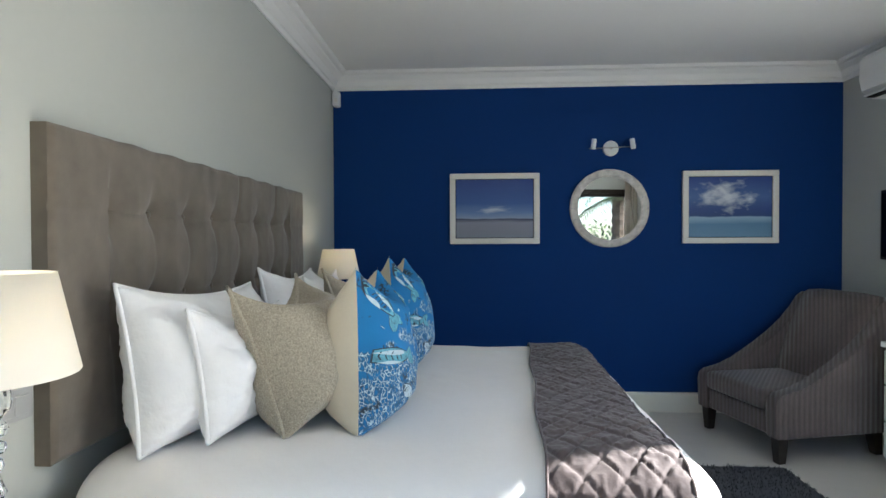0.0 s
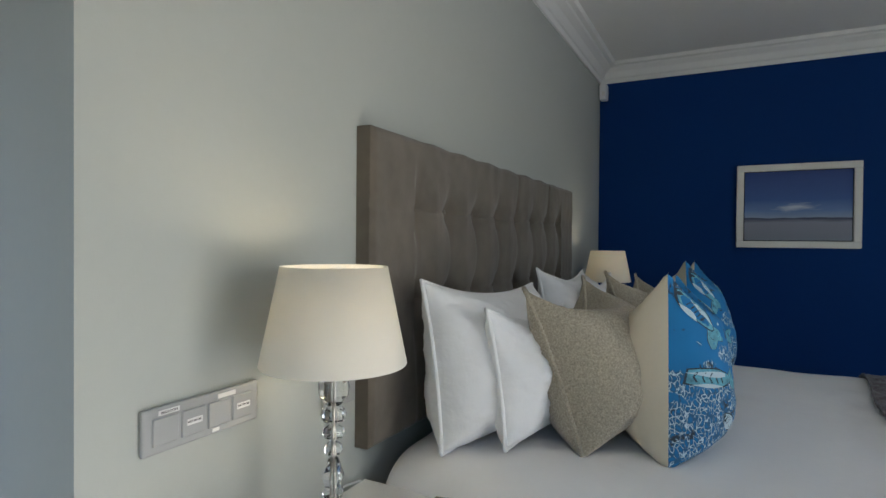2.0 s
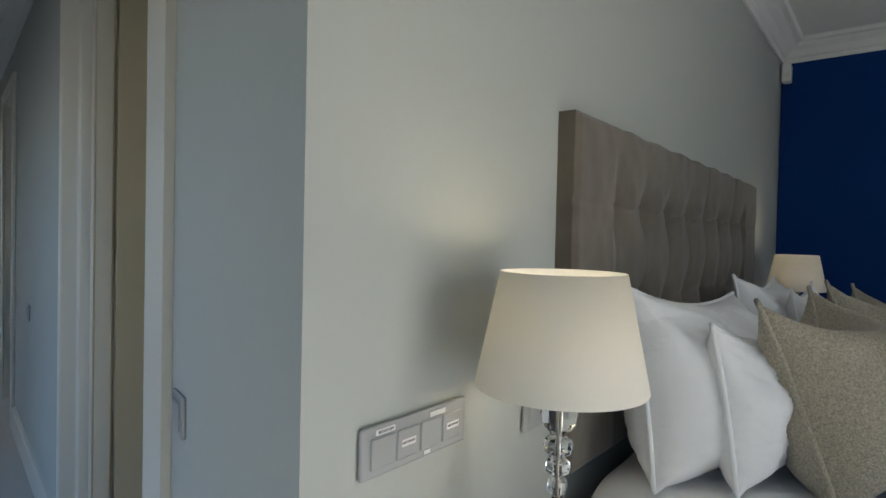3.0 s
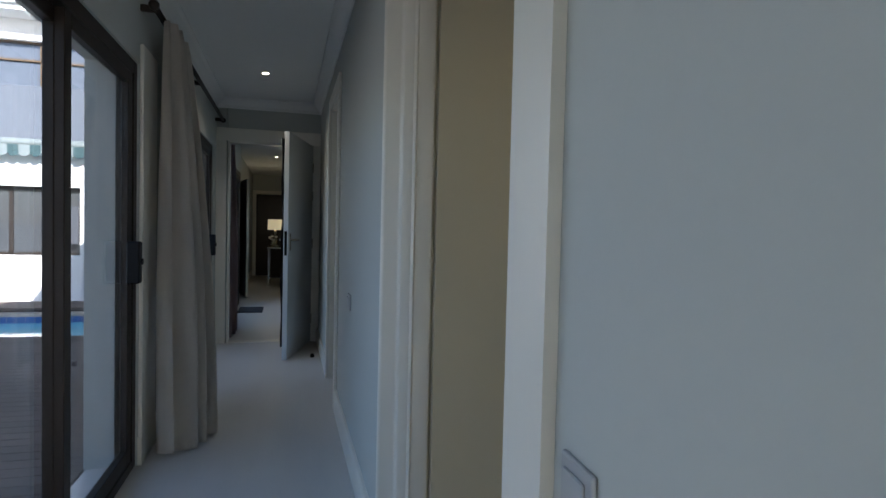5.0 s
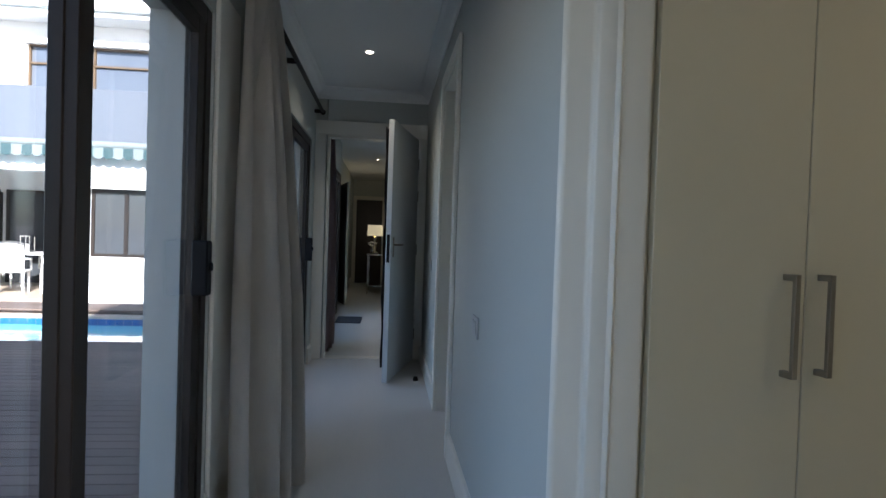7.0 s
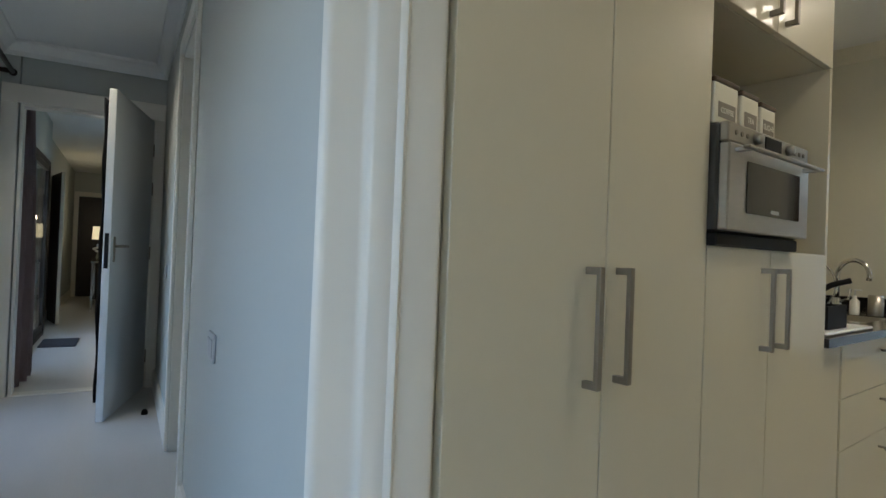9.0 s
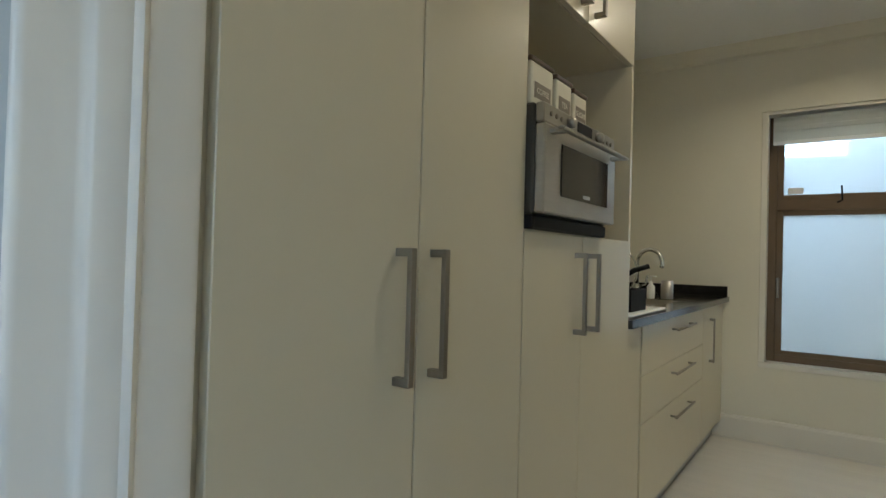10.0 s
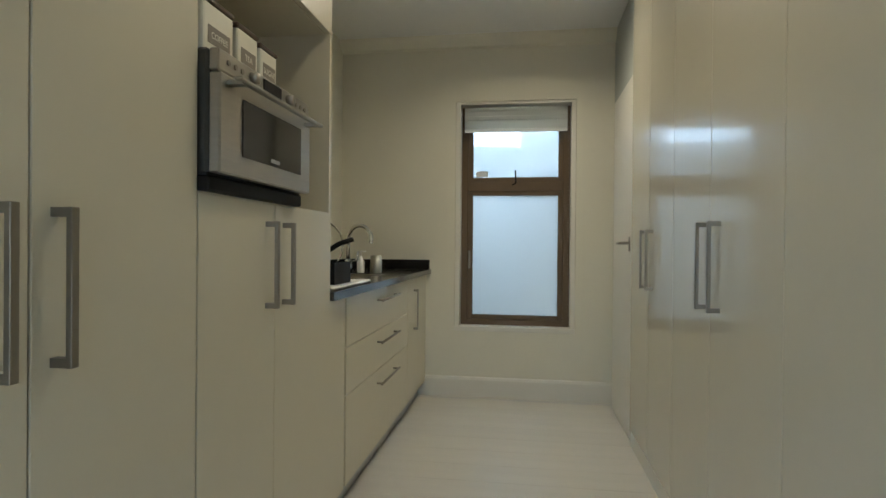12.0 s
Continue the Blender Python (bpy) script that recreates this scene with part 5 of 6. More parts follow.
XF = -1.903
th = thing("tall_cupboard", "cream lacquered tall cupboard with two long doors", "cupboard")
part("carcass", box(-2.5, 1.655, 0.0, XF - 0.022, 2.469, 2.44), CREAM, th)
for y0, y1, hy in ((1.662, 2.067, 2.010), (2.067, 2.469, 2.108)):
    d = front(th, "door", y0, y1, 0.09, 2.42, XF)
    bar_handle(d, XF, hy, 0.881, 1.112)
th = thing("oven_cupboard", "cream lacquered tall cupboard with an open oven niche", "cupboard")
NY0, NY1 = 2.471, 3.283
bm = bm_box(bmesh.new(), -2.5, NY0, 0.0, XF - 0.022, NY1, 1.150)
part("lower_carcass", bm, CREAM, th)
part("upper_carcass", box(-2.5, NY0, 1.79, XF - 0.022, NY1, 2.44), CREAM, th)
part("niche_back", box(-2.5, NY0, 1.151, -2.42, NY1, 1.789), CREAM, th)
part("niche_side", box(-2.419, NY1 - 0.02, 1.151, XF - 0.001, NY1, 1.789), CREAM, th)
part("niche_side", box(-2.419, NY0, 1.151, XF - 0.022, NY0 + 0.004, 1.789), CREAM, th)
part("niche_shelf", box(-2.42, NY0 + 0.004, 1.1502, XF - 0.002, NY1 - 0.02, 1.172), CREAM, th)
for y0, y1, hy in ((NY0, 2.838, 2.787), (2.838, NY1, 2.892)):
    d = front(th, "door", y0, y1, 0.09, 1.170, XF)
    bar_handle(d, XF, hy, 0.893, 1.121)
    d = front(th, "upper_door", y0, y1, 1.79, 2.42, XF)
    bar_handle(d, XF, hy, 1.822, 2.05)
th = thing("base_cupboard", "cream base unit with three drawers and a narrow door", "base cupboard")
XB = -1.925
part("carcass", box(-2.5, 3.285, 0.10, XB - 0.022, 5.344, 0.862), CREAM, th)
part("filler", box(XB - 0.022, 3.287, 0.10, XB - 0.004, 3.525, 0.862), CREAM, th)
part("plinth", box(-2.4, 3.29, 0.0, -1.975, 5.33, 0.10), mat("grey_plinth", (0.45, 0.45, 0.43), 0.4, 0.3), th)
for z0, z1 in ((0.655, 0.855), (0.465, 0.655), (0.105, 0.465)):
    d = front(th, "drawer_front", 3.535, 4.712, z0, z1, XB)
    hz = z1 - 0.055 if z1 - z0 < 0.3 else z1 - 0.062
    bar_handle(d, XB, hz, 3.99, 4.37, 0.03, True, 0.006)
d = front(th, "door", 4.716, 5.20, 0.105, 0.855, XB)
bar_handle(d, XB, 4.90, 0.53, 0.785, 0.03)
part("end_filler", box(XB - 0.022, 5.202, 0.10, XB - 0.002, 5.344, 0.862), CREAM, th)
GRANITE = mat("black_granite", (0.012, 0.011, 0.011), 0.14, vary=0.5, scale=30, fine=300)
th = thing("worktop", "polished black granite worktop with upstand", "worktop")
bm = bmesh.new()
for x0, y0, x1, y1 in ((-2.548, 3.286, -1.89, 4.15), (-2.548, 4.62, -1.89, 5.345), (-2.548, 4.15, -2.42, 4.62), (-2.02, 4.15, -1.89, 4.62)):
    bm_box(bm, x0, y0, 0.864, x1, y1, 0.895)
part("slab", bm, GRANITE, th)
part("upstand", box(-2.545, 5.325, 0.8955, -1.90, 5.345, 0.962, 0.002), GRANITE, th)
part("upstand", box(-2.548, 3.29, 0.8955, -2.528, 5.324, 0.962, 0.002), GRANITE, th)
th = thing("sink", "stainless steel sink set into the worktop", "sink")
bm = bmesh.new()
bm_box(bm, -2.415, 4.155, 0.745, -2.025, 4.615, 0.755), bm_box(bm, -2.42, 4.152, 0.745, -2.412, 4.618, 0.893), bm_box(bm, -2.028, 4.152, 0.745, -2.022, 4.618, 0.893), bm_box(bm, -2.412, 4.152, 0.745, -2.028, 4.158, 0.893), bm_box(bm, -2.412, 4.612, 0.745, -2.028, 4.618, 0.893)
part("bowl", bm, STEEL, th)
CHROME = mat("chrome", (0.62, 0.62, 0.6), 0.08, 1.0, vary=0.02)
th = thing("kitchen_tap", "chrome gooseneck mixer tap beside the sink", "tap", pose(-2.30, 4.72, 0.8955))
part("spout", bm_tube(bmesh.new(), [(0, 0, 0), (0, 0, 0.2)] + [(0.075 - 0.075 * math.cos(radians(k)), -0.02 * k / 180, 0.2 + 0.085 * math.sin(radians(k))) for k in range(15, 196, 15)], 0.012, 12), CHROME, th, "", True)
part("base", bm_lathe(bmesh.new(), [(0.026, 0), (0.026, 0.03), (0.018, 0.07), (0.014, 0.08)], 20), CHROME, th, "", True)
part("lever", bm_tube(bmesh.new(), [(0.02, 0.0, 0.06), (0.055, 0.0, 0.075), (0.062, 0, 0.13)], 0.008, 8), CHROME, th, "", True)
th = thing("steel_tumbler", "brushed steel tumbler on the worktop", "tumbler", pose(-2.12, 4.70, 0.8955))
part("cup", bm_lathe(bmesh.new(), [(0.033, 0), (0.034, 0.01), (0.034, 0.105), (0.032, 0.105), (0.032, 0.006), (0.001, 0.006)], 24, caps=False), STEEL, th, "", True)
th = thing("soap_dispenser", "small white soap dispenser bottle beside the tap", "soap dispenser", pose(-2.19, 4.62, 0.8955))
part("bottle", bm_lathe(bmesh.new(), [(0.02, 0), (0.022, 0.01), (0.022, 0.07), (0.010, 0.085), (0.008, 0.1)], 18), WHITE_PLASTIC, th, "", True)
part("pump", bm_tube(bmesh.new(), [(0, 0, 0.1), (0, 0, 0.13), (0.03, 0, 0.128)], 0.004, 8), WHITE_PLASTIC, th, "", True)
th = thing("drying_tray", "flat white draining tray on the worktop", "tray", pose(-2.13, 3.60, 0.8955))
part("tray", box(-0.2, -0.26, 0, 0.215, 0.26, 0.012, 0.005), WHITE_PLASTIC, th)
th = thing("cutlery_caddy", "black plastic caddy standing on the draining tray", "caddy", pose(-2.02, 3.56, 0.908))
bm = bm_box(bmesh.new(), -0.07, -0.10, 0, 0.07, 0.10, 0.006)
bm_box(bm, -0.07, -0.10, 0.006, -0.064, 0.10, 0.085), bm_box(bm, 0.064, -0.10, 0.006, 0.07, 0.10, 0.085), bm_box(bm, -0.064, -0.10, 0.006, 0.064, -0.094, 0.085), bm_box(bm, -0.064, 0.094, 0.006, 0.064, 0.10, 0.085)
part("box", bm, BLACK, th)
part("divider", box(-0.064, -0.004, 0.006, 0.064, 0.004, 0.08), BLACK, th)
th = thing("dish_rack", "chrome wire dish rack on the draining tray", "dish rack", pose(-2.22, 3.76, 0.908))
for k in range(6):
    part("wire", bm_tube(bmesh.new(), [(-0.10, -0.08 + 0.035 * k, 0.01), (-0.10, -0.08 + 0.035 * k, 0.12), (0.10, -0.08 + 0.035 * k, 0.12), (0.10, -0.08 + 0.035 * k, 0.01)], 0.0025, 6), CHROME, th)
for x in (-0.10, 0.10):
    part("rail", bm_tube(bmesh.new(), [(x, -0.1, 0.006), (x, 0.12, 0.006)], 0.004, 6), CHROME, th)
th = thing("pan_lid", "round glass pan lid standing in the dish rack", "pan lid", Matrix.Translation((-2.16, 3.79, 1.055)) @ pose(0, 0, 0, 78, 0, 12))
part("glass", bm_lathe(bmesh.new(), [(0.125, 0), (0.10, 0.018), (0.05, 0.03), (0.002, 0.033)], 36, caps=False), GLASS, th, "", True)
part("rim", bm_tube(bmesh.new(), [(0.127 * math.cos(k * math.pi / 16), 0.127 * math.sin(k * math.pi / 16), 0) for k in range(33)], 0.004, 8), CHROME, th, "", True)
part("knob", bm_lathe(bmesh.new(), [(0.008, 0.033), (0.016, 0.05), (0.014, 0.058)], 14), BLACK, th, "", True)
th = thing("frying_pan", "black frying pan propped in the dish rack", "frying pan", Matrix.Translation((-2.17, 3.66, 1.03)) @ pose(0, 0, 0, 82, 0, 20))
part("pan", bm_lathe(bmesh.new(), [(0.09, 0), (0.118, 0.035), (0.114, 0.036), (0.086, 0.004), (0.001, 0.004)], 36, caps=False), BLACK, th, "", True)
part("handle", bm_tube(bmesh.new(), [(0.112, 0, 0.03), (0.16, 0.03, 0.045), (0.22, 0.05, 0.05)], 0.011, 8), BLACK, th, "", True)

# the oven in its niche
th = thing("steam_oven", "brushed steel countertop oven in the cupboard niche", "oven", pose(-1.855, 2.455, 1.172))
part("drip_base", box(-0.45, 0.02, 0.0, -0.028, 0.515, 0.034, 0.004), BLACK, th, "black plinth under the oven")
part("casing", box(-0.47, 0.02, 0.035, -0.031, 0.52, 0.300, 0.006), mat("dark_oven_steel", (0.09, 0.085, 0.075), 0.4, 0.6, vary=0.1, scale=8), th, "dark steel casing")
dr = part("door", box(-0.03, 0.022, 0.038, -0.004, 0.518, 0.250, 0.004), STEEL, th)
part("window", box(-0.0038, 0.115, 0.084, -0.001, 0.445, 0.213, 0.001), mat("oven_glass", (0.008, 0.008, 0.009), 0.06, vary=0.0), dr, "dark glass oven window")
part("logo", box(-0.0009, 0.255, 0.092, -0.0004, 0.305, 0.101), PLASTIC, dr)
bm = bm_box(bmesh.new(), 0.022, 0.03, 0.230, 0.04, 0.51, 0.239, 0.003)
for y in (0.06, 0.48):
    bm_box(bm, -0.004, y - 0.012, 0.228, 0.03, y + 0.012, 0.237)
part("handle", bm, STEEL, dr, "broad flat steel handle")
pn = part("control_panel", box(-0.03, 0.022, 0.252, -0.008, 0.518, 0.299, 0.003), STEEL, th)
part("display", box(-0.0078, 0.225, 0.260, -0.006, 0.325, 0.292), BLACK, pn)
for y in (0.17, 0.37):
    part("knob", bm_lathe(bmesh.new(), [(0.015, 0), (0.013, 0.016), (0.010, 0.018)], 18, pose(-0.008, y, 0.276, 0, 90, 0)), STEEL, pn, "", True)
for y in (0.06, 0.09, 0.12, 0.42, 0.45, 0.48):
    part("button", bm_lathe(bmesh.new(), [(0.006, 0), (0.006, 0.003)], 12, pose(-0.008, y, 0.276, 0, 90, 0)), NICKEL, pn)
CANW = mat("cream_tin", (0.72, 0.68, 0.55), 0.35, vary=0.03, scale=8)
TAUPE = mat("taupe_label", (0.22, 0.19, 0.15), 0.6, vary=0.05)
LIDW = mat("brown_lid", (0.10, 0.065, 0.04), 0.5, vary=0.2, scale=12, stretch=(1, 8, 1))
for y0, w, h, text in ((2.48, 0.125, 0.112, "COFFEE"), (2.625, 0.10, 0.106, "TEA"), (2.74, 0.095, 0.098, "SUGAR")):
    th = thing("storage_canister", "cream tin canister with brown lid lettered " + text.lower(), "canister", pose(-1.99, y0, 1.4725), "kitchen canisters")
    part("tin", box(-0.09, 0, 0, 0.09, w, h - 0.008, 0.006, 2), CANW, th)
    part("lid", box(-0.092, -0.002, h - 0.0078, 0.092, w + 0.002, h + 0.004, 0.003), LIDW, th)
    lb = part("label_patch", box(0.0902, w * 0.14, 0.018, 0.0912, w * 0.86, 0.056), TAUPE, th)
    words(text, 0.021 if text != "COFFEE" else 0.0195, CANW, lb, pose(0.0916, w / 2, 0.036, 90, 0, 90))

# window with frosted panes
FROST = bpy.data.materials.new("frosted_glass")
FROST.use_nodes = True
fn, fl = FROST.node_tree.nodes, FROST.node_tree.links
t1, m1 = fn.new("ShaderNodeBsdfTranslucent"), fn.new("ShaderNodeMixShader")
t1.inputs[0].default_value = (0.80, 0.86, 0.92, 1)
fb = fn["Principled BSDF"]
fb.inputs["Base Color"].default_value, fb.inputs["Roughness"].default_value = (0.5, 0.55, 0.6, 1), 0.25
t1.inputs[0].default_value = (0.72, 0.81, 0.90, 1)
m1.inputs[0].default_value = 0.9
rf, m2 = fn.new("ShaderNodeBsdfRefraction"), fn.new("ShaderNodeMixShader")
rf.inputs["Color"].default_value, rf.inputs["Roughness"].default_value, rf.inputs["IOR"].default_value = (0.9, 0.95, 1, 1), 0.2, 1.15
m2.inputs[0].default_value = 0.6
fl.new(t1.outputs[0], m2.inputs[1]), fl.new(rf.outputs[0], m2.inputs[2])
fl.new(fb.outputs[0], m1.inputs[1]), fl.new(m2.outputs[0], m1.inputs[2]), fl.new(m1.outputs[0], fn["Material Output"].inputs[0])
WX0, WX1, WZ0, WZ1 = -1.692, -0.92, 0.494, 2.055
th = thing("window_1", "brown-framed window with frosted panes above the skirting", "window", ID, "", "structure")
YF = 5.45
bm = bm_box(bmesh.new(), WX0, YF, WZ0, WX0 + 0.05, YF + 0.05, WZ1, 0.003)
bm_box(bm, WX1 - 0.05, YF, WZ0, WX1, YF + 0.05, WZ1, 0.003), bm_box(bm, WX0 + 0.05, YF, WZ0, WX1 - 0.05, YF + 0.05, WZ0 + 0.045, 0.003), bm_box(bm, WX0 + 0.05, YF, WZ1 - 0.05, WX1 - 0.05, YF + 0.05, WZ1, 0.003), bm_box(bm, WX0 + 0.05, YF, 1.455, WX1 - 0.05, YF + 0.05, 1.525, 0.003)
part("window_frame", bm, BROWN_FRAME, th)
for z0, z1 in ((WZ0 + 0.045, 1.455), (1.525, WZ1 - 0.05)):
    bm = bmesh.new()
    for a in ((WX0 + 0.05, z0, WX0 + 0.085, z1), (WX1 - 0.085, z0, WX1 - 0.05, z1), (WX0 + 0.085, z0, WX1 - 0.085, z0 + 0.03), (WX0 + 0.085, z1 - 0.03, WX1 - 0.085, z1)):
        bm_box(bm, a[0], YF + 0.008, a[1], a[2], YF + 0.042, a[3], 0.002)
    s = part("sash", bm, BROWN_FRAME, th)
    part("pane", box(WX0 + 0.085, YF + 0.022, z0 + 0.03, WX1 - 0.085, YF + 0.027, z1 - 0.03), FROST, s, "frosted glass pane")
part("stay", bm_tube(bmesh.new(), [(-1.325, YF - 0.004, 1.50), (-1.30, YF - 0.02, 1.51), (-1.305, YF - 0.018, 1.60)], 0.005, 8), BLACK, th, "black casement stay", True)
part("catch", box(WX0 + 0.055, YF - 0.018, 0.90, WX0 + 0.07, YF + 0.008, 1.03, 0.004), NICKEL, th, "metal window catch")
# white strips added round the opening in place of light on the reveal
for x0, z0, x1, z1 in ((WX0 - 0.0295, WZ0, WX0 + 0.004, WZ1), (WX1 - 0.004, WZ0, WX1 + 0.0295, WZ1), (WX0 - 0.0295, WZ1, WX1 + 0.0295, WZ1 + 0.0195)):
    part("bright_reveal_strip", box(x0, 5.36, z0, x1, YF - 0.001, z1, 0.002), TRIM, th)
part("window_sill", box(WX0 - 0.0295, 5.342, WZ0 - 0.0295, WX1 + 0.0295, YF, WZ0 + 0.004, 0.003), TRIM, th)
part("sticker", box(-1.585, YF + 0.018, 1.56, -1.50, YF + 0.0215, 1.60), WHITE_PLASTIC, th, "small white sticker on the pane")
BLINDC = mat("grey_blind_fabric", (0.62, 0.63, 0.59), 0.85, vary=0.04, scale=5, fine=200, bump=0.1, bump_scale=300)
bt, bx = BLINDC.node_tree.nodes.new("ShaderNodeBsdfTranslucent"), BLINDC.node_tree.nodes.new("ShaderNodeMixShader")
bt.inputs[0].default_value, bx.inputs[0].default_value = (0.75, 0.75, 0.7, 1), 0.4
BLINDC.node_tree.links.new(BLINDC.node_tree.nodes["Principled BSDF"].outputs[0], bx.inputs[1])
BLINDC.node_tree.links.new(bt.outputs[0], bx.inputs[2])
BLINDC.node_tree.links.new(bx.outputs[0], BLINDC.node_tree.nodes["Material Output"].inputs[0])
th = thing("roller_blind", "grey roller blind rolled up at the window head", "roller blind", ID)
part("tube", bm_tube(bmesh.new(), [(WX0 + 0.03, 5.40, 2.015), (WX1 - 0.03, 5.40, 2.015)], 0.026, 20), BLINDC, th, "", True)
part("cloth", box(WX0 + 0.03, 5.375, 1.875, WX1 - 0.03, 5.378, 2.02), BLINDC, th)
part("bottom_bar", box(WX0 + 0.03, 5.370, 1.862, WX1 - 0.03, 5.383, 1.885, 0.003), WHITE_PLASTIC, th)
part("fold", box(WX0 + 0.03, 5.366, 1.945, WX1 - 0.03, 5.3745, 1.975, 0.003), BLINDC, th)
bm = bmesh.new()
for k in range(70):
    bmesh.ops.create_icosphere(bm, subdivisions=1, radius=0.0035, matrix=pose(WX1 - 0.018 + (0.008 if k % 2 else 0), 5.385, 0.88 + k * 0.0158))
ob = part("bead_chain", bm, STEEL, th, "", True)
tagged(ob, kind="stuff")

# cupboards opposite
th = thing("wall_cupboards", "row of glossy cream full-height cupboards", "cupboard")
XR = -0.67
GLOSS = mat("glossy_cream_lacquer", (0.60, 0.56, 0.44), 0.24, vary=0.02, scale=1.5, fine=20, coat=0.35)
part("carcass", box(XR + 0.022, 1.475, 0.0, -0.152, 4.51, 2.44), CREAM, th)
part("plinth", box(XR + 0.005, 1.475, 0.0, XR + 0.0215, 4.51, 0.085), TRIM, th)
EDGE = [1.76, 2.235, 2.71, 3.211, 3.653, 4.085, 4.52]
for i, (y0, y1) in enumerate(zip(EDGE, EDGE[1:])):
    d = front(th, "door", y0, y1, 0.09, 2.42, XR, -1, GLOSS)
    if i in (2, 3, 4, 5, 0, 1):
        hy = y1 - 0.085 if i % 2 == 0 else y0 + 0.03
        bar_handle(d, XR, hy, 0.872, 1.140, 0.036, side=-1)
setting("wall_kitchenette_east", box(-0.64, 4.512, 0, -0.15, 5.346, CEIL + 0.01), PAINT, "painted wall beside the cupboards with a narrow door", "wall")
th = thing("door_6", "narrow white door with lever handle in the corner", "door", ID, "", "structure")
part("leaf", box(-0.662, 4.56, 0.01, -0.641, 5.20, 2.0, 0.003), TRIM, th)
bm = bm_box(bmesh.new(), -0.668, 4.60, 1.04, -0.6622, 4.63, 1.12, 0.002)
bm_tube(bm, [(-0.665, 4.615, 1.085), (-0.71, 4.615, 1.085), (-0.715, 4.70, 1.085)], 0.008, 8)
part("lever_handle", bm, STEEL, th, "", True)
# floor boards of the kitchenette
BOARD = mat("washed_oak_board", (0.63, 0.60, 0.53), 0.36, vary=0.10, scale=1.2, fine=14, bump=0.08, bump_scale=30, stretch=(1, 9, 1), per_piece=0.35)
th = thing("floor_boards", "pale washed oak boards laid across the kitchenette", "floor", ID, "", "structure")
shared = None
for i in range(20):
    y0 = 1.50 + 0.193 * i
    if shared is None:
        shared = part("board", box(-0.66, -0.0961, 0, 0.66, 0.0961, 0.006, 0.0008), BOARD, th)
        shared.matrix_basis = pose(-1.31, y0, 0.0)
    else:
        ob = new("board", shared.data)
        ob.parent = th
        ob.matrix_basis = pose(-1.31, y0, 0.0)

# ---- far hall ----
th = thing("door_mat", "dark grey door mat on the hall floor", "mat", KZ @ pose(-8.65, -0.83, 0))
part("pile", box(-0.28, -0.17, 0, 0.28, 0.17, 0.012, 0.004), mat("dark_mat", (0.04, 0.042, 0.048), 0.95, vary=0.3, scale=30, fine=200, bump=0.5, bump_scale=200), th)
th = thing("door_7", "dark brown wooden door at the end of the hall", "door", KZ @ pose(-14.79, -0.775, 0), "", "structure")
part("leaf", box(0.005, -0.31, 0.01, 0.045, 0.31, 2.02, 0.004), DARKWOOD, th)
for z0, z1 in ((0.15, 0.9), (1.05, 1.9)):
    for y0, y1 in ((-0.25, -0.03), (0.03, 0.25)):
        part("panel", box(0.0455, y0, z0, 0.052, y1, z1, 0.006), DARKWOOD, th)
bm = bm_box(bmesh.new(), 0.0, -0.395, 0, 0.03, -0.315, 2.12, 0.004)
bm_box(bm, 0.0, 0.315, 0, 0.03, 0.395, 2.12, 0.004), bm_box(bm, 0.0, -0.315, 2.03, 0.03, 0.315, 2.12, 0.004)
part("frame", bm, TRIM, th)
th = thing("console_table", "slim mirrored console table against the hall wall", "console table", KZ @ pose(-12.6, -0.53, 0))
SILVER = mat("mirrored_silver", (0.55, 0.54, 0.5), 0.15, 1.0, vary=0.1, scale=8)
part("top", box(-0.45, -0.20, 0.77, 0.45, 0.20, 0.80, 0.004), SILVER, th)
part("shelf", box(-0.42, -0.18, 0.15, 0.42, 0.18, 0.17, 0.003), SILVER, th)
for x in (-0.42, 0.42):
    for y in (-0.17, 0.17):
        part("leg", box(x - 0.015, y - 0.015, 0, x + 0.015, y + 0.015, 0.77, 0.002), SILVER, th)
th = thing("table_lamp", "lit table lamp with a drum shade on the console", "table lamp", KZ @ pose(-12.5, -0.58, 0.80))
GLOWSHADE = glow("lit_shade", (0.95, 0.78, 0.45), 0.12)
part("shade", bm_lathe(bmesh.new(), [(0.16, 0.36), (0.15, 0.58), (0.148, 0.58), (0.158, 0.36)], 28, caps=False), GLOWSHADE, th, "", True)
part("stem", bm_lathe(bmesh.new(), [(0.07, 0), (0.07, 0.02), (0.02, 0.05), (0.035, 0.15), (0.015, 0.25), (0.03, 0.3), (0.01, 0.4)], 18), SILVER, th, "", True)
lp = new("hall_lamp_light", bpy.data.lights.new("hall_lamp_light", "POINT"))
lp.data.energy, lp.data.color, lp.data.shadow_soft_size = 0.8, (1.0, 0.82, 0.55), 0.05
lp.location = KZ @ Vector((-12.5, -0.58, 1.48))
th = thing("flower_vase", "white flowers in a vase on the console", "vase", KZ @ pose(-12.33, -0.62, 0.80))
part("vase", bm_lathe(bmesh.new(), [(0.03, 0), (0.05, 0.06), (0.03, 0.13), (0.035, 0.15)], 16), SILVER, th, "", True)
rnd = random.Random(9)
PETAL = mat("white_petal", (0.75, 0.73, 0.68), 0.6)
for k in range(9):
    bm = bmesh.new()
    bmesh.ops.create_icosphere(bm, subdivisions=2, radius=0.028, matrix=pose(rnd.uniform(-0.07, 0.07), rnd.uniform(-0.07, 0.07), rnd.uniform(0.15, 0.26)) @ Matrix.Diagonal((1, 1, 0.6, 1)))
    part("flower", bm, PETAL, th, "", True)
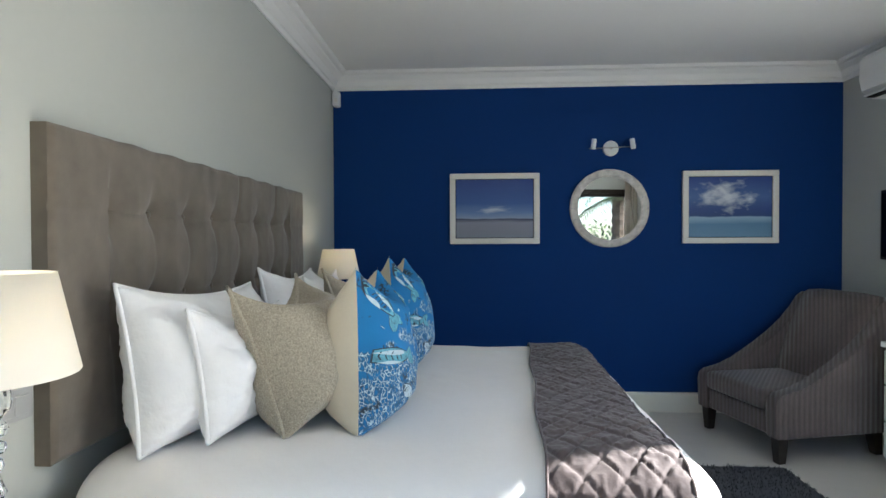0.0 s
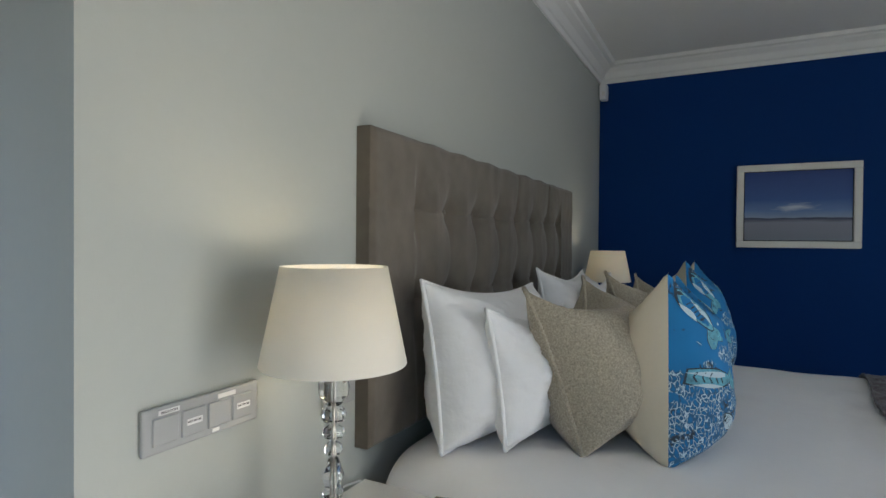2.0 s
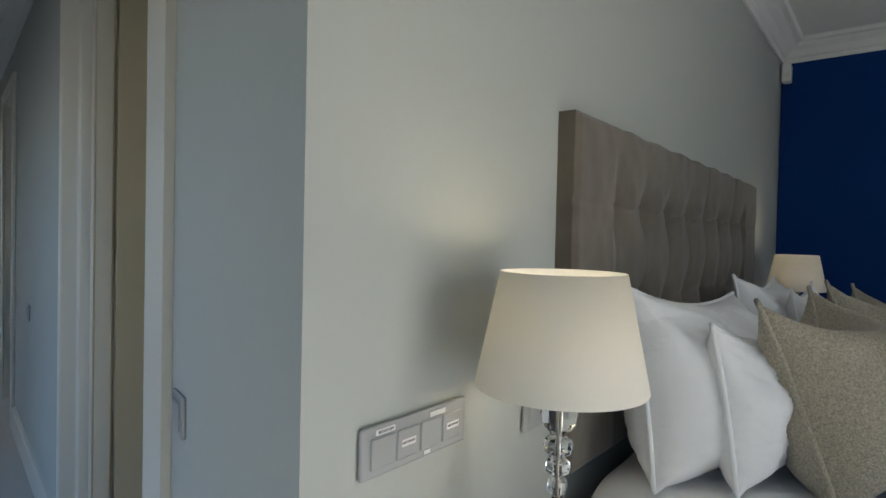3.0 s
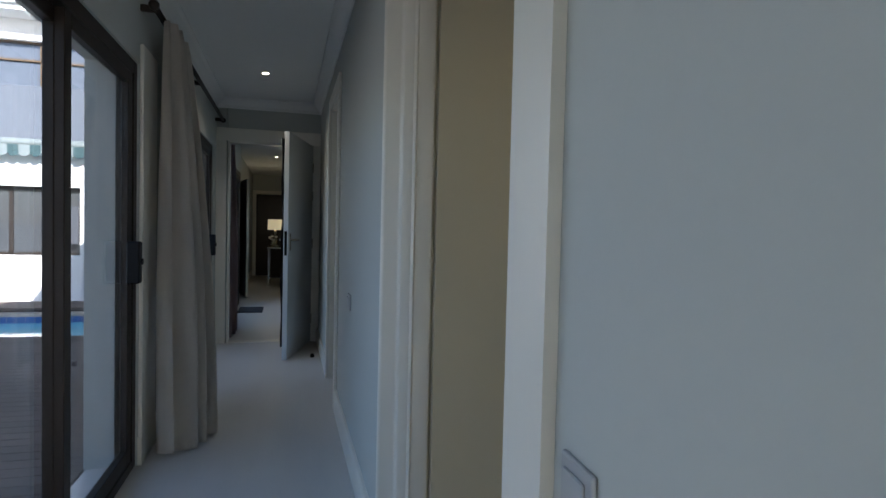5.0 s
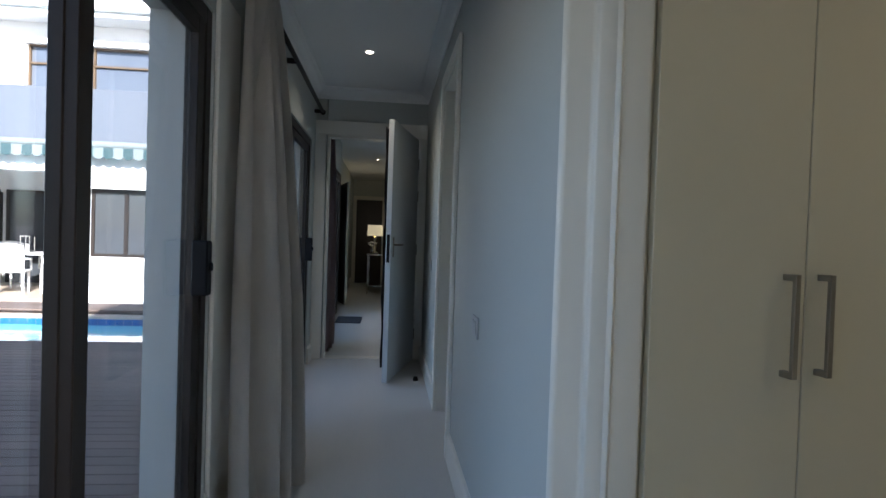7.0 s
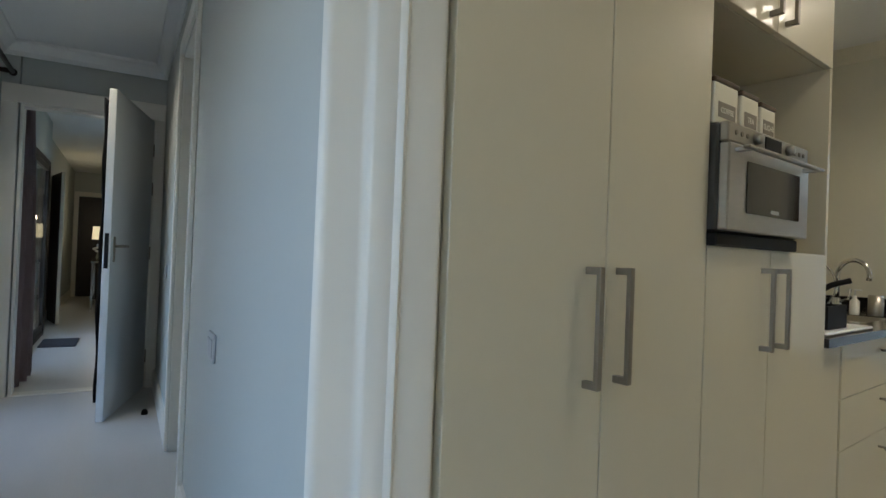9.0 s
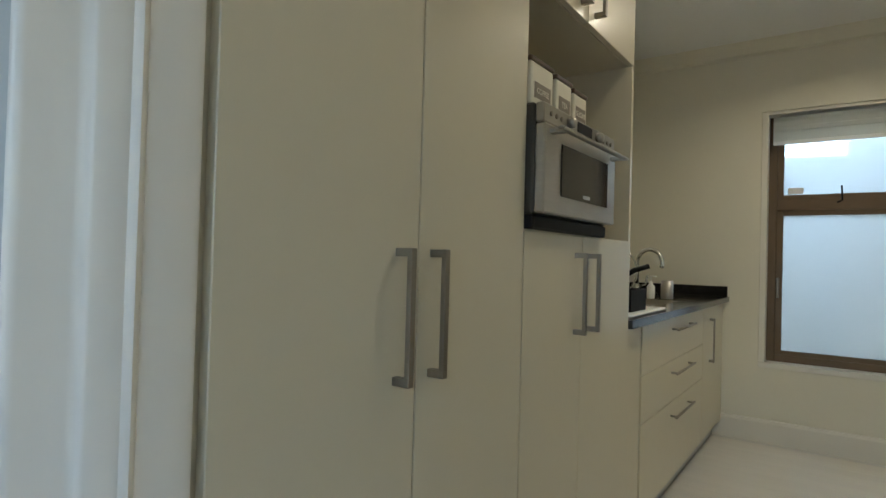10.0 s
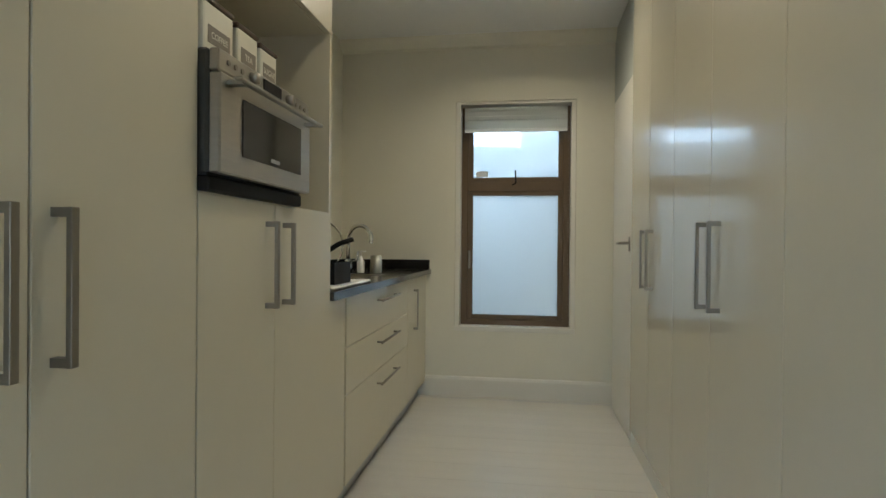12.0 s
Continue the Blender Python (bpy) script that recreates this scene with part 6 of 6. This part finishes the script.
th = thing("door_8", "dark brown door standing open along the hall wall", "door", KZ @ pose(-10.9, -1.16, 0, 0, 0, 14), "", "structure")
part("leaf", box(0, -0.02, 0.01, 0.7, 0.02, 2.03, 0.003), DARKWOOD, th)
part("edge", box(0.7005, -0.019, 0.01, 0.703, 0.019, 2.03), CREAM, th)
th = thing("framed_picture", "framed pale blue picture on the hall wall", "picture", KZ @ pose(-9.75, -1.18, 1.35))
part("frame", box(-0.2, 0.001, -0.3, 0.2, 0.02, 0.3, 0.004), DARKWOOD, th)
part("canvas", box(-0.17, 0.0202, -0.27, 0.17, 0.022, 0.27), ART2, th)

# ---- outside ----
GROUND = mat("ground_paving", (0.38, 0.36, 0.33), 0.85, vary=0.15, scale=0.6, fine=12, bump=0.1)
bm = bmesh.new()
PA0, PA1, PB0, PB1 = -9.0, -7.0, -14.0, -2.55
for a0, b0, a1, b1 in ((-400, -400, PA0, 400), (PA1, -400, 400, 400), (PA0, -400, PA1, PB0), (PA0, PB1, PA1, 400)):
    bm_box(bm, a0, b0, -0.5, a1, b1, -0.16)
setting("ground", bm, GROUND, "paved ground round the house", "ground", KZ)
ROOFM = mat("roof_fascia_paint", (0.76, 0.76, 0.74), 0.7, vary=0.04, scale=1, fine=30)
# slab out of view, added with an overhang to keep sun off the deck
bm = bm_box(bmesh.new(), -16, -1.75, 2.75, 4.2, 6.5, 3.35)
setting("roof", bm, ROOFM, "unseen flat roof slab with eaves that shade the deck", "roof", KZ)
# two added blocks that tone the frosted pane: lower part, then right side
setting("shade_wall_outside", box(-6, 6.75, -0.16, 2.5, 6.95, 2.02), ROOFM, "unseen white wall added to dim the lower kitchenette pane", "wall")
setting("shade_block_outside", box(-1.28, 6.3, -0.16, 0.6, 6.74, 2.6), ROOFM, "unseen white block added to dim the right of the kitchenette pane", "wall")
TEAK = mat("weathered_deck_board", (0.13, 0.095, 0.075), 0.85, vary=0.38, scale=2.0, fine=40, bump=0.3, bump_scale=60, stretch=(6, 0.5, 1), per_piece=0.9)
deck = thing("pool_deck", "weathered timber deck boards beside the pool", "deck", KZ, "", "structure")
first = None
for i in range(60):
    a = -0.4 - 0.111 * i
    if first is None:
        first = part("deck_board", box(-0.052, -6.2, -0.05, 0.052, 0, -0.022, 0.003), TEAK, deck)
        first.matrix_basis = pose(a, -1.3, 0)
    else:
        ob = new("deck_board", first.data)
        ob.parent, ob.matrix_basis = deck, pose(a, -1.3, 0)
part("joists", box(-7.0, -7.5, -0.155, -0.35, -1.3, -0.055), DARKWOOD, deck)
for i in range(7):
    ob = new("deck_board", first.data)
    ob.parent, ob.matrix_basis = deck, pose(-9.25 - 0.111 * i, -1.3, 0.02)
part("far_joists", box(-10.0, -7.5, -0.155, -9.2, -1.3, -0.036), DARKWOOD, deck)
# pool
POOLIN = mat("pool_plaster", (0.25, 0.62, 0.72), 0.7, vary=0.08, scale=1)
WATER = mat("pool_water", (0.22, 0.60, 0.68), 0.05, vary=0.12, scale=1.5, fine=8, bump=0.35, bump_scale=6)
TILEB = mat("blue_pool_tile", (0.02, 0.10, 0.30), 0.2, vary=0.15, scale=6, per_piece=0.8)
COPING = mat("pool_coping", (0.42, 0.35, 0.27), 0.7, vary=0.12, scale=3, fine=40, bump=0.1)
pool = thing("swimming_pool", "turquoise swimming pool with a blue tile band", "pool", KZ, "", "structure")
bm = bmesh.new()
for a0, b0, a1, b1 in ((PA0 - 0.1, PB0, PA0, PB1), (PA1, PB0, PA1 + 0.1, PB1), (PA0 - 0.1, PB0 - 0.1, PA1 + 0.1, PB0), (PA0 - 0.1, PB1, PA1 + 0.1, PB1 + 0.1)):
    bm_box(bm, a0, b0, -1.5, a1, b1, -0.165)
bm_box(bm, PA0, PB0, -1.5, PA1, PB1, -1.4)
part("basin", bm, POOLIN, pool)
part("water", box(PA0 + 0.013, PB0, -1.39, PA1, PB1, -0.185), WATER, pool)
part("coping", box(PA0 - 0.22, PB0, -0.16, PA0 - 0.001, PB1 + 0.25, -0.06, 0.01), COPING, pool)
part("coping", box(PA1 - 0.02, PB0, -0.16, PA1 + 0.03, PB1 + 0.25, -0.055, 0.006), COPING, pool)
part("coping", box(PA0 + 0.03, PB1, -0.16, PA1 - 0.02, PB1 + 0.25, -0.06, 0.006), COPING, pool)
tl = None
for r in range(2):
    for k in range(64):
        b = PB1 - 0.06 - k * 0.113
        if tl is None:
            tl = part("tile", box(0, -0.053, -0.05, 0.008, 0.053, 0.05, 0.002), TILEB, pool)
            tl.matrix_basis = pose(PA0 + 0.001, b, -0.150 - r * 0.106)
        else:
            ob = new("tile", tl.data)
            ob.parent, ob.matrix_basis = pool, pose(PA0 + 0.001, b, -0.150 - r * 0.106)

# house across the pool
FACADE = mat("white_render", (0.78, 0.78, 0.76), 0.85, vary=0.04, scale=0.8, fine=20, bump=0.1, bump_scale=90)
# balcony grey darkened in the base colour, against the strong sunlight
BALC = mat("dimmed_grey_render", (0.11, 0.125, 0.15), 0.85, vary=0.05, scale=0.8, fine=20)
DGLASS = mat("dark_window_glass", (0.05, 0.055, 0.06), 0.05, vary=0.1, scale=2)
# lighter, bluer than DGLASS: part of the reflected sky is base colour
UGLASS = mat("sky_tinted_glass", (0.10, 0.115, 0.14), 0.05, vary=0.1, scale=2, coat=0.6)
house = thing("white_house", "white two-storey house across the pool with a balcony", "house", KZ)
FA = -10.8
bm = bmesh.new()
for b0, b1 in ((-5.80, -5.31), (-3.70, -1.7)):
    bm_box(bm, FA - 0.3, b0, -0.16, FA, b1, 2.5)
bm_box(bm, FA - 0.3, -5.31, -0.16, FA, -3.70, 0.66), bm_box(bm, FA - 0.3, -5.31, 1.80, FA, -3.70, 2.5), bm_box(bm, FA - 0.3, -12, 2.06, FA, -5.80, 2.5), bm_box(bm, FA - 0.3, -12, -0.16, FA, -7.9, 2.06)
part("ground_wall", bm, FACADE, house)
part("patio_wall", box(-14.2, -12, -0.16, -14.0, -5.4, 2.5), FACADE, house)
part("patio_side", box(-14.0, -5.6, -0.16, FA - 0.31, -5.45, 2.5), FACADE, house)
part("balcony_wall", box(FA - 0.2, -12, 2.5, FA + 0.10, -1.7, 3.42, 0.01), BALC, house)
part("balcony_floor", box(-16, -12, 2.5, FA - 0.21, -1.7, 2.7), FACADE, house)
bm = bm_box(bmesh.new(), -12.4, -12, 2.7, -12.1, -7.1, 4.9)
bm_box(bm, -12.4, -7.1, 4.53, -12.1, 1.5, 4.9), bm_box(bm, -12.4, -7.1, 2.7, -12.1, 1.5, 3.2)
part("upper_wall", bm, FACADE, house)
bm = bm_box(bmesh.new(), -16, -12.3, 4.9, -11.6, 1.8, 5.0, 0.01)
bm_box(bm, -16, -12.4, 5.0, -11.5, 1.9, 5.14, 0.02), bm_box(bm, -16, -12.3, 5.14, -11.75, 1.8, 5.38, 0.02)
part("roof", bm, FACADE, house, "white roof with stepped fascia")
for i in range(7):
    b0 = -7.1 + 1.15 * i
    bm = bmesh.new()
    for z in (3.2, 4.17, 4.495):
        bm_box(bm, -12.33, b0, z, -12.22, b0 + 1.15, z + 0.035)
    bm_box(bm, -12.33, b0, 3.235, -12.22, b0 + 0.035, 4.495)
    w = part("upper_window", bm, BROWN_FRAME, house)
    part("pane", box(-12.29, b0 + 0.035, 3.235, -12.27, b0 + 1.15, 4.495), UGLASS, w)
bm = bmesh.new()
for b0, b1 in ((-5.31, -5.26), (-4.78, -4.72), (-3.75, -3.70)):
    bm_box(bm, FA - 0.2, b0, 0.66, FA - 0.14, b1, 1.80)
bm_box(bm, FA - 0.2, -5.26, 1.74, FA - 0.14, -3.75, 1.80), bm_box(bm, FA - 0.2, -5.26, 0.66, FA - 0.14, -3.75, 0.71)
w = part("ground_window", bm, BRONZE, house)
part("pane", box(FA - 0.18, -5.26, 0.71, FA - 0.165, -3.75, 1.74), DGLASS, w)
part("blind", box(FA - 0.26, -4.7, 0.72, FA - 0.25, -3.78, 1.74), LINEN, w)
for b0 in (-9.6, -8.5, -7.4, -6.5):
    bm = bmesh.new()
    bm_box(bm, -13.98, b0, -0.1, -13.92, b0 + 0.06, 1.9), bm_box(bm, -13.98, b0 + 0.06, 1.84, -13.92, b0 + 0.95, 1.9), bm_box(bm, -13.98, b0 + 0.94, -0.1, -13.92, b0 + 1.0, 1.84)
    w = part("patio_door", bm, BRONZE, house)
    part("pane", box(-13.96, b0 + 0.06, -0.1, -13.945, b0 + 0.94, 1.84), DGLASS, w)
part("patio_floor", box(-14.0, -12, -0.16, FA - 0.3, -5.6, -0.1), COPING, house)
# awning with scalloped stripes
AWN1 = mat("awning_green", (0.035, 0.070, 0.075), 0.85, vary=0.06)
AWN2 = mat("awning_pale", (0.17, 0.20, 0.20), 0.85, vary=0.04)
th = thing("awning", "green and white striped awning with a scalloped edge", "awning", KZ)
part("roller", bm_tube(bmesh.new(), [(FA + 0.16, -11.5, 2.50), (FA + 0.16, -1.5, 2.50)], 0.06, 14), AWN2, th, "", True)
SC = [None, None]
for i in range(64):
    k = i % 2
    b = -11.4 + 0.155 * i
    if SC[k] is None:
        bm = bmesh.new()
        pts = [(-0.0775, 0.0), (0.0775, 0.0), (0.0775, -0.14), (0.05, -0.175), (0.0, -0.19), (-0.05, -0.175), (-0.0775, -0.14)]
        lo = [bm.verts.new((0, y, z)) for y, z in pts]
        hi = [bm.verts.new((0.006, y, z)) for y, z in pts]
        bm.faces.new(lo), bm.faces.new(hi[::-1])
        for q in range(7):
            bm.faces.new((lo[q], lo[(q + 1) % 7], hi[(q + 1) % 7], hi[q]))
        SC[k] = part("scallop", bm, (AWN1, AWN2)[k], th)
        SC[k].matrix_basis = pose(FA + 0.22, b, 2.45)
    else:
        ob = new("scallop", SC[k].data)
        ob.parent, ob.matrix_basis = th, pose(FA + 0.22, b, 2.45)
th = thing("wall_speaker", "dark square panel fixed to the house wall", "panel", KZ @ pose(FA, -3.85, 1.17))
part("case", box(0.001, -0.27, -0.32, 0.06, 0.14, 0.32, 0.01), mat("dark_grey_panel", (0.06, 0.065, 0.075), 0.6), th)
# patio furniture
WICK = mat("white_resin", (0.74, 0.74, 0.72), 0.6, vary=0.04, bump=0.2, bump_scale=120)


def patio_chair():
    th = thing("patio_chair", "white resin patio chair beside the outdoor table", "chair", ID, "patio chairs")
    part("seat", box(-0.25, -0.25, 0.40, 0.25, 0.25, 0.44, 0.012, 2), WICK, th)
    bm = bmesh.new()
    prof = [(-0.25, 0.44), (-0.27, 0.7), (-0.31, 0.92), (-0.29, 0.925), (-0.245, 0.7), (-0.22, 0.44)]
    r = [[bm.verts.new((x, y, z - 0.05 * (abs(y) / 0.24) ** 2 * (z > 0.8))) for x, z in prof] for y in (-0.24, -0.12, 0, 0.12, 0.24)]
    for p, q in zip(r, r[1:]):
        for i in range(6):
            bm.faces.new((p[i], p[(i + 1) % 6], q[(i + 1) % 6], q[i]))
    bm.faces.new(r[0]), bm.faces.new(r[-1][::-1])
    part("backrest", bm, WICK, th, "", True)
    for x, y in ((-0.23, -0.22), (-0.23, 0.22), (0.22, -0.22), (0.22, 0.22)):
        part("leg", bm_lathe(bmesh.new(), [(0.018, 0), (0.022, 0.4)], 10, pose(x, y, 0)), WICK, th)
    for y in (-0.255, 0.255):
        part("armrest", bm_tube(bmesh.new(), [(-0.26, y, 0.65), (0.2, y, 0.63), (0.23, y, 0.42)], 0.018, 8), WICK, th, "", True)
    return th


ch = patio_chair()
ch.matrix_world = KZ @ pose(-11.75, -7.05, -0.1, 0, 0, 200)
for a, b, r in ((-12.9, -6.9, 20), (-12.6, -6.3, 300), (-11.9, -7.95, 170), (-12.9, -7.9, 10)):
    copy_thing(ch, KZ @ pose(a, b, -0.1, 0, 0, r))
th = thing("patio_table", "white outdoor dining table on the patio", "table", KZ @ pose(-12.4, -7.35, -0.1))
part("top", box(-0.5, -0.8, 0.70, 0.5, 0.8, 0.73, 0.008), WICK, th)
for x in (-0.42, 0.42):
    for y in (-0.72, 0.72):
        part("leg", box(x - 0.03, y - 0.03, 0, x + 0.03, y + 0.03, 0.7, 0.004), WICK, th)
th = thing("lantern", "glass lantern on the patio table", "lantern", KZ @ pose(-12.3, -7.1, 0.63))
bm = bmesh.new()
for x in (-0.08, 0.08):
    for y in (-0.08, 0.08):
        bm_box(bm, x - 0.008, y - 0.008, 0, x + 0.008, y + 0.008, 0.3)
bm_box(bm, -0.09, -0.09, 0, 0.09, 0.09, 0.02), bm_box(bm, -0.09, -0.09, 0.3, 0.09, 0.09, 0.32)
part("cage", bm, SILVER, th)
part("candle", bm_lathe(bmesh.new(), [(0.035, 0.02), (0.035, 0.16)], 14), PETAL, th, "", True)

# planting outside the bedroom, seen in the mirror
BARK = mat("palm_bark", (0.10, 0.075, 0.055), 0.95, vary=0.4, scale=8, fine=60, bump=0.8, bump_scale=40, stretch=(1, 1, 3))
LEAF = mat("green_leaves", (0.065, 0.105, 0.035), 0.55, vary=0.4, scale=10, fine=60)


def palm(x, y, h, seed):
    rnd = random.Random(seed)
    th = thing("palm_tree", "palm tree with a shaggy trunk outside the bedroom", "tree", pose(x, y, -0.16), "garden palms")
    prof = [(0.17 + 0.02 * (k % 2) - 0.03 * k / 24, h * k / 24) for k in range(25)]
    part("trunk", bm_lathe(bmesh.new(), prof, 14), BARK, th)
    vs, fs = [], []
    for f in range(26):
        az, el = rnd.uniform(0, 6.28), rnd.uniform(-0.5, 1.2)
        L = rnd.uniform(0.9, 1.5)
        for k in range(22):
            s = k / 21
            r = L * s
            z = h + math.sin(el) * r - 0.55 * r * r
            px, py = math.cos(az) * math.cos(el * 0.6) * r, math.sin(az) * math.cos(el * 0.6) * r
            for sd in (-1, 1):
                l = 0.32 * (1 - 0.6 * s)
                dx, dy = -math.sin(az) * sd * l + math.cos(az) * l * 0.7, math.cos(az) * sd * l + math.sin(az) * l * 0.7
                q = len(vs)
                vs += [(px, py, z), (px + math.cos(az) * 0.03, py + math.sin(az) * 0.03, z), (px + dx, py + dy, z - 0.12)]
                fs.append((q, q + 1, q + 2))
    me = bpy.data.meshes.new("fronds")
    me.from_pydata(vs, [], fs)
    me.materials.append(LEAF)
    ob = new("fronds", me)
    ob.parent = th
    tagged(ob, kind="stuff")


palm(3.95, -2.6, 2.3, 3)
palm(4.6, -4.4, 3.1, 4)
rnd = random.Random(21)
for bx, by, br in ((2.4, -3.4, 0.9), (4.0, -3.6, 0.8), (5.4, -3.0, 1.0), (3.1, -4.7, 1.3), (4.4, -6.2, 1.5)):
    vs, fs = [], []
    for i in range(1500):
        u = Vector((rnd.gauss(0, 1), rnd.gauss(0, 1), rnd.gauss(0, 1))).normalized() * br * rnd.uniform(0.45, 1) ** 0.6
        p = Vector((u.x, u.y, abs(u.z) * 1.3 + 0.05))
        a, b2 = Vector((rnd.uniform(-1, 1), rnd.uniform(-1, 1), rnd.uniform(-1, 1))) * 0.07, Vector((rnd.uniform(-1, 1), rnd.uniform(-1, 1), rnd.uniform(-1, 1))) * 0.04
        q = len(vs)
        vs += [tuple(p - a), tuple(p + b2), tuple(p + a), tuple(p - b2)]
        fs.append((q, q + 1, q + 2, q + 3))
    th = thing("garden_shrub", "leafy green shrub outside the bedroom door", "shrub", pose(bx, by, -0.16), "garden shrubs")
    me = bpy.data.meshes.new("leaves")
    me.from_pydata(vs, [], fs)
    me.materials.append(LEAF)
    ob = new("leaves", me)
    ob.parent = th
    tagged(ob, kind="stuff")
    part("stem", bm_lathe(bmesh.new(), [(0.04, 0), (0.02, br)], 8), BARK, th)
